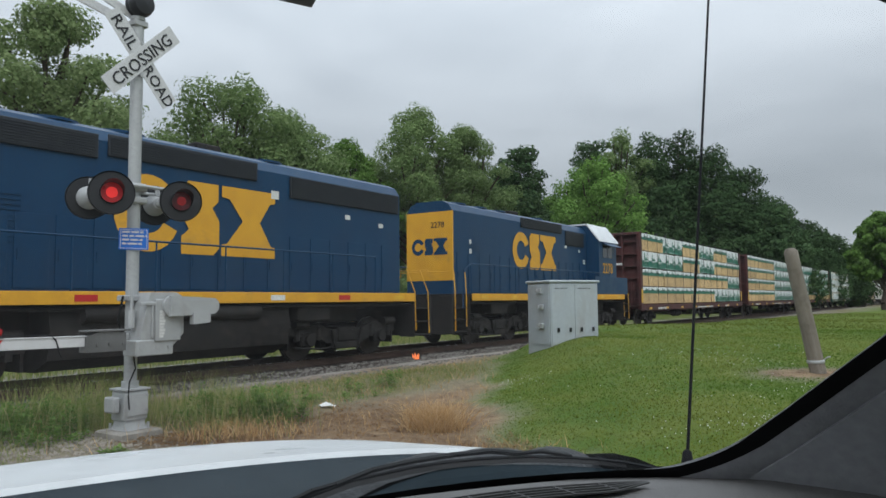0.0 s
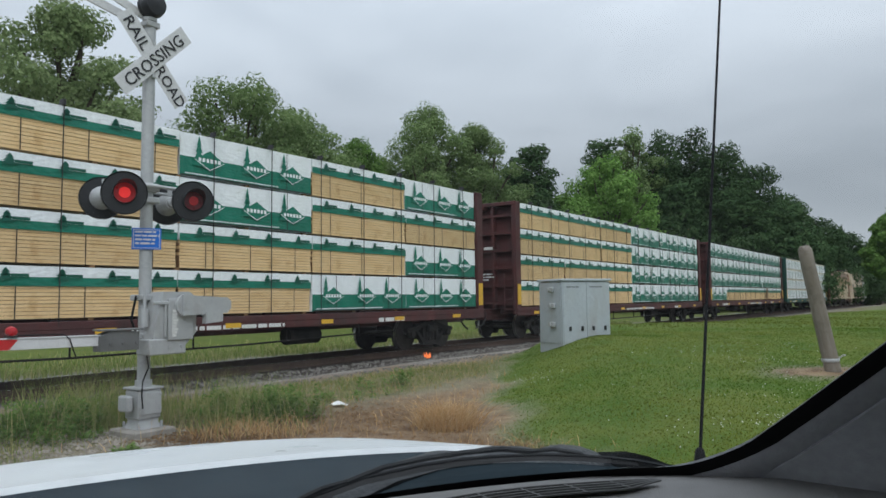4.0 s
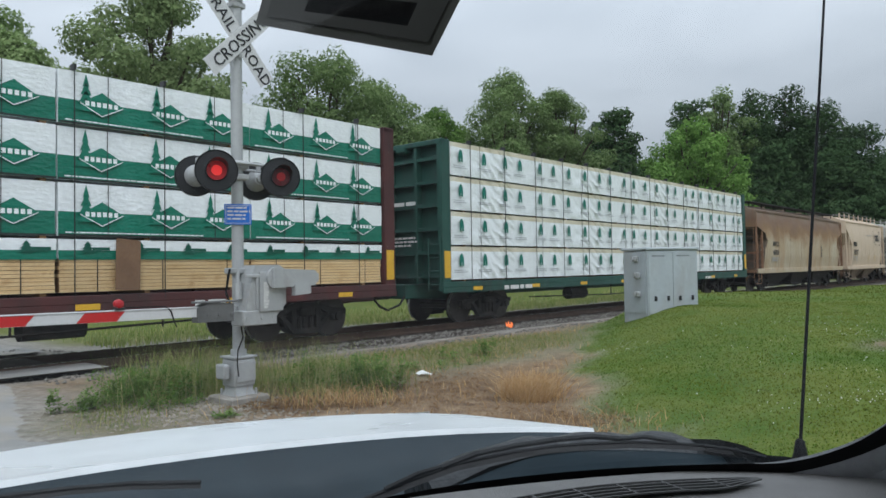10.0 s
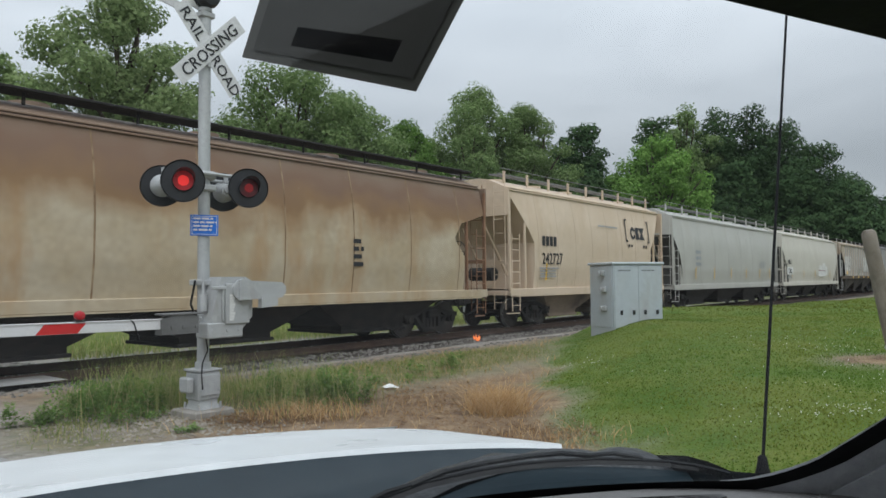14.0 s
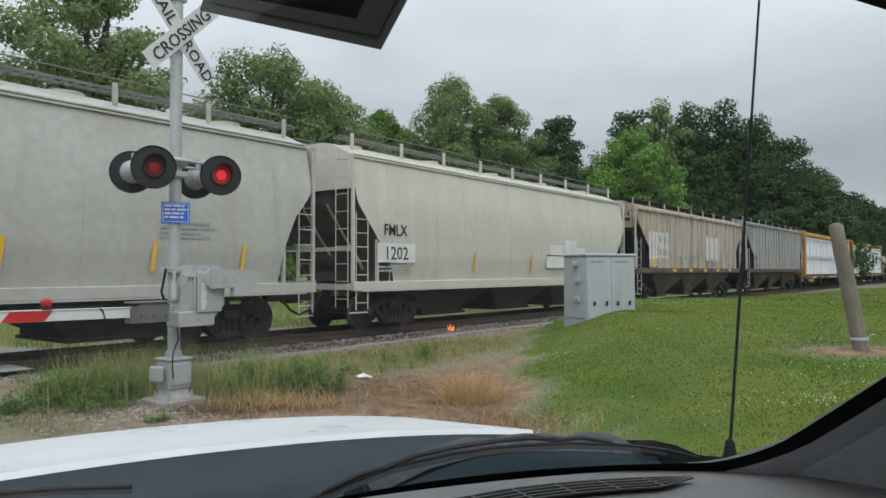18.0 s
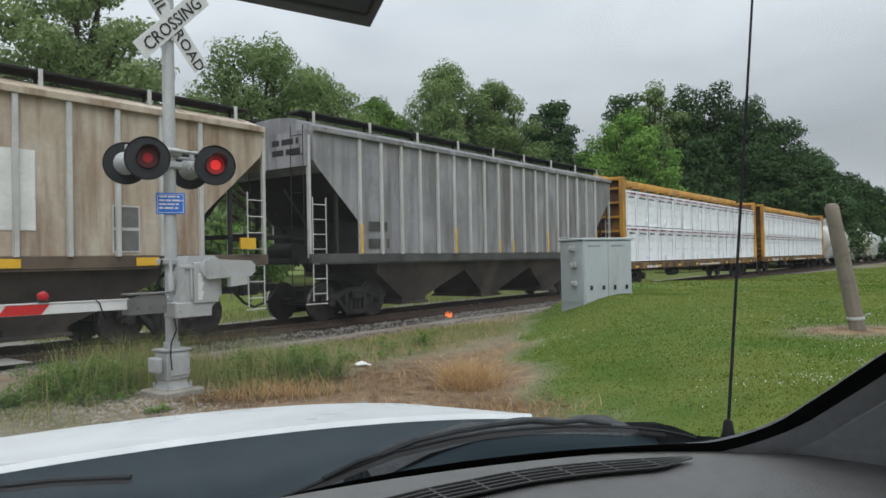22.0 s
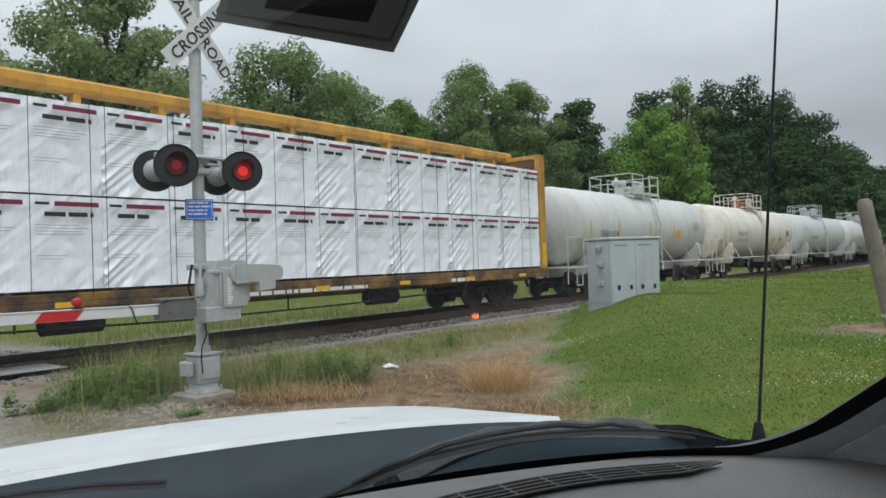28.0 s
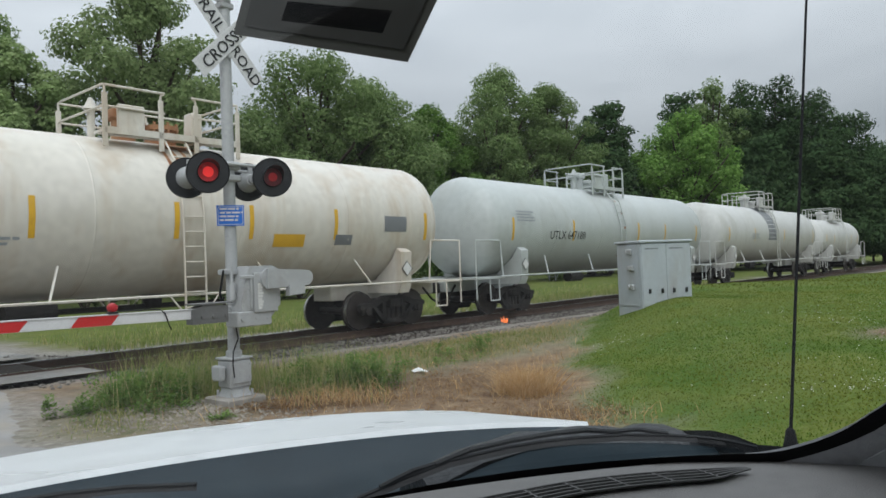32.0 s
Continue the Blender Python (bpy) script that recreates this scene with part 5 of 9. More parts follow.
def hopper(half, body, label, curved=True, ends=ROUND_END, zt=4.62, bays=3, end_mat=None, sill=None, rib_mat=None, nribs=18, walk_mat=None, low=UNDER, slope=None, solid=False):
    car = thing("covered_hopper_car", label, "freight car", "freight cars of the train")
    e = half - 0.62
    w = 1.56
    end_mat = end_mat or body
    sill = sill or body
    sec = hopper_section(w, zt, curved)

    def xe(z):
        for (z0, d0), (z1, d1) in zip(ends, ends[1:]):
            if z <= z1:
                return e - 0.12 - d0 - (d1 - d0) * (max(z, z0) - z0) / (z1 - z0)
        return e - 0.12

    mb = MB()
    xs = [i / 12 for i in range(13)]
    rings = []
    for i in xs:
        rings.append([((2 * i - 1) * xe(z), y, z) for y, z in sec])
    mb.loft(rings, caps=False)
    q = len(sec)
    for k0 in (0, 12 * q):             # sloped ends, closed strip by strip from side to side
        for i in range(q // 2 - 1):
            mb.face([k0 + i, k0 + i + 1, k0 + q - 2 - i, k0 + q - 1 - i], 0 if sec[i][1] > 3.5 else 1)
    # a slope darker than the body has grime and end shade in its colour
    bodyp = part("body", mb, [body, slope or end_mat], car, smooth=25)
    mb = MB()
    zb = 1.02 if curved else 1.42
    for s in (-1, 1):
        y0, y1 = sorted((s * (w - 0.12), s * (w - 0.005 if curved else w + 0.02)))
        mb.box(-e, e, y0, y1, zb, zb + 0.22, ch=0.012)
        mb.box(-e + 0.3, e - 0.3, *sorted((s * (w - 0.22), s * (w - 0.0))), zb - 0.03, zb)
    part("side_sill", mb, sill, car)
    # panel joints or ribs
    mb = MB()
    n = nribs if not curved else 7
    for k in range(n + 1):
        x = -xe(2.0) + 0.25 + k * (2 * xe(2.0) - 0.5) / n if curved else -6.76 + k * 13.52 / n
        if curved:
            for s in (-1, 1):
                pr = sorted([(y, z) for y, z in sec if y * s > 0], key=lambda q: q[1])
                pr = [q for q in pr if q[1] <= zt - 0.41]
                mb.loft([[(x - 0.018, y * 1.003, z) for y, z in pr], [(x, y * 1.008, z) for y, z in pr], [(x + 0.018, y * 1.003, z) for y, z in pr]], caps=False, closed=False)
        else:
            for s in (-1, 1):
                mb.box(x - 0.045, x + 0.045, *sorted((s * w, s * (w + 0.075))), 1.62, zt - 0.40, ch=0.01)
    part("panel_joints" if curved else "ribs", mb, rib_mat or body, bodyp)
    if not curved:
        mb = MB()
        for s in (-1, 1):
            mb.box(-e + 0.1, e - 0.1, *sorted((s * (w - 0.02), s * (w + 0.10))), zt - 0.46, zt - 0.34, ch=0.01)
        part("top_chord", mb, body, bodyp)
    else:
        mb = MB()
        for s in (-1, 1):
            for dy, dz in ((0.20, -0.44), (0.235, -0.37)):
                mb.box(-e + 0.13, e - 0.13, *sorted((s * (w - dy - 0.04), s * (w - dy + 0.035))), zt + dz - 0.02, zt + dz + 0.02, ch=0.008)
        part("roof_edge", mb, body, bodyp)
    # ends: slope sheet supports, posts, platform, ladders
    for s in (-1, 1):
        mb, corner = MB(), MB()
        mb.box(*sorted((s * (e - 1.9), s * e)), -w + 0.05, w - 0.05, zb + 0.02, zb + 0.14)
        for y in (-w + 0.04, w - 0.14):
            corner.box(*sorted((s * (e - 0.08), s * e)), y, y + 0.08, zb + 0.1, zt - 0.55, ch=0.01)
            mb.box(*sorted((s * (e - 0.95), s * (e - 0.87))), y, y + 0.08, zb + 0.1, 3.3, ch=0.01)
        mb.box(*sorted((s * (e - 0.10), s * e)), -w + 0.1, w - 0.1, 2.0, 2.1)
        mb.prism([(s * (e - 0.2), 3.2), (s * (e - 0.12), 3.2), (s * (e - 1.75), 1.2), (s * (e - 1.85), 1.2)], "y", -0.5, -0.42)
        mb.prism([(s * (e - 0.2), 3.2), (s * (e - 0.12), 3.2), (s * (e - 1.75), 1.2), (s * (e - 1.85), 1.2)], "y", 0.42, 0.5)
        ef = part("end_frame", mb, end_mat, car)
        part("corner_posts", corner, end_mat if curved else rib_mat or body, ef)
        mb = MB()
        mb.box(*sorted((s * (e - 0.03), s * (e + 0.02))), -w + 0.05, w - 0.05, zt - 1.25, zt - 0.42)
        pl_ = part("end_plate", mb, body, car)
        if not curved:
            mb = MB()
            bars(mb, -0.5, 0.5, zt - 0.72, 2, 0.14, 0.24, 0, 0, 4)
            part("stencil", mb, PRINT_BLACK, pl_, smooth=0, at=Matrix.Translation((s * (e + 0.024), -0.8, 0)) @ pose(0, 0, 0, 0, 0, 90 * s))
        mb = MB()
        ladder(mb, s * (e - 0.30), -w + 0.02, 0.55, 2.95, n=7, r=0.012)
        end_mb = MB()
        ladder(end_mb, s * (e + 0.02), -w + 0.4, 0.6, zt - 0.3, axis="y", n=9, r=0.010)
        part("end_ladder", end_mb, end_mat, ef)
        ladder(mb, s * (e - 0.30), w - 0.02, 0.55, 2.4, n=5)
        mb.tube([(s * (e + 0.03), -w + 0.15, 0.48), (s * (e - 0.55), -w + 0.05, 0.48)], 0.018, 5)
        part("ladder", mb, end_mat if curved else rib_mat or body, car)
        if s < 0:
            mb = MB()
            brake_wheel(mb, s * (e - 0.05), 0.5, 2.5, (1, 0, 0))
            mb.cyl((s * (e - 0.5), -0.6, 1.7), (s * (e - 0.5), 0.3, 1.7), 0.22, 12)
            part("brake_wheel", mb, UNDER, car)
    # outlet bays
    for k in range(bays):
        c = (k - (bays - 1) / 2) * (2 * xe(1.3) - 1.6) / max(bays, 1) * 0.98
        q = (2 * xe(1.3) - 1.6) / bays / 2 * 0.96
        mb = MB()
        zt0 = zb + 0.05
        q *= 1.04
        bq = q * (0.50 if curved else 0.26)
        mb.loft([[(c - q, -w + 0.14, zt0), (c + q, -w + 0.14, zt0), (c + q, w - 0.14, zt0), (c - q, w - 0.14, zt0)],
                 [(c - q, -w + 0.22, zt0 - (0.08 if curved else 0.32)), (c + q, -w + 0.22, zt0 - (0.08 if curved else 0.32)), (c + q, w - 0.22, zt0 - (0.08 if curved else 0.32)), (c - q, w - 0.22, zt0 - (0.08 if curved else 0.32))],
                 [(c - bq, -0.95, 0.42), (c + bq, -0.95, 0.42), (c + bq, 0.95, 0.42), (c - bq, 0.95, 0.42)],
                 [(c - bq, -0.95, 0.28), (c + bq, -0.95, 0.28), (c + bq, 0.95, 0.28), (c - bq, 0.95, 0.28)]])
        mb.box(c - bq - 0.06, c + bq + 0.06, -1.0, 1.0, 0.24, 0.31, ch=0.01)
        part("outlet_bay", mb, low, car)
    # roof walk and hatches
    mb = MB()
    wm = walk_mat or end_mat
    post_mb = MB()
    for s in (-1, 1):
        for y in (0.62, 0.95):
            mb.box(-e + 0.2, e - 0.2, *sorted((s * y, s * (y + 0.035))), zt + 0.08, zt + 0.13)
        for k in range(int(2 * e / 0.22)):
            x = -e + 0.25 + k * 0.22
            mb.box(x, x + 0.05, *sorted((s * 0.62, s * 0.98)), zt + 0.085, zt + 0.115)
        for k in range(9):
            x = -e + 0.5 + k * (2 * e - 1.0) / 8
            if solid or not curved:
                mb.cyl((x, s * 0.99, zt - 0.16), (x, s * 0.99, zt + 0.12), 0.03, 6)
                if solid and not curved:
                    post_mb.box(x - 0.035, x + 0.035, *sorted((s * 1.165, s * 1.21)), zt - 0.24, zt + 0.105, ch=0.008)
            else:
                post_mb.box(x - 0.05, x + 0.05, *sorted((s * 0.97, s * 1.03)), zt - 0.18, zt + 0.22, ch=0.012)
        if solid:
            mb.box(-e + 0.15, e - 0.15, *sorted((s * 0.62, s * 1.16)), zt + 0.05, zt + 0.10, ch=0.01)
        elif curved:
            mb.tube([(-e + 0.3, s * 1.0, zt + 0.29), (e - 0.3, s * 1.0, zt + 0.29)], 0.014, 5)
    rw = part("roof_walk", mb, wm, car)
    if post_mb.v:
        part("walk_brackets", post_mb, body if curved else rib_mat or body, rw, "pale painted brackets")
    mb = MB()
    for k in range(5):
        x = -e + 1.4 + k * (2 * e - 2.8) / 4
        mb.cyl((x, 0, zt - 0.01), (x, 0, zt + 0.09), 0.36, 16)
    part("roof_hatches", mb, body, car)
    add_trucks(car, half - 2.6)
    add_couplers(car, half)
    car["wall"] = w
    return car


def tapes(car, xs, y, z0=1.5, h=0.55, lean=0.08, tilt_mat=REFLECT_Y):
    mb = MB()
    for x in xs:
        mb.add([(x, y, z0), (x + 0.085, y, z0), (x + 0.085 + lean, y, z0 + h), (x + lean, y, z0 + h)], [(0, 1, 2, 3)])
    part("reflector_tape", mb, tilt_mat, car, smooth=0)


def print_block(car, x0, x1, z, rows, size, y, mat_, seed, name="stencil"):
    mb = MB()
    bars(mb, x0, x1, z, rows, size, size * 1.8, y, 0, seed)
    part(name, mb, mat_, car, smooth=0)


def scrawl(car, x0, z0, s, y, mat_, seed, n=5):
    """Loose spray-painted strokes that run into one another."""
    rnd = random.Random(seed)
    mb = MB()
    for k in range(n):
        cx = x0 + k * 0.60 * s
        pts = [(cx + rnd.uniform(-0.34, 0.34) * s, z0 + rnd.uniform(-0.36, 0.46) * s) for _ in range(5)]
        path = []
        for a, b, c in zip(pts, pts[1:], pts[2:]):
            for i in range(6):
                t = i / 6
                p, q = ((a[0] + b[0]) / 2, (a[1] + b[1]) / 2), ((b[0] + c[0]) / 2, (b[1] + c[1]) / 2)
                path.append(tuple((1 - t) ** 2 * p[m] + 2 * t * (1 - t) * b[m] + t * t * q[m] for m in (0, 1)))
        d = rnd.uniform(0.018, 0.034) * s
        for p, q in zip(path, path[1:]):
            l = max(math.hypot(q[0] - p[0], q[1] - p[1]), 1e-5)
            ux, uz = (q[0] - p[0]) / l * d, (q[1] - p[1]) / l * d
            mb.add([(p[0] - ux + uz, y, p[1] - uz - ux), (q[0] + ux + uz, y, q[1] + uz - ux), (q[0] + ux - uz, y, q[1] + uz + ux), (p[0] - ux - uz, y, p[1] - uz + ux)], [(0, 1, 2, 3)])
    part("painted_scrawl", mb, mat_, car, smooth=0)


# ---- tank cars ----
def tank_car(half, body, label, r=1.50, zc=2.62, rusty=False, grey_band=False, dx=0.0, pl=1.15, tape=None):
    car = thing("tank_car", label, "tank car", "tank cars of the train")
    e = half - 0.75
    hd = 0.62
    prof = [(0.01, -e + 0.1)]
    for i in range(1, 8):
        t = math.pi / 2 * i / 7
        prof.append((r * math.sin(t), -e + 0.1 + hd * (1 - math.cos(t))))
    prof += [(r, -e / 3), (r, e / 3)]
    prof += [(q, -h) for q, h in prof[::-1] if h < -e / 2]
    mb = MB()
    mb.lathe(prof, (0, 0, zc), (1, 0, 0), 40)
    shell = part("shell", mb, body, car, smooth=50)
    # weld rings
    mb = MB()
    for x in [(-e + 0.75) + k * (2 * e - 1.5) / 5 for k in range(6)]:
        mb.lathe([(r, -0.02), (r + 0.006, -0.012), (r + 0.006, 0.012), (r, 0.02)], (x, 0, zc), (1, 0, 0), 40)
    part("weld_rings", mb, body, shell, smooth=50)

    def arc_patch(x0, x1, a0, a1, lift, m, name, n=10):
        b = MB()
        pts = []
        for i in range(n + 1):
            a = radians(a0 + (a1 - a0) * i / n)
            for x in (x0, x1):
                pts.append((x, -(r + lift) * math.cos(a), zc + (r + lift) * math.sin(a)))
        b.add(pts, [(2 * i, 2 * i + 1, 2 * i + 3, 2 * i + 2) for i in range(n)])
        return part(name, b, m, shell)

    for x in tape or (-e + 1.3, -e * 0.42, e * 0.16, e * 0.45, e - 1.3):
        arc_patch(x, x + 0.10, -18, 8, 0.004, REFLECT_Y, "reflector_tape", 5)
    if rusty:
        arc_patch(dx - 0.10, dx + 0.55, 60, 92, 0.004, RUST, "rust_run", 6)
        for k in range(5):
            x = dx - 0.25 + 0.20 * k
            arc_patch(x, x + 0.07, 20 + 6 * (k % 3), 60, 0.005, RUST, "rust_run", 6)
    if grey_band:
        arc_patch(-1.35, 0.1, -15, 100, 0.004, GREY_BAND, "grey_band", 12)
    # sills, saddles, end platforms
    for s in (-1, 1):
        mb = MB()
        mb.box(*sorted((s * (e - 3.2), s * (e + 0.5))), -0.33, 0.33, 0.72, 1.12, ch=0.02)
        xb = s * (half - 2.55)
        mb.prism([(-1.42, 0.86), (-1.52, 1.05), (-1.55, 1.85), (-1.40, 1.95), (-1.2, 1.65), (-0.6, 1.18), (0.6, 1.18), (1.2, 1.65), (1.40, 1.95), (1.55, 1.85), (1.52, 1.05), (1.42, 0.86)], "x", xb - 0.18, xb + 0.18)
        part("saddle", mb, body, car)
        mb = MB()
        mb.box(*sorted((s * (e - 0.9), s * (e + 0.45))), -1.45, 1.45, 1.06, 1.12)
        mb.tube([(s * (e + 0.4), -1.42, 0.5), (s * (e + 0.4), -1.42, 2.15), (s * (e - 0.75), -1.42, 2.15), (s * (e - 0.85), -1.42, 1.1)], 0.022, 6)
        mb.tube([(s * (e + 0.4), 1.42, 0.5), (s * (e + 0.4), 1.42, 2.15), (s * (e - 0.75), 1.42, 2.15), (s * (e - 0.85), 1.42, 1.1)], 0.022, 6)
        mb.tube([(s * (e - 0.2), -1.44, 1.05), (s * (e - 0.2), -1.44, 0.45), (s * (e - 0.62), -1.44, 0.45), (s * (e - 0.62), -1.44, 1.05)], 0.02, 6)
        part("end_platform", mb, body, car)
    for s in (-1, 1):
        mb = MB()
        mb.tube([(-e + 0.6, s * 1.52, 1.12), (e - 0.6, s * 1.52, 1.12)], 0.026, 6)
        for k in (-0.62, -0.28, 0.28, 0.62):
            mb.tube([(k * e, s * 1.52, 1.12), (k * e + (0.25 if k < 0 else -0.25), s * 1.22, 1.7)], 0.022, 6)
        part("side_rail", mb, body, car)
    mb = MB()
    for s in (-1, 1):
        ladder(mb, dx, s * 1.56, 0.75, 2.7, n=7, r=0.015)
        mb.tube([(dx - 0.21, s * 1.56, 2.7), (dx - 0.21, s * 1.32, 3.6), (dx - 0.21, s * 0.95, 4.05)], 0.02, 6)
        mb.tube([(dx + 0.21, s * 1.56, 2.7), (dx + 0.21, s * 1.32, 3.6), (dx + 0.21, s * 0.95, 4.05)], 0.02, 6)
        for z, y in ((2.95, 1.5), (3.2, 1.43), (3.45, 1.36), (3.7, 1.25)):
            mb.tube([(dx - 0.21, s * y, z), (dx + 0.21, s * y, z)], 0.015, 6)
        mb.tube([(dx - 0.21, s * 1.56, 0.75), (dx - 0.5, s * 1.52, 1.12)], 0.016, 6)
        mb.tube([(dx + 0.21, s * 1.56, 0.75), (dx + 0.5, s * 1.52, 1.12)], 0.016, 6)
    part("ladder", mb, body, car)
    # top platform with rails, manway and fittings
    zt = zc + r
    mb = MB()
    for s in (-1, 1):
        mb.box(dx - pl, dx + pl, *sorted((s * 0.55, s * 1.0)), zt - 0.02, zt + 0.03)
        mb.box(dx - pl, dx + pl, *sorted((s * 0.97, s * 1.02)), zt - 0.06, zt + 0.06)
        for x in (-pl, -0.30, 0.42, pl):
            mb.box(dx + x - 0.05, dx + x + 0.05, *sorted((s * 0.985, s * 1.02)), zt - 0.30, zt + 0.66, ch=0.01)
            mb.tube([(dx + x, s * 1.0, zt + 0.6), (dx + x, s * 1.0, zt + 0.74), (dx + x + (0.08 if x < 0 and x > -pl else -0.08 if x > 0 and x < pl else 0), s * 1.0, zt + 0.80)], 0.022, 6)
        for x0, x1 in ((-pl, -0.22), (0.34, pl)):       # the rail is broken by the gap for the ladder
            for z in (0.80, 0.42):
                mb.tube([(dx + x0, s * 1.0, zt + z), (dx + x1, s * 1.0, zt + z)], 0.022, 6)
        for z in (0.80, 0.42):
            mb.tube([(dx + s * pl, -1.0, zt + z), (dx + s * pl, -0.9, zt + z + 0.02), (dx + s * pl, 0.9, zt + z + 0.02), (dx + s * pl, 1.0, zt + z)], 0.022, 6)
    plat = part("top_platform", mb, body, car)
    mb = MB()
    mb.box(dx - pl + 0.25, dx - pl + 0.75, -0.98, -0.90, zt + 0.05, zt + 0.50, ch=0.02)
    mb.box(dx + 0.55, dx + 0.80, -0.60, -0.30, zt - 0.04, zt + 0.62, ch=0.03)
    mb.cyl((dx - pl + 0.1, -0.2, zt - 0.05), (dx - pl + 0.1, -0.2, zt + 0.5), 0.07, 10)
    mb.cyl((dx - pl + 0.1, -0.2, zt + 0.5), (dx - pl + 0.1, -0.2, zt + 0.72), 0.14, 10, 0.03)
    mb.cyl((dx + pl - 0.35, 0.1, zt - 0.05), (dx + pl - 0.35, 0.1, zt + 0.38), 0.12, 12)
    part("valve_boxes", mb, body, plat)
    mb = MB()
    mb.lathe([(0.30, -0.1), (0.30, 0.26), (0.36, 0.27), (0.36, 0.36), (0.05, 0.42)], (dx + 0.2, 0, zt), (0, 0, 1), 18)
    for k in range(8):
        a = k * math.pi / 4
        mb.cyl((dx + 0.2 + 0.33 * math.cos(a), 0.33 * math.sin(a), zt + 0.2), (dx + 0.2 + 0.33 * math.cos(a), 0.33 * math.sin(a), zt + 0.42), 0.03, 6)
    mb.cyl((dx - 0.55, 0, zt - 0.05), (dx - 0.55, 0, zt + 0.45), 0.22, 14)
    mb.box(dx - 0.82, dx - 0.28, -0.24, 0.24, zt + 0.40, zt + 0.62, ch=0.04)
    part("manway", mb, RUST if rusty else body, car)
    mb = MB()
    mb.cyl((0.3, 0, zc - r - 0.25), (0.3, 0, zc - r + 0.05), 0.18, 12)
    mb.box(-1.6, 1.8, -0.05, 0.05, 0.85, 0.95)
    mb.cyl((-2.6, -0.7, 0.95), (-1.8, -0.7, 0.95), 0.17, 12)
    part("bottom_outlet", mb, UNDER, car)
    for s in (-1, 1):
        for r_, y_, m_, nm in ((0.19, -1.560, PRINT_BLACK, "placard_holder"), (0.165, -1.566, PATCH_WHITE, "placard")):
            mb = MB()
            mb.prism([(-r_, 0), (0, -r_), (r_, 0), (0, r_)], "y", y_ - 0.006, y_)
            part(nm, mb, m_, car, at=pose(s * (half - 2.55), 0, 1.45))
    add_trucks(car, half - 2.55)
    add_couplers(car, half)
    car["radius"], car["axis_height"] = r, zc
    return car


def curve_to_shell(ob, r=1.50, zc=2.62, lift=0.006):
    """Bends flat print, given in x and z on y=0 about the middle height, round the shell."""
    for v in ob.data.vertices:
        t = (v.co.z - zc) / r
        v.co.y, v.co.z = -(r + lift) * math.cos(t), zc + (r + lift) * math.sin(t)


def shell_words(text, size, material, car, x, z, zc=2.62, r=1.50):
    ob = words(text, size, material, car, Matrix.Identity(4), "reporting_mark")
    for v in ob.data.vertices:
        v.co = Vector((x + v.co.x, 0, z + v.co.y))
    curve_to_shell(ob, r, zc)


def shell_bars(car, x0, x1, z, rows, size, material, seed, zc=2.62, r=1.50):
    mb = MB()
    bars(mb, x0, x1, z, rows, size, size * 1.8, 0, 0, seed)
    curve_to_shell(part("stencil", mb, material, car, smooth=0), r, zc)


def shell_panel(car, x0, x1, z0, z1, material, name, zc=2.62, r=1.50, lift=0.005):
    mb = MB()
    n = 6
    pts = [(x, 0, z0 + (z1 - z0) * i / n) for i in range(n + 1) for x in (x0, x1)]
    mb.add(pts, [(2 * i, 2 * i + 1, 2 * i + 3, 2 * i + 2) for i in range(n)])
    curve_to_shell(part(name, mb, material, car), r, zc, lift)


# ---- the train, front to rear ----
W, C = "wrapped", "capped"
six = lambda *k: [(q, 1 / 6) for q in k]
loco_lead = locomotive(9.0, True, "dark blue diesel locomotive with yellow mark and sill")
loco_trail = locomotive(8.42, False, "dark blue road locomotive with yellow rear end and white cab roof")
cb1 = centre_beam("oxide-red centre-beam car with mixed bare and wrapped lumber packets", OXIDE, OXIDE,
                  [six(C, W, C, W, C, W), six(W, W, C, W, C, C), six(C, C, C, C, C, W), six(C, C, C, C, W, W)])
cb2 = centre_beam("oxide-red centre-beam car, half bare and half green-wrapped lumber", OXIDE, OXIDE, [six(C, C, C, W, W, W)] * 4)
cb3 = centre_beam("oxide-red centre-beam car full of green and white wrapped lumber", OXIDE, OXIDE, [six(W, W, W, W, W, W)] * 3 + [six(W, C, C, C, C, C)])
cb4 = centre_beam("dark green centre-beam car with white wrapped lumber packets", CB_GREEN, CB_GREEN, [[("white", 0.25)] * 4] * 4)
CARDBOARD = mat("brown_cardboard", (0.20, 0.115, 0.065), (0.16, 0.09, 0.05), rough=0.8, scale=2)
mb = MB()
mb.prism([(4.53, 1.22), (4.96, 1.20), (4.96 + 0.01, 2.06), (4.53 + 0.02, 2.10)], "y", -1.512, -1.500)
part("cardboard_sheet", mb, CARDBOARD, cb3, "brown card hanging over the lumber")
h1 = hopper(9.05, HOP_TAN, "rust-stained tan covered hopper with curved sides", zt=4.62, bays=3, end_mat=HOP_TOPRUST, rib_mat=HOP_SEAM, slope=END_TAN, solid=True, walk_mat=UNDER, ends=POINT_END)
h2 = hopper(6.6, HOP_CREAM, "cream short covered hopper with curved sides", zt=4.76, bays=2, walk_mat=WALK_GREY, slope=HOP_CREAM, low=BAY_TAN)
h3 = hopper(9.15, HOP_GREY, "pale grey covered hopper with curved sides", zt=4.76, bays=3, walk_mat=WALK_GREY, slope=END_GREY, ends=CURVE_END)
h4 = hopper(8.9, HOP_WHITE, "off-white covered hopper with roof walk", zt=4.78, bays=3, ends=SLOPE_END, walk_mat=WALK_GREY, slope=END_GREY)
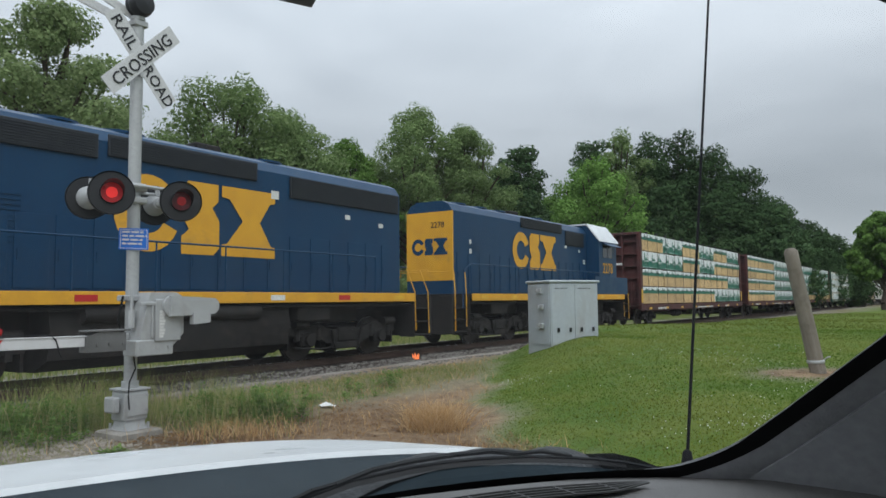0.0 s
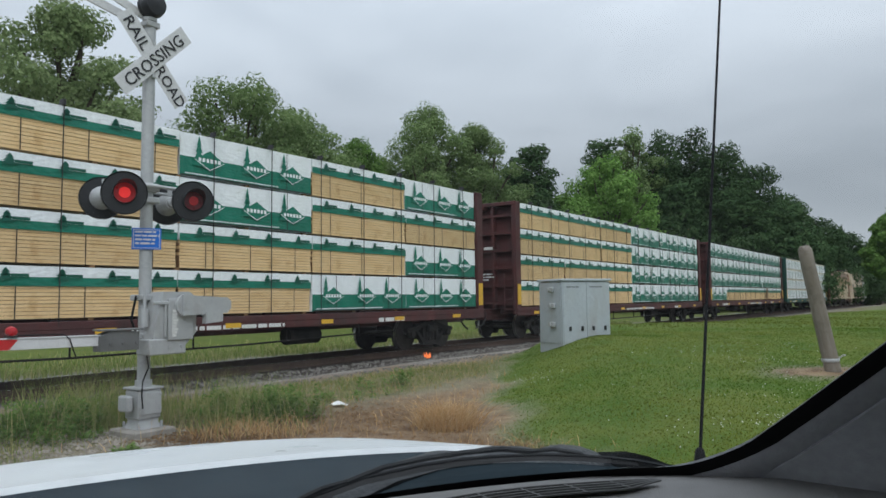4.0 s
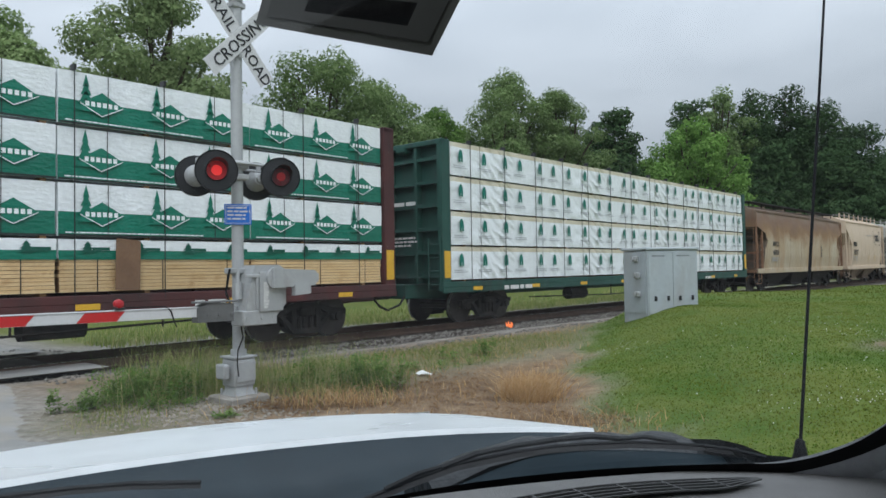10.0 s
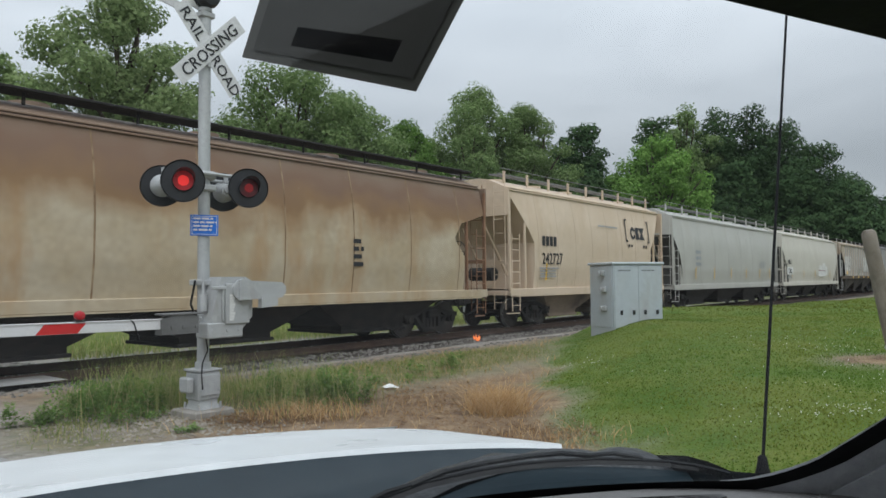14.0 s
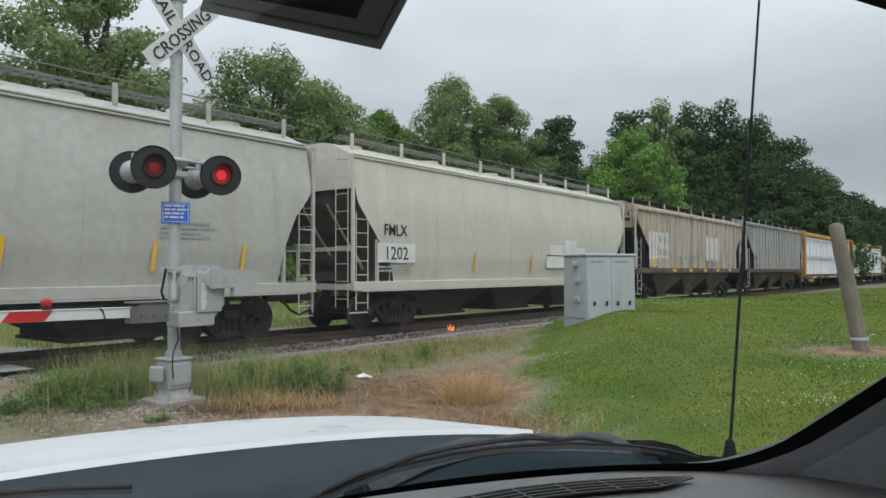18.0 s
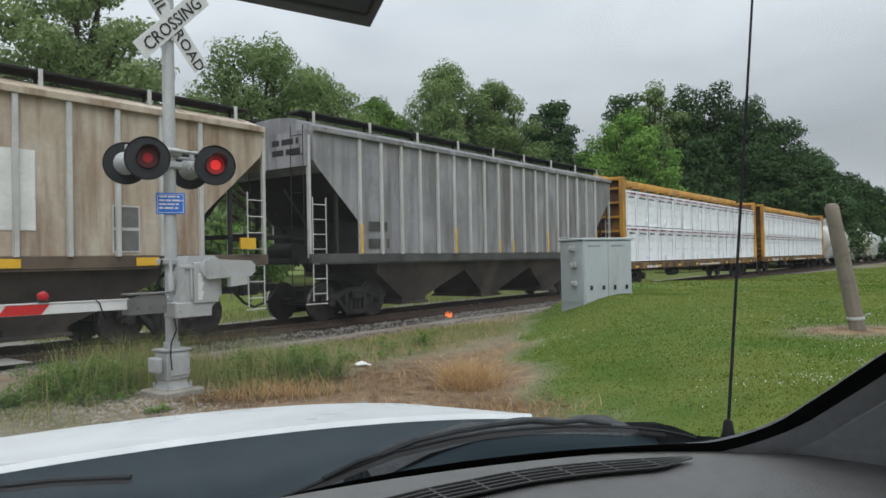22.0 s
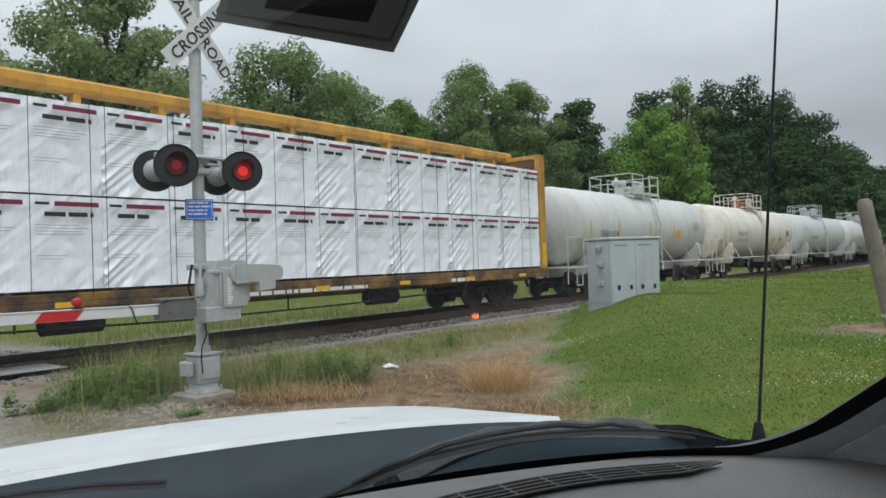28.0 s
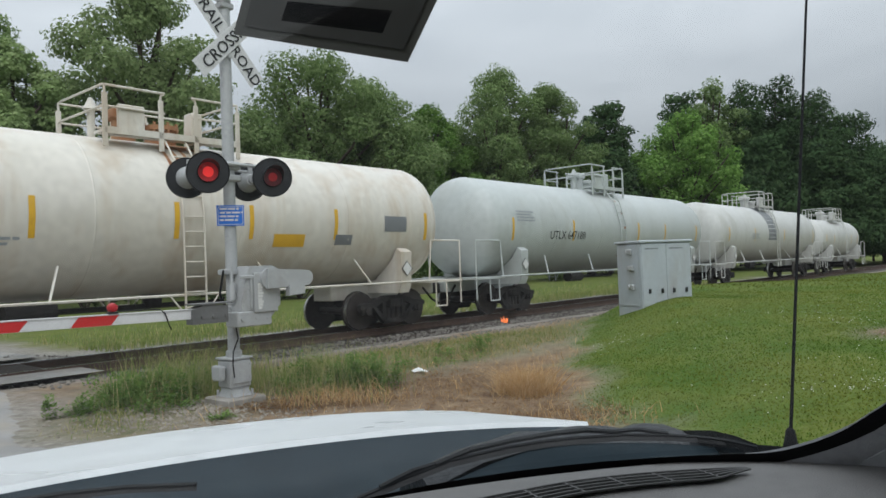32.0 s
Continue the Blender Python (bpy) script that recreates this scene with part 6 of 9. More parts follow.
# ribbed cars: near-black end_mat paints the shade of the recessed ends
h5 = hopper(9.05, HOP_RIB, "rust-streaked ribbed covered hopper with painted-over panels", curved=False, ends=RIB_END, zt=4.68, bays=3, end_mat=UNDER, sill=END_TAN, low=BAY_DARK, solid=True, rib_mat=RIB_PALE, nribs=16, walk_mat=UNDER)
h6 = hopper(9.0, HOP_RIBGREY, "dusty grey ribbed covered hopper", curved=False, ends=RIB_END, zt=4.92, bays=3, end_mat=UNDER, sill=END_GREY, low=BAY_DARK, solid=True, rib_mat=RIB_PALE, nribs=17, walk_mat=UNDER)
BD = [[("board", 1 / 9)] * 9] * 2
cb5 = centre_beam("yellow centre-beam car with white wrapped wallboard in two tiers", CB_YELLOW, CB_RUST, BD, 4.34, "board", CB_DECK)
cb6 = centre_beam("weathered yellow centre-beam car with white wrapped wallboard", CB_YELLOW, CB_RUST, BD, 4.34, "board", CB_DECK, 1)
t1 = tank_car(7.85, TANK_WHITE, "off-white tank car with a top platform", dx=0.42, pl=1.35, tape=(-5.85, -3.45, -0.42, 2.25, 4.22))
t2 = tank_car(8.55, TANK_CREAM, "cream tank car with rust runs below the manway", rusty=True, dx=0.35, pl=1.35, tape=(-6.0, -2.45, 0.0, 1.6, 3.8, 6.75))
t3 = tank_car(8.9, TANK_GREY, "pale grey tank car with a rusty centre seam")
t4 = tank_car(9.3, TANK_WHITE, "white tank car with a dark grey painted band", grey_band=True)
t5 = tank_car(6.45, TANK_WHITE, "short white tank car at the train's end", r=1.32, zc=2.45)

# marks on the cars
yw = -1.566
words("MWCX", 0.37, PRINT_BLACK, h1, SIDE(-5.62, yw - 0.012, 2.41), "reporting_mark", 0.85, 0.2)
words("460530", 0.39, PRINT_BLACK, h1, SIDE(-5.66, yw - 0.012, 1.95), "road_number", 0.85, 0.2)
print_block(h1, -6.3, -5.1, 1.74, 2, 0.06, yw - 0.012, PRINT_GREY, 1)
print_block(h1, 3.0, 3.35, 2.4, 4, 0.10, yw - 0.012, PRINT_BLACK, 2)
for k in range(4):
    mb = MB()
    mb.box(-4.15 + 0.245 * k, -3.97 + 0.245 * k, yw - 0.014, yw - 0.008, 2.62, 2.94)
    part("reporting_mark_bar", mb, PRINT_BLACK, h2)
words("242727", 0.54, PRINT_BLACK, h2, SIDE(-3.50, yw - 0.012, 2.02), "road_number", 0.82)
print_block(h2, -4.3, -3.0, 1.86, 4, 0.05, yw - 0.012, PRINT_GREY, 4)
mb = MB()
railroad_mark(mb, -0.68, 0.12, 0.50, 0)
for x0, x1 in ((-1.13, -1.06), (1.06, 1.13)):
    mb.box(x0, x1, -0.003, 0.001, 0, 0.92)
for x in (-1.13, 0.95):
    mb.box(x, x + 0.18, -0.003, 0.001, 0.85, 0.92)
    mb.box(x, x + 0.18, -0.003, 0.001, 0, 0.07)
for x in (-0.9, -0.65, 0.5, 0.75):
    mb.cyl((x, -0.003, -0.15), (x, 0.001, -0.15), 0.07, 10)
part("bracketed_mark", mb, PRINT_BLACK, h2, "black mark between brackets", smooth=0, at=pose(3.35, yw - 0.012, 2.98, -6, 0, 0))
print_block(h2, -0.2, 1.8, 3.45, 1, 0.06, yw - 0.012, PRINT_GREY, 5)
tapes(h2, (-4.0, 0.2, 2.2, 4.2), yw - 0.012)
tapes(h3, (-6.0, -3.4, -0.8, 1.8, 4.4, 6.4), yw - 0.012)
print_block(h3, -5.9, -4.9, 2.7, 3, 0.16, yw - 0.012, PRINT_GREY, 6)
print_block(h3, 4.6, 5.8, 2.4, 4, 0.05, yw - 0.012, PRINT_GREY, 7)
words("FMLX", 0.42, PRINT_BLACK, h4, SIDE(-6.75, yw - 0.012, 2.42), "reporting_mark", 0.9)
mb = MB()
mb.box(-7.45, -5.95, yw - 0.014, yw - 0.008, 1.72, 2.22)
part("number_patch", mb, PATCH_WHITE, h4, "white patch behind the number")
words("1202", 0.48, PRINT_BLACK, h4, SIDE(-6.72, yw - 0.018, 1.80), "road_number")
print_block(h4, -7.4, -6.1, 1.58, 2, 0.055, yw - 0.012, PRINT_GREY, 8)
tapes(h4, (-6.3, -3.2, 0.2, 5.0), yw - 0.012)
mb = MB()
for x0, x1, z0, z1 in ((1.3, 3.9, 1.6, 2.0), (1.5, 2.6, 2.0, 2.42), (2.7, 3.6, 1.95, 2.62), (3.5, 4.3, 1.75, 2.35)):
    mb.box(x0, x1, yw - 0.012, yw - 0.007, z0, z1)
part("paint_out", mb, PATCH_WHITE, h4, "white patches of fresh paint")
mb = MB()
mb.box(1.3, 3.5, yw - 0.017, yw - 0.013, 2.02, 2.06)
part("red_line", mb, PRINT_RED, h4)
yr = -1.56 - 0.006
for x0, x1, z0, z1 in ((-7.01, -6.28, 1.68, 3.3), (-6.18, -5.45, 2.1, 3.3), (-5.35, -4.62, 2.1, 3.3), (1.30, 2.03, 2.05, 3.35), (2.13, 2.86, 2.05, 3.35), (2.96, 3.69, 2.05, 3.35)):
    mb = MB()
    mb.box(x0, x1, yr - 0.006, yr, z0, z1)
    part("paint_panel", mb, PATCH_WHITE, h5, "pale repainted panel")
words("349", 0.40, PRINT_BLACK, h5, SIDE(-5.80, yr - 0.012, 2.24), "road_number", 0.9)
words("563", 0.40, PRINT_BLACK, h5, SIDE(-5.0, yr - 0.012, 2.24), "road_number", 0.9)
words("IN", 0.42, PRINT_BLACK, h5, SIDE(-5.74, yr - 0.012, 2.84), "reporting_mark", 0.9)
words("TX", 0.42, PRINT_BLACK, h5, SIDE(-5.0, yr - 0.012, 2.84), "reporting_mark", 0.9)
mb = MB()
mb.box(-6.98, -6.31, -1.655, -1.645, 1.76, 2.10)
part("plate_border", mb, PATCH_WHITE, h5)
print_block(h5, -6.95, -6.3, 1.60, 2, 0.06, yr - 0.012, PRINT_BLACK, 9)
print_block(h5, -6.1, -5.5, 1.85, 2, 0.06, yr - 0.012, PRINT_GREY, 19)
mb = MB()
mb.box(7.62, 8.0, -1.70, -1.66, 1.75, 1.98)
mb.box(-6.94, -6.35, -1.664, -1.656, 1.80, 2.06)
for x in (-4.0, -1.6, 0.8, 3.0, 5.4):
    mb.box(x, x + 0.45, -1.60, -1.59, 1.45, 1.6)
part("yellow_plates", mb, REFLECT_Y, h5)
scrawl(h5, -2.9, 2.0, 0.95, yr - 0.09, WRAP_TEAL, 3, 6)
scrawl(h5, 1.0, 2.0, 0.85, yr - 0.09, PRINT_BLACK, 9, 4)


def data_panel(car, x, z, w=0.46, h=0.36, n=1):
    """Small framed notice plates, one above the other."""
    mb = MB()
    mb.box(x - 0.03, x + w + 0.03, yr - 0.010, yr - 0.004, z - 0.03, z + n * (h + 0.06) - 0.03)
    fr = part("data_panel", mb, RIB_PALE, car)
    for k in range(n):
        mb = MB()
        mb.box(x, x + w, yr - 0.016, yr - 0.010, z + k * (h + 0.06), z + k * (h + 0.06) + h)
        part("plate", mb, PLATE_GREY, fr)


PLATE_GREY = mat("faded_notice_plate", (0.10, 0.10, 0.098), (0.15, 0.145, 0.14), rough=0.7, scale=5)
data_panel(h5, 5.0, 1.72, n=2)
print_block(h6, -6.45, -5.5, 2.2, 2, 0.24, yr - 0.012, END_GREY, 10)
tapes(h6, (-6.80, -2.82, 2.74, 6.72), -1.645, 1.64, 0.72, 0.0)
tapes(h6, (-0.44, 0.36), -1.645, 1.64, 0.38, 0.0)
for k in (3.76, 4.59):
    data_panel(h6, k, 1.78)
words("TTZX", 0.28, PATCH_WHITE, cb6, SIDE(-8.6, -1.512, 0.88), "reporting_mark")
words("855", 0.28, PATCH_WHITE, cb6, SIDE(-7.35, -1.512, 0.88), "road_number")
words("079", 0.28, PATCH_WHITE, cb6, SIDE(-6.2, -1.512, 0.88), "road_number")
shell_words("TAEX 1274", 0.33, PRINT_BLACK, t1, -4.22, 2.20)
shell_bars(t1, -4.9, -2.9, 2.05, 2, 0.05, PRINT_GREY, 1)
shell_panel(t1, 2.55, 3.12, 2.20, 2.52, REFLECT_Y, "yellow_notice")
shell_bars(t1, 4.7, 5.7, 2.9, 8, 0.03, PRINT_GREY, 2)
scrawl(t1, 1.3, 1.98, 0.62, 0, PRINT_BLACK, 5, 7)
curve_to_shell(t1.children[-1])
shell_words("TAEX 1315", 0.36, PRINT_BLACK, t2, -3.75, 2.32)
shell_bars(t2, -4.7, -2.4, 2.12, 2, 0.05, PRINT_GREY, 3)
shell_panel(t2, 5.35, 6.1, 2.35, 2.72, GREY_BAND, "data_panel")
shell_panel(t2, 2.2, 3.0, 1.98, 2.26, REFLECT_Y, "yellow_notice")
shell_panel(t2, 3.85, 4.35, 2.02, 2.26, GREY_BAND, "data_panel")
shell_words("UTLX 647188", 0.38, PRINT_BLACK, t3, -3.7, 2.2)
shell_panel(t3, 0.16, 0.34, 1.5, 4.9, RUST, "rusty_seam")
shell_bars(t3, -6.6, -5.6, 3.0, 4, 0.05, PRINT_GREY, 4)
shell_bars(t4, -4.0, -2.6, 2.5, 3, 0.06, PRINT_GREY, 5)

TRAIN = [(loco_lead, 9.18, 5.0), (loco_trail, 26.6, 4.4), (cb1, 47.37, 8.9), (cb2, 72.07, 8.9), (cb3, 96.57, 8.9), (cb4, 120.8, 8.9), (h1, 141.95, 6.4), (h2, 157.6, 4.0),
         (h3, 173.35, 6.5), (h4, 191.4, 6.3), (h5, 209.35, 6.4), (h6, 227.4, 6.4), (cb5, 248.5, 8.9), (cb6, 273.0, 8.9), (t1, 293.25, 5.3), (t2, 309.65, 6.0), (t3, 327.1, 6.3), (t4, 345.3, 6.7), (t5, 361.0, 3.9)]
# distance run by the train
RUN = [(0, 0), (1, 9.88), (2, 19.6), (5, 48.3), (7, 67.44), (9, 86.16), (11, 104.9), (12, 114.1), (13, 123.7), (15, 142.4), (18, 170.4), (19, 179.7), (20, 189.1), (22, 207.6), (23, 216.8),
       (24, 226.0), (27, 253.9), (28, 263.3), (29, 272.8), (30, 282.8), (31, 293.1), (32, 302.9)]


def car_pose(u, half):
    x0, y0, _ = on_track(u - half)
    x1, y1, _ = on_track(u + half)
    return pose((x0 + x1) / 2, (y0 + y1) / 2, ZR, 0, 0, math.degrees(math.atan2(y1 - y0, x1 - x0)))


def run_at(t):
    for (t0, s0), (t1, s1) in zip(RUN, RUN[1:]):
        if t <= t1:
            return s0 + (s1 - s0) * (t - t0) / (t1 - t0)
    return RUN[-1][1]


def motions():
    for car, u, half in TRAIN:
        walk(car, [(t, car_pose(u - s, half)) for t, s in RUN])
        # wheels roll while the car is near
        for truck in car.children:
            if not truck.name.startswith("truck"):
                continue
            big = car in (loco_lead, loco_trail)
            r = 0.509 if big else 0.458
            pos = u + truck.matrix_basis.translation.x
            times = [k / 15 for k in range(481)]
            near = [t for t in times if -30 < pos - run_at(t) < 70]
            if len(near) < 2:
                continue
            s0 = run_at(near[0])
            turn = [(t, math.degrees((run_at(t) - s0) / r)) for t in near]
            turn = [(0.0, 0.0)] * (near[0] > 0) + turn + [(32.0, turn[-1][1])] * (near[-1] < 32)
            for wheel in truck.children:
                x = wheel.matrix_basis.translation.x
                walk(wheel, [(t, pose(x, 0, r, 0, -a % 360, 0)) for t, a in turn])
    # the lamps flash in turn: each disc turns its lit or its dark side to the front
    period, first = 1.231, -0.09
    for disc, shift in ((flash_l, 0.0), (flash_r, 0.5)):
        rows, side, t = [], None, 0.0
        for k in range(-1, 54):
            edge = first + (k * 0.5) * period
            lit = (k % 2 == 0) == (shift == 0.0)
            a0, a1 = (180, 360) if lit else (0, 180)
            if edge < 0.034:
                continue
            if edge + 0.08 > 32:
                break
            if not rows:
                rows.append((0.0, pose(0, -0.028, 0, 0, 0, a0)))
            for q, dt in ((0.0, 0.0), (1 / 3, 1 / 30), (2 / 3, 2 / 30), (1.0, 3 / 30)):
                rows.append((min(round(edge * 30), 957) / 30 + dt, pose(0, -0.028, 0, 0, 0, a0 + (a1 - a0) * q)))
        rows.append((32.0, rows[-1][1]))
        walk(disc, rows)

# ---- crossing signal ----
SIG = pose(-3.575, 8.458, 0.03, 0, 0, 55.7)      # local x along the track, -y to the road traffic
signal = thing("crossing_signal", "grey railroad crossing signal with red lamps, crossbuck and lowered gate", "crossing signal", at=SIG)
mb = MB()
mb.cyl((0, 0, 0.30), (0, 0, 4.87), 0.072, 16)
mb.cyl((0, 0, 4.87), (0, 0, 4.91), 0.085, 16)
part("mast", mb, GALV, signal)
mb = MB()
mb.loft([[(sx * w, sy * w, z) for sx, sy in ((-1, -1), (1, -1), (1, 1), (-1, 1))] for w, z in ((0.15, 0.05), (0.145, 0.07), (0.12, 0.12), (0.12, 0.18))])
mb.box(-0.145, 0.145, -0.145, 0.145, 0.16, 0.50, ch=0.02)
mb.box(-0.13, 0.13, -0.165, -0.145, 0.22, 0.46, ch=0.01)
mb.box(-0.16, 0.16, -0.16, 0.16, 0.50, 0.525, ch=0.006)
mb.cyl((0, 0, 0.52), (0, 0, 0.60), 0.095, 14)
for x in (-0.11, 0.11):
    for z in (0.28, 0.44):
        mb.cyl((x, -0.178, z), (x, -0.165, z), 0.016, 8)
for x in (-0.145, 0.145):
    for y in (-0.145, 0.145):
        mb.cyl((x, y, 0.06), (x, y, 0.13), 0.016, 8)
mb.box(-0.26, -0.18, -0.10, 0.10, 0.26, 0.44, ch=0.02)
part("junction_box", mb, GALV, signal)
mb = MB()
mb.loft([[(sx * w, sy * w, z) for sx, sy in ((-1, -1), (1, -1), (1, 1), (-1, 1))] for w, z in ((0.26, -0.25), (0.26, 0.035), (0.24, 0.055))])
found = tagged(part("foundation_block", mb, CONCRETE), "weathered concrete footing of the signal", "footing")
found.matrix_basis = SIG
# bell
mb = MB()
mb.lathe([(0.02, -0.13), (0.10, -0.11), (0.14, -0.03), (0.14, 0.02), (0.10, 0.03)], (0, 0.03, 5.17), (0, 1, 0), 18)
mb.lathe([(0.02, -0.10), (0.13, -0.08), (0.155, 0.0), (0.14, 0.05)], (0, -0.06, 5.17), (0, 1, 0), 18)
mb.cyl((0, 0, 5.0), (0, 0, 5.12), 0.05, 10)
part("bell", mb, LAMP_BLACK, signal, "dark cast warning bell", at=pose(0, 0, -0.11))


def blade(parent, ang, m, y, text, flip=False, ztop=4.5, letters=True):
    mb_ = MB()
    mb_.box(-0.61, 0.61, -0.004, 0.004, -0.114, 0.114, ch=0.002)
    b_ = part("blade", mb_, m, parent, at=Matrix.Translation((0, y, ztop)) @ pose(0, 0, 0, 0, ang, 0))
    if letters:
        words(text[0], 0.205, PRINT_BLACK, b_, SIDE(-0.345 if len(text) > 1 else 0.0, -0.009, -0.075), "lettering", 1.0 if len(text) > 1 else 1.04)
        if len(text) > 1:
            words(text[1], 0.205, PRINT_BLACK, b_, SIDE(0.365, -0.009, -0.075), "lettering", 0.92)
    return b_


mb = MB()
mb.cyl((0, -0.10, 4.5), (0, 0.02, 4.5), 0.03, 10)
mb.box(-0.09, 0.09, -0.085, 0.085, 4.46, 4.54, ch=0.01)
mb.box(-0.02, 0.02, -0.104, -0.10, 4.28, 4.33)
mb.box(-0.02, 0.02, -0.104, -0.10, 4.67, 4.72)
buck = part("crossbuck", mb, GALV, signal, at=pose(0, 0, -0.11))
blade(buck, 50, SIGN_WHITE, -0.088, ("RAIL", "ROAD"))
blade(buck, -45, SIGN_WHITE, -0.104, ("CROSSING",))
mb = MB()
mb.cyl((0, 0.0, 4.93), (0, 0.14, 4.93), 0.03, 10)
mb.box(-0.09, 0.09, -0.085, 0.085, 4.90, 4.97, ch=0.01)
back = part("back_crossbuck", mb, GALV, signal, at=pose(0, 0, -0.11))
for k, (a, z0, x0, x1) in enumerate(((17, 5.04, -0.74, -0.03), (10.5, 4.94, -0.95, -0.16))):
    mb = MB()
    mb.box(x0, x1, -0.012, 0.012, -0.05, 0.05, ch=0.003)
    part("blade", mb, SIGN_WHITE, back, at=Matrix.Translation((0, 0.06 + 0.03 * k, z0)) @ pose(0, 0, 0, 0, a, 0))

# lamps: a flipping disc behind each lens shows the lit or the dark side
mb = MB()
mb.tube([(-0.42, -0.14, 2.86), (0.50, -0.14, 2.86)], 0.022, 8)
mb.tube([(-0.46, 0.10, 2.82), (0.42, 0.10, 2.82)], 0.018, 8)
mb.box(-0.11, 0.11, -0.11, 0.11, 2.66, 2.74, ch=0.02)
mb.box(-0.11, 0.11, -0.11, 0.11, 2.80, 2.90, ch=0.02)
crossarm = part("lamp_crossarm", mb, GALV, signal)


def lamp(x, y, z, yaw, lit):
    m = Matrix.Translation((x, y, z)) @ pose(0, 0, 0, 0, 0, yaw)
    mb_ = MB()
    # background disc with a rolled rim, then the round housing behind
    mb_.lathe([(0.02, 0.012), (0.232, 0.012), (0.245, 0.03), (0.245, -0.01), (0.232, 0.02), (0.05, 0.02)], (0, 0, 0), (0, 1, 0), 28)
    ob = part("lamp", mb_, [LAMP_BLACK], signal, at=m)
    mb_ = MB()
    mb_.lathe([(0.135, 0.02), (0.13, 0.09), (0.085, 0.19), (0.07, 0.24), (0.02, 0.25)], (0, 0, 0), (0, 1, 0), 20)
    part("housing", mb_, GALV, ob, "grey metal lamp housing")
    mb_ = MB()
    mb_.lathe([(0.055, 0.24), (0.05, 0.30), (0.02, 0.31)], (0, 0, 0), (0, 1, 0), 14)
    mb_.cyl((0, 0.15, 0.1), (0, 0.15, 0.2), 0.03, 8)
    part("lamp_socket", mb_, GALV, ob)
    # hood over the lens
    rings = []
    for k in range(17):
        a = radians(-25 + 230 * k / 16)
        d = -0.02 - 0.20 * max(0.0, math.sin(a)) ** 0.6 - 0.05
        rings.append([(0.125 * math.cos(a), 0.0, 0.125 * math.sin(a)), (0.125 * math.cos(a), d, 0.125 * math.sin(a)), (0.119 * math.cos(a), d, 0.119 * math.sin(a)), (0.119 * math.cos(a), 0.0, 0.119 * math.sin(a))])
    mb_ = MB()
    mb_.loft(rings)
    part("visor", mb_, LAMP_BLACK, ob)
    mb_ = MB()
    mb_.lathe([(0.12, 0.010), (0.122, -0.012), (0.116, -0.02)], (0, 0, 0), (0, 1, 0), 24)
    part("lens_rim", mb_, LAMP_BLACK, ob)
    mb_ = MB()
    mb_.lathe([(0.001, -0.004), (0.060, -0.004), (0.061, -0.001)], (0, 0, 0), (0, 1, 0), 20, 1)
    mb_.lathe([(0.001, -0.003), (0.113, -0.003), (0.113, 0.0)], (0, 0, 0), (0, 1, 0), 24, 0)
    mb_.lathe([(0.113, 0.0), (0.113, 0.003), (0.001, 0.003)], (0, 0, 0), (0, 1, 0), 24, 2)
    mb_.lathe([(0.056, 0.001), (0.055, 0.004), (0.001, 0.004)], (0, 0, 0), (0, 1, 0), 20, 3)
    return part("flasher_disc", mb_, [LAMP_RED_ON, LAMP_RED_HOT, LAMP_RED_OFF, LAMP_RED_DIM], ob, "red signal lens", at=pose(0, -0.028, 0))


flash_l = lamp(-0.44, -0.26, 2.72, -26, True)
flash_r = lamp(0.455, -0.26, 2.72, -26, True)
lamp(-0.44, 0.20, 2.70, 160, False)
lamp(0.40, 0.20, 2.70, 160, False)

# blue notice
mb = MB()
mb.box(-0.16, 0.16, -0.004, 0.004, -0.125, 0.125, ch=0.003)
note = part("blue_notice", mb, SIGN_BLUE, signal, "small blue emergency notice", at=pose(-0.043, -0.078, 2.24, 0, 0, -30))
mb = MB()
bars(mb, -0.125, 0.14, 0.07, 4, 0.022, 0.045, -0.007, 0, 12)
for a, b_, c, d in ((-0.145, 0.145, 0.104, 0.110), (-0.145, 0.145, -0.110, -0.104), (-0.145, -0.139, -0.11, 0.11), (0.139, 0.145, -0.11, 0.11)):
    mb.add([(a, -0.006, c), (b_, -0.006, c), (b_, -0.006, d), (a, -0.006, d)], [(0, 1, 2, 3)])
part("notice_print", mb, SIGN_WHITE, note, smooth=0)

# gate mechanism
# darker stand-in for the galvanised grey: the bracket's shade as colour
BRACKET = mat("shaded_grey_steel", (0.13, 0.13, 0.128), (0.10, 0.10, 0.098), rough=0.6, scale=4)
mb = MB()
mb.prism([(-0.10, 0.98), (0.30, 0.98), (0.46, 1.14), (0.46, 1.56), (0.36, 1.62), (0.02, 1.62), (-0.02, 1.50), (-0.10, 1.14)], "y", -0.34, -0.10)
mb.box(0.06, 0.40, -0.375, -0.34, 1.06, 1.54, ch=0.03)
mb.lathe([(0.13, 0), (0.13, 0.04), (0.05, 0.05), (0.05, 0.09)], (0.27, -0.375, 1.46), (0, -1, 0), 16)
for k in range(6):
    a = k * math.pi / 3
    mb.cyl((0.27 + 0.10 * math.cos(a), -0.42, 1.46 + 0.10 * math.sin(a)), (0.27 + 0.10 * math.cos(a), -0.41, 1.46 + 0.10 * math.sin(a)), 0.015, 6)
for z in (1.08, 1.52):
    mb.box(-0.12, 0.12, -0.14, 0.12, z, z + 0.07, ch=0.01)
mb.box(-0.16, 0.32, -0.35, -0.09, 0.90, 1.08, ch=0.012)
for x in (0.02, 0.075, 0.13):
    mb.box(x, x + 0.03, -0.365, -0.34, 1.10, 1.50, ch=0.006)
mb.box(-0.12, 0.20, -0.37, -0.33, 1.47, 1.51, ch=0.006)
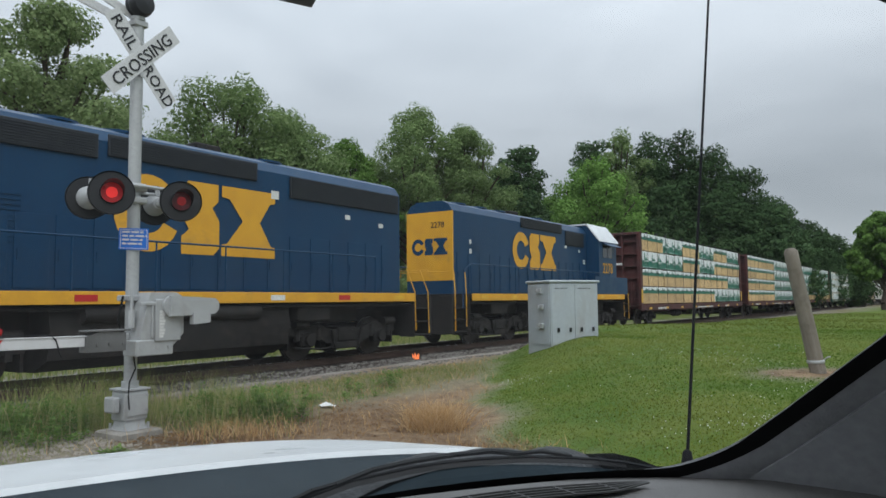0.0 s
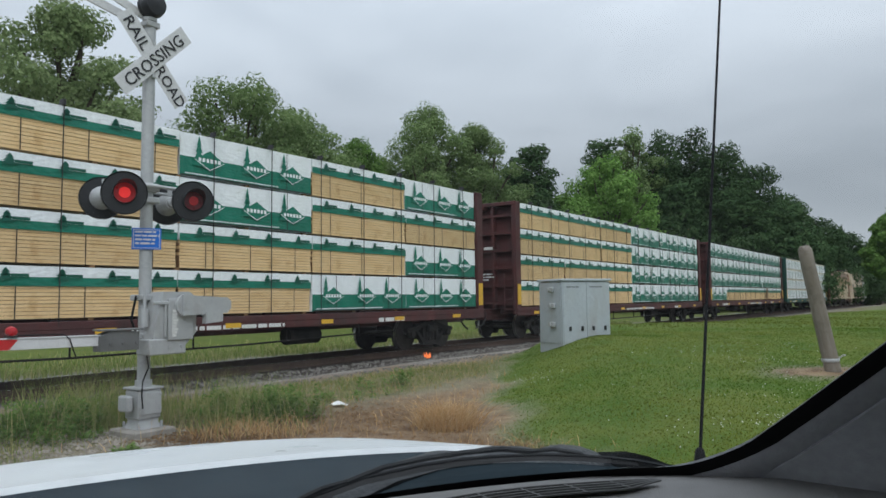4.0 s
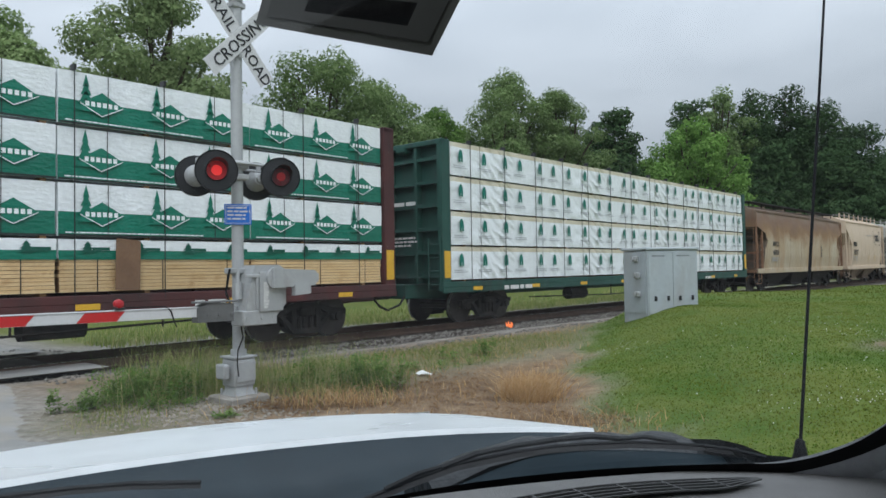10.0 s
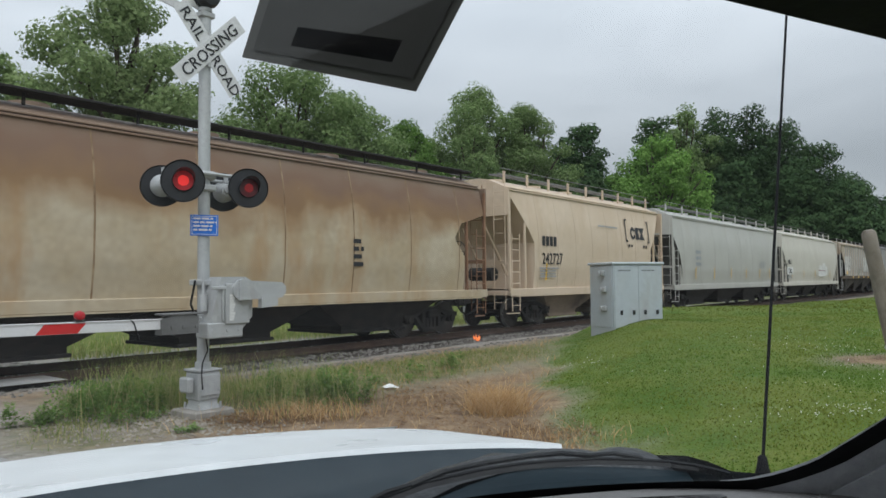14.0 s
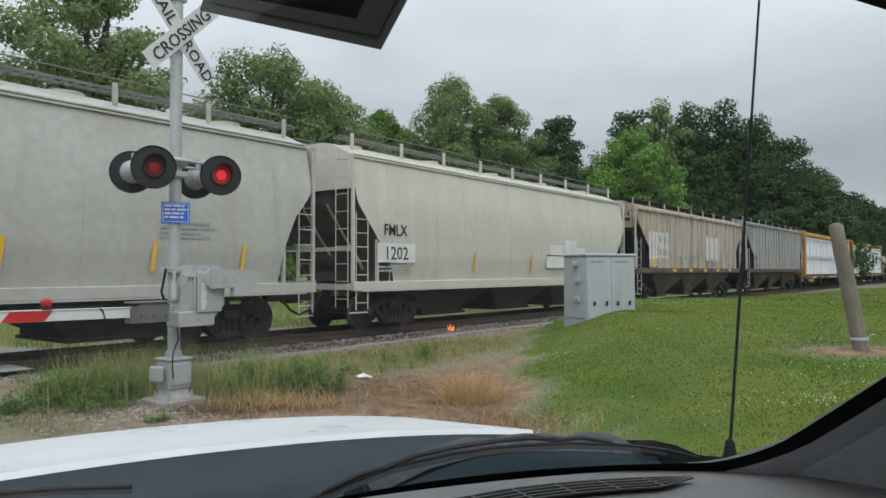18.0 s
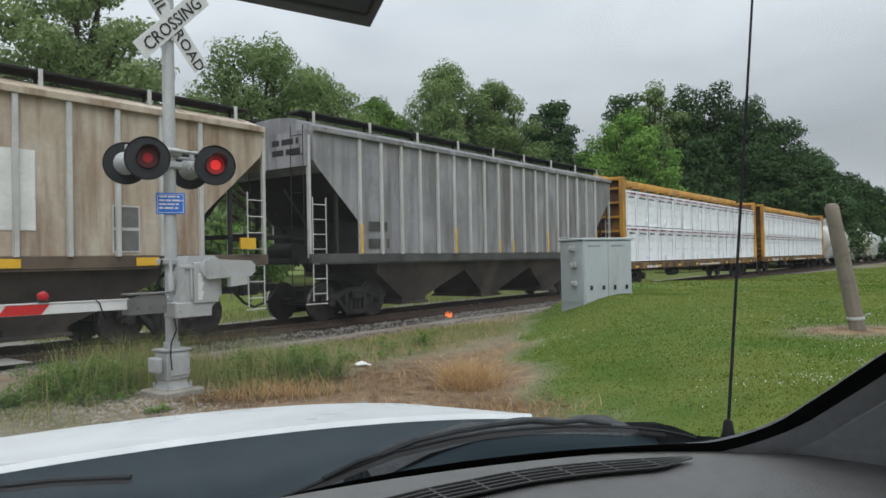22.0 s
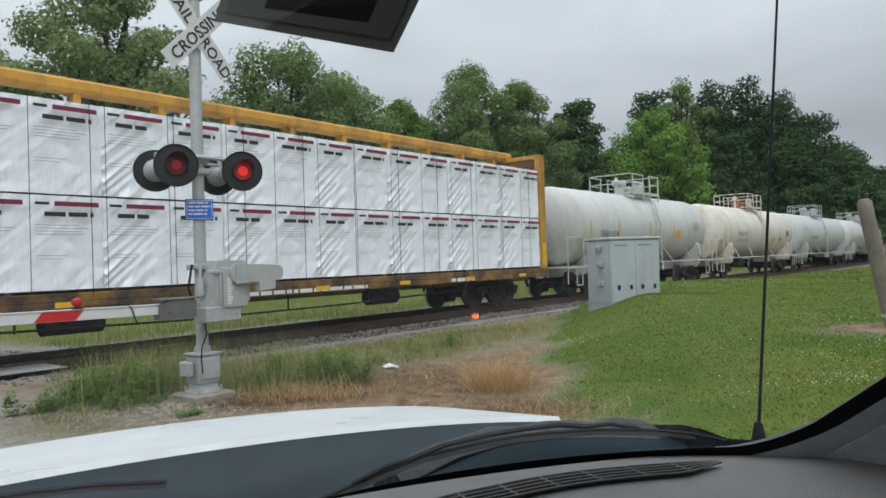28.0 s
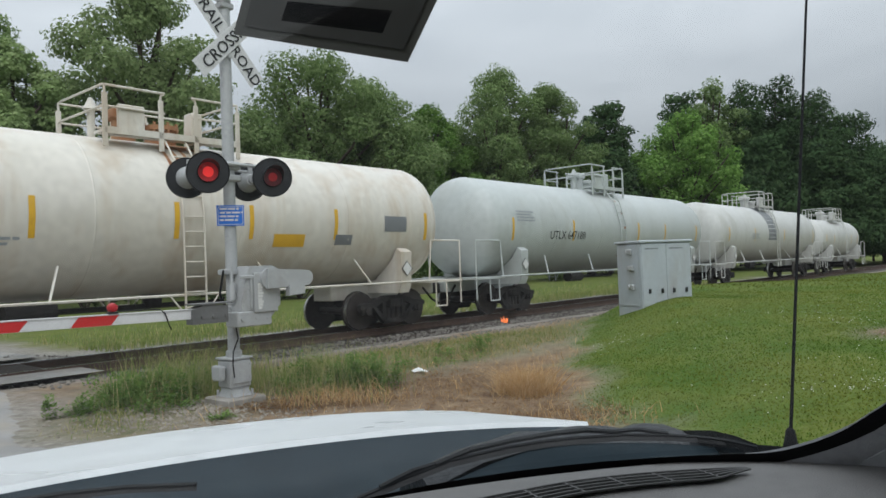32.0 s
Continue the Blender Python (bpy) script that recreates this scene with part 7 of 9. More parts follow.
mb.cyl((-0.13, -0.20, 1.22), (-0.13, -0.20, 1.42), 0.045, 10)
mb.cyl((-0.13, -0.20, 1.40), (-0.13, -0.20, 1.66), 0.02, 8)
for x in (-0.10, 0.10, 0.26):
    mb.cyl((x, -0.362, 0.99), (x, -0.35, 0.99), 0.02, 8)
mech = part("gate_mechanism", mb, GALV, signal, "grey gate motor housing")
mb = MB()
mb.prism([(0.20, 1.34), (0.82, 1.36), (0.88, 1.42), (0.88, 1.50), (0.82, 1.55), (0.20, 1.58)], "y", -0.46, -0.42)
mb.prism([(0.50, 1.24), (0.74, 1.26), (0.74, 1.38), (0.50, 1.38)], "y", -0.48, -0.40)
part("counterweight_arm", mb, GALV, mech)
mb = MB()
for i in range(9):
    z = 1.10 + 0.035 * i
    mb.add([(0.11, -0.379, z), (0.165 + 0.012 * (i % 3), -0.379, z), (0.165 + 0.012 * (i % 3), -0.379, z + 0.031), (0.11, -0.379, z + 0.031)], [(0, 1, 2, 3)])
part("housing_print", mb, PATCH_WHITE, mech, smooth=0)
mb = MB()
mb.prism([(-0.74, 0.98), (-0.29, 0.98), (-0.29, 1.18), (-0.58, 1.20), (-0.74, 1.15)], "y", -0.36, -0.22)
mb.box(-0.74, -0.24, -0.38, -0.20, 1.195, 1.215, ch=0.004)
for x in (-0.62, -0.48, -0.32):
    mb.cyl((x, -0.375, 1.06), (x, -0.36, 1.06), 0.02, 8)
part("arm_bracket", mb, BRACKET, mech, "grey bracket clamping the gate arm, darkened as in shade")
LAMP_RED_ARM = glow("small_red_lens", (0.36, 0.010, 0.016), 0.07)
# gate arm across the road
mb = MB()
L0, L1 = -0.66, -8.4
mb.box(L1, L0, -0.325, -0.295, 1.035, 1.140, ch=0.004)
mb.box(L1, L0, -0.335, -0.285, 1.140, 1.152, ch=0.003)
arm = part("gate_arm", mb, SIGN_WHITE, signal, "white gate arm with red stripes", at=pose(0, 0, 0, 0, 0.6, 0))
mb = MB()
for k in range(8):
    x = -1.67 - k * 0.86
    for y in (-0.3275, -0.2925):
        mb.add([(x + 0.03, y, 1.038), (x - 0.37, y, 1.038), (x - 0.29, y, 1.137), (x + 0.11, y, 1.137)], [(0, 1, 2, 3)])
part("stripes", mb, ARM_RED, arm, smooth=0)
for x in (-1.62, -4.6, -7.9):
    mb = MB()
    mb.box(x - 0.05, x + 0.05, -0.345, -0.275, 1.152, 1.172)
    mb.lathe([(0.02, -0.05), (0.042, -0.038), (0.050, 0.0), (0.042, 0.038), (0.02, 0.05)], (x, -0.31, 1.215), (0, -1, 0), 14, 1)
    part("arm_light", mb, [LAMP_BLACK, LAMP_RED_ARM], arm, "small red lamp")
mb = MB()
mb.tube([(-1.55, -0.31, 1.175), (-1.3, -0.31, 1.172), (-1.12, -0.325, 1.17), (-1.06, -0.335, 1.12), (-1.02, -0.335, 1.0), (-0.98, -0.31, 0.94)], 0.007, 6)
part("arm_cable", mb, CAR_BLACK, arm)
mb = MB()
mb.tube([(-0.05, -0.11, 0.98), (-0.02, -0.13, 0.75), (-0.10, -0.14, 0.60), (-0.14, -0.19, 0.45), (-0.13, -0.20, 0.30)], 0.008, 6)
mb.tube([(-0.15, -0.06, 1.58), (-0.2, -0.05, 1.30), (-0.12, -0.06, 1.1)], 0.014, 6)
part("conduit", mb, CAR_BLACK, signal)

# ---- signal equipment case on the bank ----
case = thing("relay_case", "pale grey aluminium signal relay case with padlocked doors", "equipment case", at=pose(2.46, 16.05, 0.50, 0, 0, 24))
mb = MB()
mb.box(0, 1.28, 0, 0.96, -0.40, 1.40, ch=0.01)
part("case_body", mb, CABINET, case)
mb = MB()
mb.box(-0.04, 1.32, -0.04, 1.0, 1.405, 1.46, ch=0.015)
part("case_roof", mb, CABINET, case)
for x0, x1 in ((0.03, 0.637), (0.643, 1.25)):
    mb = MB()
    mb.box(x0, x1, -0.018, -0.002, 0.02, 1.37, ch=0.006)
    d = part("case_door", mb, CABINET, case)
    mb = MB()
    for x in (x0 + 0.16, x1 - 0.13):
        mb.box(x - 0.03, x + 0.03, -0.045, -0.018, 0.30, 0.40, ch=0.008)
    part("latch", mb, LAMP_BLACK, d)
    mb = MB()
    bars(mb, x0 + 0.08, x1 - 0.06, 1.26, 1, 0.03, 0.06, -0.021, 0, int(x0 * 10))
    part("case_print", mb, GREY_BAND, d, smooth=0)
mb = MB()
mb.box(-0.018, -0.002, 0.04, 0.92, 0.02, 1.37, ch=0.006)
d = part("case_door", mb, CABINET, case)
mb = MB()
for y, z in ((0.30, 0.86), (0.30, 0.44), (0.36, 1.22)):
    mb.box(-0.08, -0.018, y - 0.07, y + 0.07, z - 0.06, z + 0.06, ch=0.02)
    mb.cyl((-0.10, y + 0.09, z), (-0.02, y + 0.09, z), 0.05, 10)
part("padlock_hasp", mb, GALV, d)

# ---- leaning post ----
mb = MB()
rings = []
for i in range(12):
    z = -0.3 + i * 2.18 / 11
    rr = 0.115 - 0.018 * i / 11 + 0.006 * noise.noise((i, 0, 2))
    rings.append([(rr * math.cos(t) * (1 + 0.05 * noise.noise((t, z * 3, 1))), rr * math.sin(t), z) for t in [2 * math.pi * k / 14 for k in range(14)]])
rings.append([(0.06 * math.cos(2 * math.pi * k / 14), 0.06 * math.sin(2 * math.pi * k / 14), 1.93) for k in range(14)])
mb.loft(rings)
post = tagged(part("leaning_post", mb, POST_WOOD), "weathered grey wooden post leaning in the grass", "post")
post.matrix_basis = pose(5.60, 10.74, 0.36, 2, -11.5, 0)
mb = MB()
mb.lathe([(0.118, -0.02), (0.124, -0.01), (0.124, 0.02), (0.118, 0.03)], (0, 0, 0.22), (0.15, 0.0, 1), 14)
mb.tube([(0.11, -0.05, 0.24), (0.16, -0.08, 0.27), (0.19, -0.08, 0.26)], 0.012, 5)
part("rope_band", mb, GALV, post, "band of pale rope")

# ---- burning flare and bits beside the rail ----
fx, fy = xy(16.7, 12.35)
flare = thing("road_flare", "small burning orange flare on the ballast", "flare", at=pose(fx, fy, -0.18))
mb = MB()
mb.cyl((-0.12, 0, 0.03), (0.10, 0, 0.05), 0.014, 8)
part("stick", mb, ARM_RED, flare)
mb = MB()
for k in range(7):
    a = k * 0.9
    mb.lathe([(0.002, 0), (0.035, 0.04), (0.028, 0.09), (0.003, 0.16 + 0.03 * (k % 3))], (0.10 + 0.04 * math.cos(a), 0.04 * math.sin(a), 0.03), (0.4 * math.cos(a), 0.4 * math.sin(a), 1), 7)
part("flame", mb, glow("flare_flame", (0.9, 0.22, 0.06), 0.75), flare, "orange flame")
mb = MB()
rnd = random.Random(8)
pts = [(0.16 * math.cos(t) * rnd.uniform(0.6, 1.2), 0.10 * math.sin(t) * rnd.uniform(0.6, 1.2), rnd.uniform(0.0, 0.03)) for t in [2 * math.pi * k / 12 for k in range(12)]]
mb.add(pts + [(0, 0, 0.07)], [(i, (i + 1) % 12, 12) for i in range(12)])
lit = tagged(part("paper_scrap", mb, PATCH_WHITE), "crumpled white paper scrap in the weeds", "litter")
lit.matrix_basis = pose(-1.64, 10.57, height(-1.64, 10.57) + 0.02)

# ---- trees beyond the track ----
def leaf_material(name, c1, c2, c3, thin=0.46):
    m = bpy.data.materials.new(name)
    m.use_nodes = True
    nt = m.node_tree
    nt.nodes.clear()
    out, df, tl, ad = (nt.nodes.new(k) for k in ("ShaderNodeOutputMaterial", "ShaderNodeBsdfDiffuse", "ShaderNodeBsdfTranslucent", "ShaderNodeMixShader"))
    ge = nt.nodes.new("ShaderNodeNewGeometry")
    oi = nt.nodes.new("ShaderNodeObjectInfo")
    r = nt.nodes.new("ShaderNodeValToRGB")
    r.color_ramp.elements[0].color, r.color_ramp.elements[1].color = (*c1, 1), (*c3, 1)
    e = r.color_ramp.elements.new(0.5)
    e.color = (*c2, 1)
    nt.links.new(ge.outputs["Random Per Island"], r.inputs[0])
    hs = nt.nodes.new("ShaderNodeHueSaturation")
    mr = nt.nodes.new("ShaderNodeMapRange")
    mr.inputs["To Min"].default_value, mr.inputs["To Max"].default_value = 0.82, 1.2
    nt.links.new(oi.outputs["Random"], mr.inputs["Value"])
    nt.links.new(mr.outputs[0], hs.inputs["Value"])
    nt.links.new(r.outputs[0], hs.inputs["Color"])
    nt.links.new(hs.outputs[0], df.inputs[0])
    nt.links.new(hs.outputs[0], tl.inputs[0])
    ad.inputs[0].default_value = thin
    nt.links.new(df.outputs[0], ad.inputs[1])
    nt.links.new(tl.outputs[0], ad.inputs[2])
    nt.links.new(ad.outputs[0], out.inputs[0])
    return m


LEAF_OAK = leaf_material("oak_leaves", (0.118, 0.182, 0.066), (0.175, 0.250, 0.096), (0.250, 0.325, 0.140), 0.45)
LEAF_PALE = leaf_material("pale_oak_leaves", (0.175, 0.245, 0.098), (0.245, 0.325, 0.140), (0.330, 0.405, 0.195), 0.45)
LEAF_LIGHT = leaf_material("light_leaves", (0.085, 0.165, 0.034), (0.125, 0.225, 0.052), (0.185, 0.29, 0.082), 0.40)
LEAF_PINE = leaf_material("pine_needles", (0.034, 0.064, 0.028), (0.050, 0.088, 0.037), (0.076, 0.118, 0.050), 0.22)
BARK = mat("grey_brown_bark", (0.085, 0.065, 0.05), (0.055, 0.042, 0.033), rough=0.95, scale=3, stretch=(5, 5, 0.8), bump=0.8)


def leafy_crown(seed, lobes, n, size, narrow=0.6):
    """Leaf clumps as a mesh: small bent quads spread over the shells of several lobes."""
    rg = np.random.default_rng(seed)
    lo = np.array(lobes)
    vol = lo[:, 3] * lo[:, 4] * lo[:, 5]
    which = np.repeat(np.arange(len(lo)), np.maximum(1, (n * vol / vol.sum()).astype(int)))
    k = len(which)

    def unit(a):
        return a / np.maximum(np.linalg.norm(a, axis=1, keepdims=True), 1e-6)

    d = unit(rg.normal(size=(k, 3)))
    w = d * 2.6 + lo[which, :3] * 1.3
    lump = np.sin(w[:, 0] * 2.1 + 1.7 * np.sin(w[:, 1] * 1.9)) * np.cos(w[:, 2] * 2.3 + 1.3 * np.sin(w[:, 0] * 1.6))
    q = rg.random(k) ** 0.22 * (0.84 + 0.22 * lump)
    p = lo[which, :3] + d * lo[which, 3:] * q[:, None]
    a = unit(d + rg.normal(scale=0.42, size=(k, 3)) + np.array((0, 0, 0.25)))
    b = unit(np.cross(a, unit(rg.normal(size=(k, 3)))))
    c = np.cross(a, b)
    z = (size * rg.uniform(0.6, 1.4, k))[:, None]
    quad = np.stack([p - b * z, p - c * z * narrow + a * z * 0.2, p + b * z, p + c * z * narrow + a * z * 0.2], axis=1)
    me = bpy.data.meshes.new("crown")
    me.vertices.add(4 * k)
    me.vertices.foreach_set("co", quad.reshape(-1).astype(np.float32))
    me.loops.add(4 * k)
    me.loops.foreach_set("vertex_index", np.arange(4 * k, dtype=np.int32))
    me.polygons.add(k)
    me.polygons.foreach_set("loop_start", np.arange(0, 4 * k, 4, dtype=np.int32))
    me.update(calc_edges=True)
    return me


def limb(mb_, rnd, p0, p1, r0, r1, n=5, wob=0.25):
    pts = [Vector(p0).lerp(Vector(p1), i / n) + Vector((rnd.uniform(-wob, wob), rnd.uniform(-wob, wob), 0)) * (0 < i < n) for i in range(n + 1)]
    for i in range(n):
        mb_.cyl(pts[i], pts[i + 1], r0 + (r1 - r0) * i / n, 8, r0 + (r1 - r0) * (i + 1) / n, caps=False)
    return pts


def broadleaf(seed, h, w, leaf, n=15000, base=0.22, airy=0.0, size=0.225):
    rnd = random.Random(seed)
    tree = thing("tree", "tall leafy broadleaf tree with an uneven crown", "tree", "trees beyond the track")
    mb_ = MB()
    limb(mb_, rnd, (0, 0, -0.3), (rnd.uniform(-0.5, 0.5), 0, h * 0.72), 0.028 * h, 0.008 * h, 7)
    lobes = []
    nl = 32
    for i in range(nl):
        a = i * 2.4 + rnd.uniform(-0.4, 0.4)
        f = (i + 0.5) / nl
        z = h * (base + 0.12 + (0.80 - base) * f)
        rad = w * 0.5 * (0.72 * math.sin(math.pi * min(1, 0.25 + 0.72 * f)) + 0.06) * rnd.uniform(0.7, 1.1)
        c = (rad * math.cos(a), rad * math.sin(a), z)
        r = w * rnd.uniform(0.085, 0.155) * (1.1 - 0.30 * f) * (1 - 0.22 * airy)
        lobes.append((*c, r * 1.15, r * 1.15, r * rnd.uniform(0.75, 1.0)))
        limb(mb_, rnd, (0, 0, z * 0.62), c, 0.010 * h, 0.003 * h, 4, 0.2)
    lobes.append((0, 0, h * 0.62, w * (0.26 - 0.1 * airy), w * (0.26 - 0.1 * airy), h * 0.22))
    lobes.append((rnd.uniform(-0.5, 0.5), 0, h * 0.90, w * 0.13, w * 0.13, h * 0.10))
    part("trunk", mb_, BARK, tree)
    crown = leafy_crown(seed, lobes, n, size)
    crown.materials.append(leaf)
    part("crown", crown, None, tree)
    return tree


def pine(seed, h, w, n=32000):
    rnd = random.Random(seed)
    tree = thing("pine_tree", "tall dark green pine with a dense crown", "tree", "pines beyond the track")
    mb_ = MB()
    limb(mb_, rnd, (0, 0, -0.3), (0, 0, h * 0.92), 0.014 * h, 0.002 * h, 8, 0.1)
    lobes = []
    for i in range(44):
        f = i / 43
        z = h * (0.16 + 0.80 * f)
        a = i * 2.4 + rnd.uniform(-0.5, 0.5)
        rad = w * 0.5 * (1.0 - 0.72 * f ** 1.8) * rnd.uniform(0.4, 0.8)
        c = (rad * math.cos(a), rad * math.sin(a), z)
        r = w * 0.185 * (1.15 - 0.58 * f) * rnd.uniform(0.75, 1.25)
        lobes.append((*c, r * 1.3, r * 1.3, r * 0.72))
        limb(mb_, rnd, (0, 0, z - 0.3), c, 0.004 * h, 0.001 * h, 3, 0.1)
    lobes.append((0, 0, h * 0.5, w * 0.30, w * 0.30, h * 0.40))
    part("trunk", mb_, BARK, tree)
    crown = leafy_crown(seed, lobes, n, 0.20, 0.5)
    crown.materials.append(LEAF_PINE)
    part("crown", crown, None, tree)
    return tree


def place(tree, az, dist, turn=0.0, sc=1.0):
    x, y = dist * math.sin(radians(az)), dist * math.cos(radians(az))
    m = pose(x, y, height(x, y) - 0.1, 0, 0, turn)
    tree.scale = (sc, sc, sc)
    tree.matrix_basis = m @ Matrix.Diagonal((sc, sc, sc, 1))


TREES = []
for az, dist, h, w, kind, seed in (
        (-37.4, 37, 12.0, 7.5, "pale", 1), (-28.6, 39, 15.8, 11.2, "pale", 2), (-33, 52, 10.5, 9, "oak", 3),
        (-16.2, 45, 15.6, 12.5, "oak", 4), (-11.6, 48, 14.4, 10.2, "oak", 5), (-7.2, 56, 13.9, 8.0, "light", 6), (-20.5, 58, 11.6, 9, "oak", 7), (-25.0, 56, 9.5, 8, "oak", 8),
        (-2.0, 60, 17.6, 11.5, "oak", 9), (2.2, 62, 16.4, 10.5, "oak", 10), (-5.2, 64, 13.6, 9.5, "oak", 11), (6.5, 72, 16.4, 8.5, "pine", 12), (5.2, 74, 14.6, 8.0, "pine", 31),
        (12.4, 74, 15.6, 12.0, "light", 13), (8.8, 80, 12.5, 9, "light", 14), (12.0, 92, 21.3, 10.0, "pine", 15), (14.2, 92, 22.3, 10.5, "oak", 16), (16.4, 94, 22.3, 11.0, "pine", 17),
        (18.6, 96, 22.6, 11.0, "pine", 18), (20.8, 98, 21.0, 11.5, "pine", 19), (22.9, 102, 18.4, 11.5, "pine", 20), (24.8, 108, 15.3, 11.5, "pine", 21), (26.8, 118, 12.9, 12, "pine", 22),
        (28.6, 132, 11.6, 12, "pine", 23), (30.4, 150, 11.5, 12, "oak", 24), (31.6, 78, 9.0, 6, "light", 25), (-41, 40, 15, 10, "oak", 26), (-47, 44, 15, 10, "oak", 27),
        (17.6, 84, 14, 10, "pine", 28), (21.5, 90, 14, 10, "pine", 29), (25, 96, 13, 10, "pine", 30)):
    if kind == "pine":
        tr = pine(seed, h * 1.03, w)
    else:
        near_ = dist < 66
        tr = broadleaf(seed, h * (1.0 if seed in (4, 5) else 1.05), w * 1.05, {"light": LEAF_LIGHT, "pale": LEAF_PALE}.get(kind, LEAF_OAK), n=46000 if near_ and dist != 52 else 18000, airy=0.3 if seed == 2 else 0.0, size=0.105 if near_ else 0.165)
    place(tr, az, dist, seed * 47)
    TREES.append(tr)
# second rank closing the wood
for i in range(26):
    az = -44 + i * 3.1
    src = TREES[(6, 7, 15, 12, 13, 21)[i % 6] if az < 8 else (16, 17, 19, 18, 14, 20)[i % 6]]
    d = 68 + max(0, az + 10) * 1.6 + random.uniform(-3, 3)
    k = random.uniform(0.62, 0.74) if az < 8 else random.uniform(0.74, 0.9) * (1.0 if az < 19 else max(0.45, 1 - 0.07 * (az - 19)))
    x, y = d * math.sin(radians(az)), d * math.cos(radians(az))
    c = copy_thing(src, pose(x, y, height(x, y) - 0.1, 0, 0, i * 77))
    c.scale = (k, k, k)


def bush(seed, h, w, leaf, n=900):
    rnd = random.Random(seed)
    lobes = [(rnd.uniform(-0.4, 0.4) * w, rnd.uniform(-0.3, 0.3) * w, h * rnd.uniform(0.3, 0.65), w * 0.28, w * 0.28, h * 0.33) for _ in range(6)]
    b = thing("bush", "dense green roadside bush", "bush", "bushes beyond the track")
    mb_ = MB()
    for lo in lobes:
        mb_.cyl((0, 0, -0.2), lo[:3], 0.05, 6, 0.02)
    part("stems", mb_, BARK, b)
    crown = leafy_crown(seed, lobes, n, 0.13)
    crown.materials.append(leaf)
    part("foliage", crown, None, b)
    return b


BUSH = [bush(40 + k, 4.5, 5.0, (LEAF_OAK, LEAF_LIGHT, LEAF_OAK)[k], 5200) for k in range(3)]
for k, b in enumerate(BUSH):
    x, y = xy(14 + 9 * k, 33.5)
    b.matrix_basis = pose(x, y, height(x, y), 0, 0, 40 * k)
for i in range(34):
    u = -22 + i * 4.6 + random.uniform(-1.2, 1.2)
    v = 33 + random.uniform(-1.5, 3.0) - 0.05 * max(u, 0)
    x, y = xy(u, v)
    k = random.uniform(0.75, 1.25)
    c = copy_thing(BUSH[i % 3], pose(x, y, height(x, y), 0, 0, i * 61))
    c.scale = (k, k, k)

# ---- grass, weeds, clover and loose stones: uncountable, one object each ----
def blade_material(name, c1, c2, c3):
    return leaf_material(name, c1, c2, c3)


LAWN = blade_material("lawn_blades", (0.058, 0.112, 0.010), (0.069, 0.124, 0.012), (0.086, 0.140, 0.017))
LAWN_DRY = blade_material("lawn_blades_yellowed", (0.100, 0.130, 0.016), (0.122, 0.148, 0.022), (0.156, 0.168, 0.036))
WEED = blade_material("weed_blades", (0.125, 0.185, 0.040), (0.215, 0.255, 0.080), (0.39, 0.35, 0.17))
RIPE = blade_material("ripe_grass_stems", (0.27, 0.25, 0.10), (0.37, 0.33, 0.15), (0.47, 0.41, 0.22))
WEED_GREEN = blade_material("weed_leaves", (0.085, 0.160, 0.032), (0.135, 0.230, 0.052), (0.215, 0.300, 0.095))
LITTER = blade_material("brown_leaf_litter", (0.13, 0.075, 0.038), (0.21, 0.125, 0.062), (0.30, 0.20, 0.11))
STRAW = blade_material("dry_straw", (0.40, 0.235, 0.10), (0.52, 0.335, 0.155), (0.64, 0.47, 0.26))
GRAVEL = mat("brown_grey_gravel", (0.32, 0.285, 0.235), (0.20, 0.175, 0.14), rough=0.95, scale=6)
CLOVER = mat("clover_heads", (0.75, 0.75, 0.68), rough=0.8, scale=8, bump=0)


def blades(name, label, category, points, hmin, hmax, width, material, lean=0.5, seed=1, soft=False):
    rnd = random.Random(seed)
    v, f = [], []
    for x, y, k in points:
        z = height(x, y)
        h = rnd.uniform(hmin, hmax) * k
        a = rnd.uniform(0, 6.283)
        dx, dy = math.cos(a), math.sin(a)
        l = h * rnd.uniform(0.1, lean)
        b = a + math.pi / 2 if soft else rnd.uniform(0, 6.283)
        lx, ly = l * math.cos(b), l * math.sin(b)
        w = width * rnd.uniform(0.7, 1.3)
        i = len(v)
        v += [(x - dx * w, y - dy * w, z - 0.01), (x + dx * w, y + dy * w, z - 0.01), (x + lx * 0.4 + dx * w * 0.7, y + ly * 0.4 + dy * w * 0.7, z + h * 0.6),
              (x + lx * 0.4 - dx * w * 0.7, y + ly * 0.4 - dy * w * 0.7, z + h * 0.6), (x + lx, y + ly, z + h)]
        f += [(i, i + 1, i + 2, i + 3), (i + 3, i + 2, i + 4)]
    me = bpy.data.meshes.new(name)
    me.from_pydata(v, [], f)
    me.materials.append(material)
    return tagged(new(name, me), label, category, kind="stuff")


rnd = random.Random(77)


def scatter(n, x0, x1, y0, y1, keep):
    out = []
    for _ in range(n):
        x, y = rnd.uniform(x0, x1), rnd.uniform(y0, y1)
        k = keep(x, y)
        if k > 0 and rnd.random() < k:
            out.append((x, y, 0.75 + 0.5 * k))
    return out


def lawn_keep(x, y):
    u, v = uv(x, y)
    j = 0.5 * noise.noise((x * 0.9, y * 0.9, 1.7))
    if math.hypot((x - 5.6) / 1.3, (y - 10.7) / 0.6) < 0.7:
        return 0.05
    return sstep(-0.1, 0.8, x - mound_edge(y) + j) * sstep(11.2, 10.6, v + verge(u)) * min(1.0, 11.0 / max(y, 1)) * (1.0 if x < 0.75 * y + 1 else 0.25)


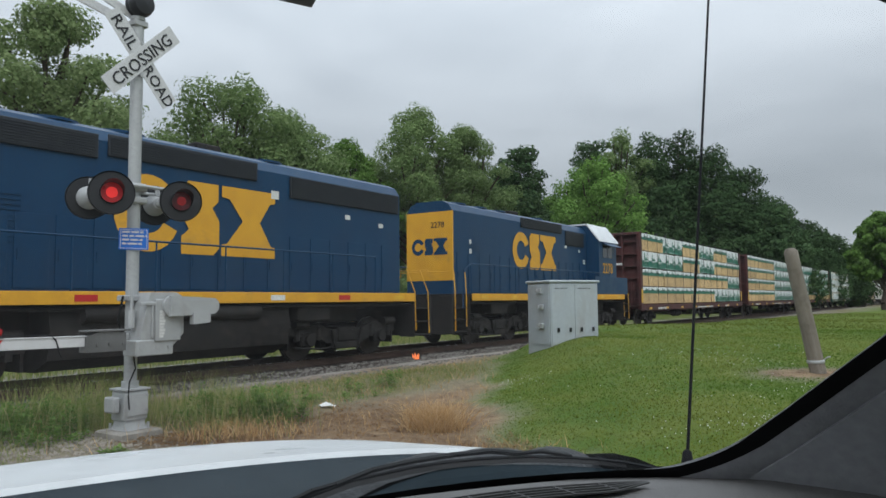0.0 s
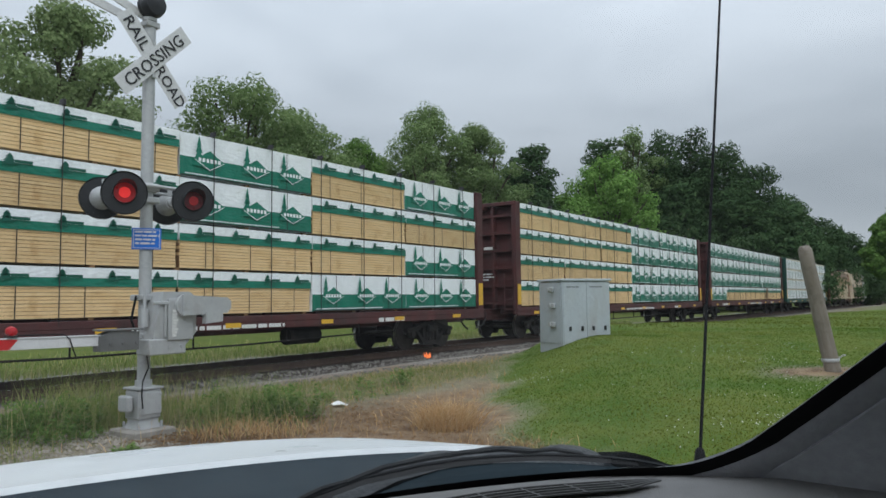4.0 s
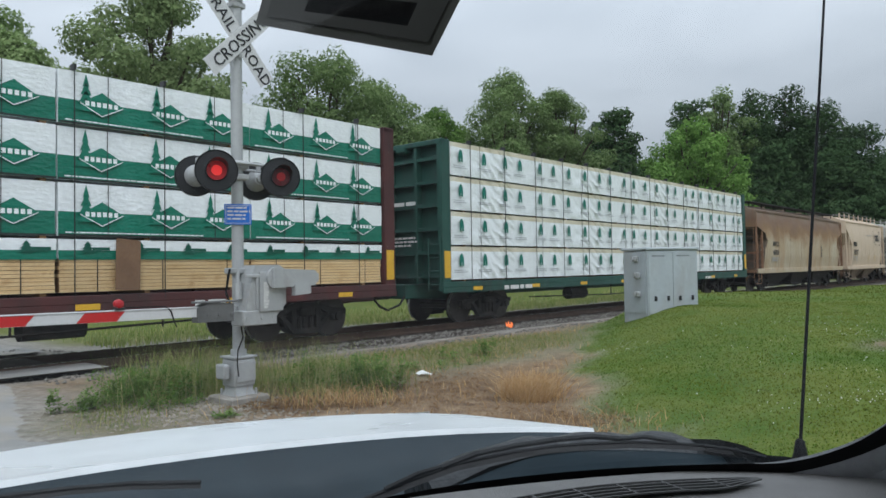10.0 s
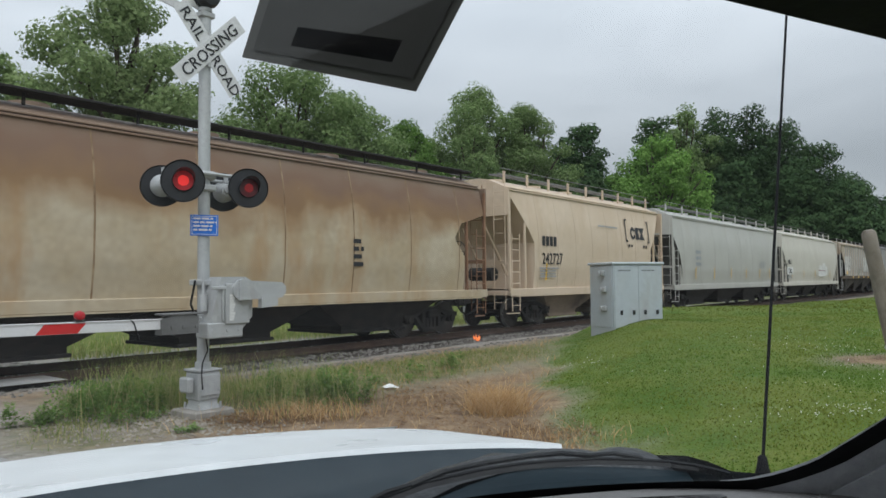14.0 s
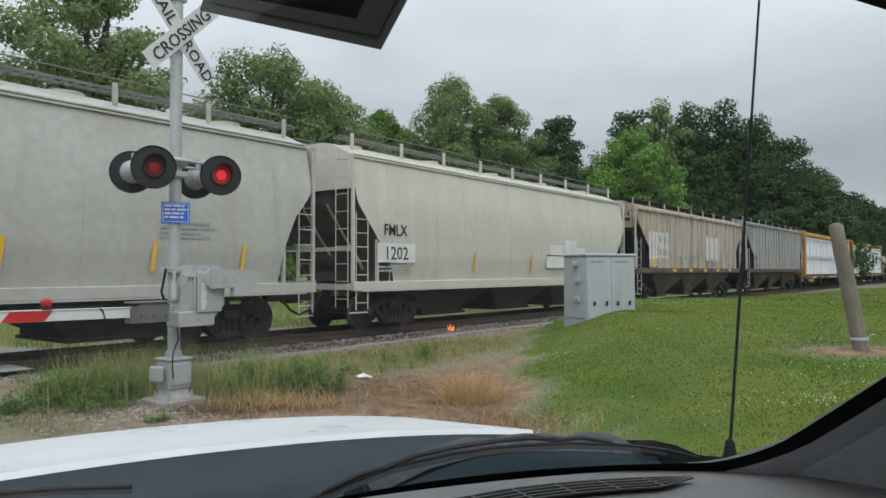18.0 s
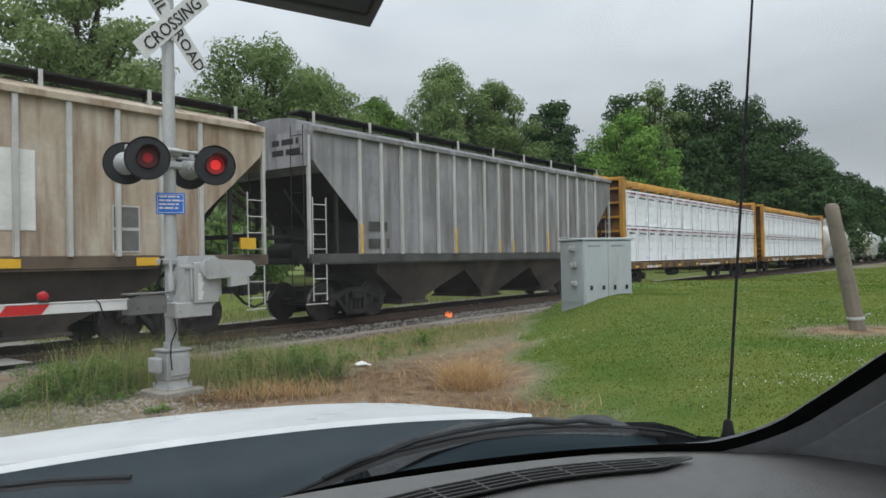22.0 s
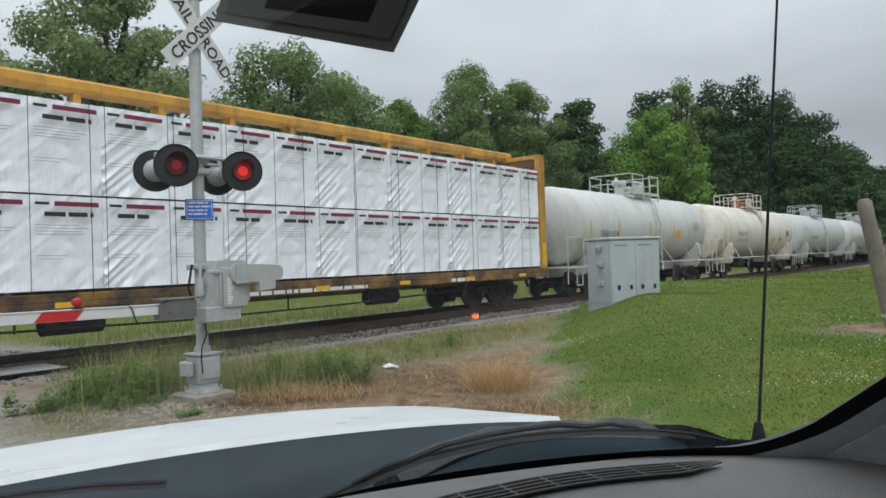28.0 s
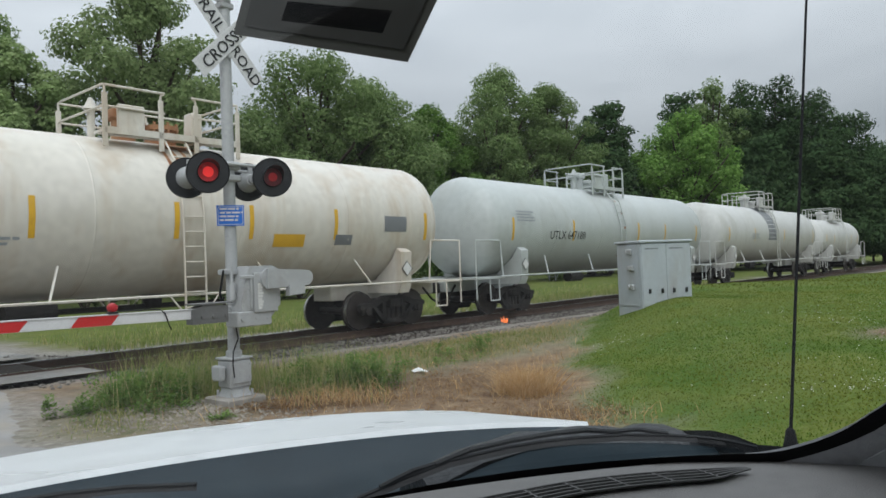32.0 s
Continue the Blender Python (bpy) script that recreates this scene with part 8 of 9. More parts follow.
GP = scatter(200000, 0.0, 14, 5.0, 20, lawn_keep)
yellow = [noise.noise((x * 0.42, y * 0.34, 6.6)) + 0.45 * noise.noise((x * 1.3, y * 1.0, 2.6)) + random.uniform(-0.28, 0.28) > 0.04 for x, y, _ in GP]
blades("lawn_grass", "short mown green grass on the bank", "grass", [p for p, q in zip(GP, yellow) if not q], 0.007, 0.017, 0.0060, LAWN, 3.2, 3, True)
blades("yellowed_grass", "short mown grass with yellowish patches", "grass", [p for p, q in zip(GP, yellow) if q], 0.007, 0.017, 0.0060, LAWN_DRY, 3.2, 13, True)
blades("lawn_tufts", "longer tufts of grass in the mown bank", "grass", [p for p in GP[::9] if noise.noise((p[0] * 1.6, p[1] * 1.2, 3.3)) > 0.0], 0.010, 0.024, 0.0036, LAWN_DRY, 2.0, 23, True)
blades("far_grass", "short mown grass further along the bank", "grass", scatter(60000, 3, 34, 20, 48, lambda x, y: lawn_keep(x, y) * 2.5), 0.012, 0.03, 0.016, LAWN_DRY, 3.0, 14, True)


def weed_keep(x, y):
    u, v = uv(x, y)
    j = noise.noise((x * 1.1, y * 1.1, 4.4))
    k = sstep(0.0, 0.9, u - road_edge(v) + 0.5 * j) * sstep(11.2, 10.4, v) * sstep(6.9, 8.4, v + 0.6 * j) * sstep(16, 12, u)
    k *= 1 - sstep(0.2, -0.6, mound_edge(y) - x)
    if math.hypot(x + 3.575, y - 8.458) < 0.5:
        return 0
    return k * (0.55 + 0.45 * j)


WP = scatter(60000, -9.0, 3.0, 6.5, 20, weed_keep)
blades("weeds", "tall mixed weeds and grasses round the signal", "weeds", WP, 0.03, 0.15, 0.004, WEED, 1.1, 4)
TALL = []
for _ in range(3300):
    a, r = rnd.uniform(0, 6.28), abs(rnd.gauss(0, 0.6))
    cx, cy = ((-3.95, 9.55), (-3.0, 9.5), (-5.0, 9.3), (-4.4, 8.9), (-2.6, 9.1), (-4.7, 9.2), (-4.2, 9.4))[rnd.randrange(7)]
    x, y = cx + r * math.cos(a), cy + r * math.sin(a)
    if math.hypot(x + 3.575, y - 8.458) > 0.5 and uv(x, y)[0] > road_edge(uv(x, y)[1]) + 0.3:
        TALL.append((x, y, 1.0))
blades("tall_grass", "tall seeding grass stems behind the signal", "grass", TALL[:2300], 0.18, 0.74, 0.0032, WEED, 0.55, 5)
blades("ripe_grass", "ripe yellowed grass stems behind the signal", "grass", TALL[2300:], 0.14, 0.62, 0.0030, RIPE, 0.6, 25)
leaf_mb = MB()
lr = random.Random(31)
for cx, cy, n, s, h in ((-4.75, 8.55, 5200, 0.42, 0.46), (-2.55, 9.25, 4200, 0.34, 0.50), (-2.05, 9.35, 3000, 0.22, 0.50), (-5.0, 8.8, 2000, 0.2, 0.4), (-5.15, 8.1, 1200, 0.22, 0.22), (-5.55, 7.75, 420, 0.07, 0.34), (-0.9, 13.2, 700, 0.3, 0.3),
                        (-4.3, 8.15, 500, 0.22, 0.18), (-3.1, 9.5, 900, 0.3, 0.3), (-3.3, 7.55, 160, 0.09, 0.08), (-1.5, 11.2, 500, 0.35, 0.2), (-1.2, 12.3, 400, 0.3, 0.22)):
    stems = [(cx + max(-1.3 * s, min(1.3 * s, lr.gauss(0, s))), lr.gauss(cy, s * 0.8), h * lr.uniform(0.35, 1.0)) for _ in range(max(4, n // 45))]
    for _ in range(n):
        sx, sy, sh = lr.choice(stems)
        f = lr.random() ** 0.7
        a, rr = lr.uniform(0, 6.283), 0.075 * (1.15 - 0.6 * f)
        x, y = sx + rr * math.cos(a) * lr.random(), sy + rr * math.sin(a) * lr.random()
        if math.hypot(x + 3.575, y - 8.458) < 0.36 or uv(x, y)[0] < road_edge(uv(x, y)[1]) - 0.2:
            continue
        p = Vector((x, y, height(x, y) + sh * f))
        d = Vector((math.cos(a), math.sin(a), lr.uniform(-0.3, 0.8))).normalized()
        c = d.cross(Vector((0, 0, 1))).normalized()
        l = lr.uniform(0.022, 0.058)
        leaf_mb.add([p, p + d * l * 0.5 + c * l * 0.32, p + d * l, p + d * l * 0.5 - c * l * 0.32], [(0, 1, 2, 3)])
lit_mb = MB()
for _ in range(9000):
    cx, cy, sx_, sy_ = lr.choice(((-2.4, 8.35, 0.45, 0.25), (-1.2, 9.0, 0.8, 0.6), (-2.9, 8.15, 0.3, 0.2), (-0.6, 9.8, 0.5, 1.0), (0.3, 7.6, 0.6, 0.35), (-1.8, 9.9, 0.6, 0.5)))
    x, y = lr.gauss(cx, sx_), lr.gauss(cy, sy_)
    if math.hypot(x + 3.575, y - 8.458) < 0.3 or x - mound_edge(y) > 0.5:
        continue
    a, l = lr.uniform(0, 6.283), lr.uniform(0.012, 0.035)
    p = Vector((x, y, height(x, y) + lr.uniform(0.004, 0.03)))
    d, c = Vector((math.cos(a), math.sin(a), lr.uniform(-0.3, 0.3))), Vector((-math.sin(a), math.cos(a), lr.uniform(-0.3, 0.3)))
    lit_mb.add([p - d * l, p - c * l * 0.4, p + d * l, p + c * l * 0.4], [(0, 1, 2, 3)])
tagged(part("leaf_litter", lit_mb, LITTER, smooth=0), "brown leaf litter and dead stalks on bare soil", "litter", kind="stuff")
tagged(part("leafy_weeds", leaf_mb, WEED_GREEN, smooth=0), "bright green leafy weed clumps", "weeds", kind="stuff")


def dry_keep(x, y):
    u, v = uv(x, y)
    j = noise.noise((x * 1.4, y * 1.4, 8.8))
    return sstep(3.4, 4.6, u) * sstep(11.2, 10.2, v) * (1 - sstep(-0.2, 0.6, x - mound_edge(y))) * (0.20 + 0.50 * j)


DP = scatter(13000, -6, 3.0, 5.5, 20, dry_keep)
for _ in range(1100):
    DP.append((rnd.gauss(-0.05, 0.15), rnd.gauss(8.75, 0.17), 2.3))
for _ in range(420):
    DP.append((rnd.gauss(-2.3, 0.4), rnd.gauss(8.35, 0.22), 1.5))
for _ in range(260):
    DP.append((rnd.gauss(0.5, 0.4), rnd.gauss(7.3, 0.25), 0.7))
blades("dry_grass", "matted dry straw-coloured grass", "grass", DP, 0.04, 0.17, 0.0045, STRAW, 1.8, 7)
FAR = []
for _ in range(16000):
    u, v = rnd.uniform(7.5, 46), 16.9 + abs(rnd.gauss(0, 2.6))
    if noise.noise((u * 0.35, v * 0.5, 3.0)) + rnd.uniform(-0.3, 0.3) > -0.12:
        FAR.append((*xy(u, v), 1.0))
blades("far_weeds", "rough green grass beyond the rails", "grass", FAR, 0.08, 0.30, 0.011, WEED, 0.8, 15)
v, f = [], []
for _ in range(560):
    c = rnd.choice(((4.3, 12.6, 0.8, 0.35), (4.9, 11.6, 0.5, 0.25), (3.6, 7.3, 0.35, 0.22), (2.9, 7.0, 0.4, 0.2), (4.4, 8.2, 0.3, 0.2), (5.2, 9.3, 0.5, 0.2), (4.0, 9.6, 1.6, 1.5), (1.4, 12.3, 0.25, 0.4), (6.4, 13.4, 0.6, 0.3)))
    x, y = rnd.gauss(c[0], c[2]), rnd.gauss(c[1], c[3])
    if lawn_keep(x, y) < 0.2:
        continue
    z, r, i = height(x, y) + rnd.uniform(0.035, 0.06), rnd.uniform(0.003, 0.0075), len(v)
    v += [(x - r, y, z), (x, y - r, z), (x + r, y, z), (x, y + r, z), (x, y, z + r), (x, y, z - r)]
    f += [(i, i + 1, i + 4), (i + 1, i + 2, i + 4), (i + 2, i + 3, i + 4), (i + 3, i, i + 4), (i + 1, i, i + 5), (i + 2, i + 1, i + 5), (i + 3, i + 2, i + 5), (i, i + 3, i + 5)]
me = bpy.data.meshes.new("clover_flowers")
me.from_pydata(v, [], f)
me.materials.append(CLOVER)
tagged(new("clover_flowers", me), "small white clover flowers in the lawn", "flowers", kind="stuff")


def stones(name, label, pts, material):
    v, f = [], []
    for x, y, z, r in pts:
        i = len(v)
        q = [rnd.uniform(0.6, 1.3) * r for _ in range(6)]
        a = rnd.uniform(0, 6.28)
        ca, sa = math.cos(a), math.sin(a)
        for dx, dy, dz in ((-q[0], 0, 0), (0, -q[1], 0), (q[2], 0, 0), (0, q[3], 0), (0, 0, q[4] * 0.8), (0, 0, -q[5] * 0.6)):
            v.append((x + dx * ca - dy * sa, y + dx * sa + dy * ca, z + dz))
        f += [(i, i + 1, i + 4), (i + 1, i + 2, i + 4), (i + 2, i + 3, i + 4), (i + 3, i, i + 4), (i + 1, i, i + 5), (i + 2, i + 1, i + 5), (i + 3, i + 2, i + 5), (i, i + 3, i + 5)]
    me_ = bpy.data.meshes.new(name)
    me_.from_pydata(v, [], f)
    me_.materials.append(material)
    return tagged(new(name, me_), label, "stones", kind="stuff")


bp_ = []
for _ in range(9000):
    u, o = rnd.uniform(4, 44), rnd.choice((-1, 1, -1)) * rnd.triangular(0.95, 2.9, 1.7)
    x, y, _a = on_track(u, o)
    z = -0.105 if abs(o) < 1.5 else -0.105 - 0.23 * min((abs(o) - 1.5) / 0.85, 1.0) * (1 if abs(o) < 2.35 else 0)
    if abs(o) >= 2.3:
        z = height(x, y)
    bp_.append((x, y, z + 0.01, rnd.uniform(0.022, 0.05)))
stones("loose_ballast", "loose grey ballast stones along the rails", bp_, STONE)
gp = []
for _ in range(1500):
    x, y = rnd.gauss(-3.9, 0.7), rnd.gauss(7.9, 0.45)
    if uv(x, y)[0] > 2.6:
        gp.append((x, y, height(x, y) + 0.005, rnd.uniform(0.008, 0.03)))
stones("gravel", "rough gravel round the signal footing", gp, GRAVEL)

# ---- the car in which the camera is held: local x to its right, y ahead ----
CARM = pose(0, 0, 0, 0, 0, 32)
car = thing("car", "white car with grey dashboard, wipers and a fender aerial", "car", at=CARM)
XC, HWID = 0.33, 1.10               # middle of the car, half width of the hood


def rear_edge(x):
    return 2.06 - 0.105 * (x - XC) ** 2


def hood_z(x, y):
    d, f = x - XC, y - rear_edge(x)
    return 1.084 - 0.0195 * d * d - 0.0122 * d ** 4 - 0.128 * f - 0.35 * max(f - 0.9, 0) ** 2


mb = MB()
nxh, nyh = 40, 44
for i in range(nxh + 1):
    x = XC - HWID + 2 * HWID * i / nxh
    for j in range(nyh + 1):
        y = rear_edge(x) + (3.25 - rear_edge(x)) * j / nyh
        mb.v.append((x, y, hood_z(x, y)))
for i in range(nxh):
    for j in range(nyh):
        a = i * (nyh + 1) + j
        mb.face([a, a + nyh + 1, a + nyh + 2, a + 1])
for i in range(nxh):                 # rolled rear lip
    a, b = i * (nyh + 1), (i + 1) * (nyh + 1)
    k = len(mb.v)
    mb.v += [(mb.v[a][0], mb.v[a][1] - 0.012, mb.v[a][2] - 0.02), (mb.v[b][0], mb.v[b][1] - 0.012, mb.v[b][2] - 0.02)]
    mb.face([a, k, k + 1, b])
part("hood", mb, CAR_WHITE, car, "glossy white hood")
for s in (-1, 1):
    mb = MB()
    x0 = XC + s * (HWID + 0.005)
    rings = []
    for y, zt_ in ((-2.6, 1.00), (-1.0, 1.03), (0.6, 1.05), (1.5, 1.04), (2.0, 1.02), (2.9, 0.88), (3.4, 0.70)):
        rings.append([(x0, y, zt_), (x0 + s * 0.03, y, zt_ - 0.02), (x0 + s * 0.05, y, zt_ - 0.14), (x0 + s * 0.05, y, 0.42), (x0, y, 0.36)])
    mb.loft(rings)
    part("body_side", mb, CAR_WHITE, car)
mb = MB()
mb.loft([[(XC - HWID, y, z), (XC - 0.5, y + 0.1, z), (XC + 0.5, y + 0.1, z), (XC + HWID, y, z)] for y, z in ((3.25, 0.87), (3.40, 0.80), (3.44, 0.5), (3.3, 0.32))], caps=False, closed=False)
part("nose", mb, CAR_WHITE, car)
mb = MB()
mb.box(XC - HWID, XC + HWID, -2.7, 3.2, 0.30, 0.40, ch=0.03)
mb.box(XC - HWID, XC + HWID, 1.42, 1.50, 0.38, 0.96)
part("floor_pan", mb, UNDER, car)
mb = MB()
mb.box(XC - 1.05, XC + 1.05, -2.72, -2.64, 0.35, 1.80, ch=0.02)
part("tail", mb, CAR_WHITE, car)
for x in (XC - 0.98, XC + 0.98):
    for y in (2.45, -1.55):
        mb = MB()
        mb.lathe([(0.20, -0.11), (0.32, -0.12), (0.35, -0.08), (0.35, 0.08), (0.32, 0.12), (0.20, 0.11)], (x, y, 0.345), (1, 0, 0), 26)
        w_ = part("wheel", mb, RUBBER, car)
        mb = MB()
        mb.lathe([(0.02, -0.06), (0.19, -0.09), (0.205, -0.1), (0.205, 0.1), (0.19, 0.09), (0.02, 0.06)], (x, y, 0.345), (1, 0, 0), 20)
        part("rim", mb, GALV, w_)


# windscreen: raked and strongly bowed
def gl(x, z, d=0.0):
    """Point of the glass at x, z; d: metres outside it."""
    return (x, 1.28 - (z - 1.14) / 0.66 - 0.5 * (x - XC) ** 2 + d * 0.55, z + d * 0.83)


def foot(x):
    d = abs(x - XC)
    return 1.137 + 0.20 * d - 0.10 * d * d


def side_x(z):
    return 0.755 - 0.2 * max(z - 1.3, 0) + 0.02 * max(1.3 - z, 0)


# cowl between hood and glass
mb = MB()
rows_ = []
for i in range(31):
    x = XC - HWID + 2 * HWID * i / 30
    ye = rear_edge(x)
    gy = 1.28 - 0.5 * min(abs(x - XC), 0.9) ** 2 + 0.02
    gz = min(foot(x), 1.20) - 0.085
    rows_.append([(x, ye - 0.008, hood_z(x, ye) - 0.015), (x, ye - 0.06, hood_z(x, ye) - 0.035), (x, ye - 0.30, 1.005), (x, gy + 0.20, 1.01 + 0.02 * math.sin(9 * x)), (x, gy + 0.04, gz)])
mb.loft(rows_, caps=False, closed=False)
part("cowl", mb, COWL, car, "dark grey plastic cowl")
mb = MB()
rings, lip = [], []
LUMP = ((0.62, 1.12), (0.75, 1.150), (0.84, 1.166), (0.906, 1.172), (0.98, 1.160), (1.05, 1.166), (1.136, 1.155), (1.20, 1.138), (1.26, 1.146), (1.322, 1.135), (1.383, 1.111), (1.44, 1.104), (1.492, 1.097), (1.576, 1.072), (1.663, 1.035), (1.755, 1.018), (1.83, 1.0))
for x, z in LUMP:
    f = 0.018 * noise.noise((x * 9, 1.0, 2.0))
    zw = 1.164 - 0.20 * max(x - 0.90, 0) ** 1.5 - 0.05 * max(0.7 - x, 0)
    lip.append([(x, 1.345, min(zw, z) - 0.006), (x, 1.315, min(zw, z) - 0.030), (x, 1.27, 0.97)])
    rings.append([(x, 1.40 + f, 0.96), (x, 1.375 + f, min(zw, z) - 0.012), (x, 1.395 + f, z - 0.022), (x, 1.42 + f, z - 0.008), (x, 1.455, z), (x, 1.50 + f, z - 0.010), (x, 1.56 + f, z - 0.05), (x, 1.60, 0.93)])


def tuck(p):
    """Draws the outer end back round the corner of the windscreen, inside the car's width."""
    k = min(1.0, 1.36 / p[0]) if p[0] > 0 else 1.0
    return (p[0] * k, p[1] * k, 1.565 + (p[2] - 1.565) * k)


rings = [[tuck(p) for p in r] for r in rings]
lip = [[tuck(p) for p in r] for r in lip]
mb.loft(rings)
part("wiper_cover", mb, CAR_LUMP, car, "black wiper linkage cover")
mb = MB()
mb.loft(lip, caps=False, closed=False)
part("cowl_lip", mb, COWL, car)

mb = MB()
rings = []
for j in range(9):
    z = 1.10 + 0.73 * j / 8
    w_ = side_x(z) + 0.07
    rings.append([gl(XC + w_ * (2 * i / 20 - 1), z) for i in range(21)])
mb.loft(rings, caps=False, closed=False)
glass = part("windscreen", mb, GLASS, car, "clear raked windscreen")
glass.visible_shadow = False


def opening():
    """Outline of the clear glass: foot, rounded right corner, right side, head, left side, rounded left corner."""
    half_ = []
    for i in range(11):
        x = XC + 0.70 * i / 10
        half_.append((x, foot(x)))
    z0 = foot(XC + 0.70)
    for i in range(1, 7):
        a = math.pi / 2 * i / 6
        half_.append((XC + 0.70 + 0.055 * math.sin(a), z0 + 0.060 * (1 - math.cos(a))))
    for i in range(1, 9):
        z = z0 + 0.060 + (1.795 - z0 - 0.060) * i / 8
        half_.append((XC + side_x(z), z))
    for i in range(1, 6):
        half_.append((XC + side_x(1.795) * (1 - i / 5), 1.795))
    return half_ + [(2 * XC - x, z) for x, z in half_[-2:0:-1]]


OUTLINE = opening()
inn, out_, trim_ = [], [], []
n = len(OUTLINE)
for k, (x, z) in enumerate(OUTLINE):
    (xa, za), (xb, zb) = OUTLINE[k - 1], OUTLINE[(k + 1) % n]
    tx, tz = xb - xa, zb - za
    tl_ = math.hypot(tx, tz)
    ox, oz = tz / tl_, -tx / tl_                   # outward in the glass
    inn.append(gl(x, z, -0.006))
    side = sstep(0.56, 0.66, abs(x - XC))
    dz = (z - 1.42) / 0.3
    ez = 0.045 if dz > 0.55 else -0.11 * sstep(1.36, 1.27, z) * (dz < 0)
    out_.append(gl(x + side * 0.026 * ox, z + side * 0.026 * oz + (1 - side) * ez, -0.012))
    trim_.append(gl(x + 0.15 * ox, z + 0.15 * oz, -0.022) if side > 0.9 and z < 1.79 else None)
mb = MB()
mb.v = inn + out_
for i in range(n):
    mb.face([i, (i + 1) % n, n + (i + 1) % n, n + i])
part("glass_surround", mb, CAR_BLACK, car, "black band round the glass")
for s in (-1, 1):
    mb = MB()
    run = [k for k in range(n) if trim_[k] and (OUTLINE[k][0] - XC) * s > 0]
    mb.loft([[Vector(inn[k]).lerp(Vector(out_[k]), 0.5) + Vector((0, 0.010, 0.010)), Vector(out_[k]) + Vector((0, 0.002, 0.002)), Vector(out_[k]).lerp(Vector(trim_[k]), 0.3) - Vector((0, 0.015, 0.008)), trim_[k]] for k in run], caps=False, closed=False)
    part("pillar_trim", mb, TRIM_GREY, car, "grey moulded trim beside the glass")

for s in (-1, 1):
    mb = MB()
    rings = []
    for j in range(10):
        z = 1.02 + 0.78 * j / 9
        x = XC + s * (side_x(z) + 0.055)
        p = gl(x, z)
        rings.append([(p[0] - s * 0.005, p[1] - 0.02, p[2] - 0.02), (p[0] + s * 0.03, p[1], p[2]), (p[0] + s * 0.12, p[1] - 0.05, p[2]), (p[0] + s * 0.13, p[1] - 0.22, p[2] - 0.01), (p[0] + s * 0.07, p[1] - 0.20, p[2] - 0.03)])
    mb.loft(rings)
    part("pillar", mb, TRIM_GREY, car, "grey trimmed windscreen pillar")
    for y0, y1 in ((-0.75, -0.55), (-2.6, -2.4)):
        mb = MB()
        mb.box(*sorted((XC + s * 0.88, XC + s * 0.98)), y0, y1, 1.0, 1.80, ch=0.02)
        part("door_post", mb, TRIM_GREY, car)
    mb = MB()
    mb.box(*sorted((XC + s * 0.95, XC + s * 1.06)), -2.65, 0.9, 0.4, 1.10, ch=0.03)
    part("door_trim", mb, TRIM_GREY, car)
mb = MB()
rings = []
for y in (0.22, 0.1, -0.4, -1.4, -2.3, -2.66):
    rings.append([(XC + 0.95 * f, y, 1.84 + 0.04 * (1 - f * f) - (0.06 if y < -2.5 else 0)) for f in [k / 6 - 1 for k in range(13)]])
mb.loft([r + [(p[0], p[1], p[2] + 0.04) for p in r[::-1]] for r in rings])
part("roof", mb, [TRIM_GREY], car, "grey headliner under the roof")
mb = MB()
mb.loft([[(p[0] * 1.0, p[1], p[2] + 0.044) for p in r] + [(p[0], p[1], p[2] + 0.062) for p in r[::-1]] for r in rings])
part("roof_skin", mb, CAR_WHITE, car, "white roof panel")
# folded sun visor and its clip
mb = MB()
mb.box(0.236, 0.80, 0.03, 0.2185, 1.700, 1.716, ch=0.007)
visor = part("sun_visor", mb, CAR_BLACK, car, "dark sun visor folded up")
mb = MB()
mb.box(0.192, 0.238, 0.172, 0.226, 1.699, 1.724, ch=0.008)
mb.cyl((0.212, 0.19, 1.72), (0.212, 0.17, 1.85), 0.008, 8)
mb.cyl((0.70, 0.12, 1.712), (0.70, 0.10, 1.85), 0.008, 8)
part("visor_clip", mb, CAR_BLACK, visor)
# dashboard
mb = MB()
rows_ = []
for i in range(31):
    x = XC - 0.98 + 1.96 * i / 30
    d = min(abs(x - XC), 0.80)
    xx = XC + math.copysign(d, x - XC)
    p = gl(xx, foot(xx) - 0.055, -0.016)
    b0 = 0.5 * d * d
    ye_ = 1.09 - 0.25 * d * d - 0.3 * max(d - 0.68, 0)
    rows_.append([(x, p[1], p[2] - 0.03), (x, ye_ + 0.05, 1.165), (x, ye_ + 0.012, 1.195), (x, ye_ - 0.01, 1.201), (x, 0.95 - 0.62 * b0, 1.2155), (x, 0.76 - 0.45 * b0, 1.2145), (x, 0.62 - 0.3 * b0, 1.20), (x, 0.55 - 0.2 * b0, 1.15), (x, 0.53, 0.9), (x, 0.56, 0.5)])
mb.loft(rows_, caps=False, closed=False)
VENT_GREY = mat("vent_dark_grey", (0.045, 0.045, 0.044), rough=0.6, scale=6)
dash = part("dashboard", mb, DASH, car, "grey grained dashboard")
mb = MB()


def vent_y(x):
    return 0.936 - 0.12 * max(0.5 - x, 0) - 0.62 * max(x - 0.62, 0) ** 1.7


def vent_w(x):
    return 0.056 * (1.0 if x < 0.86 else max(0.15, 1 - (x - 0.86) / 0.10))


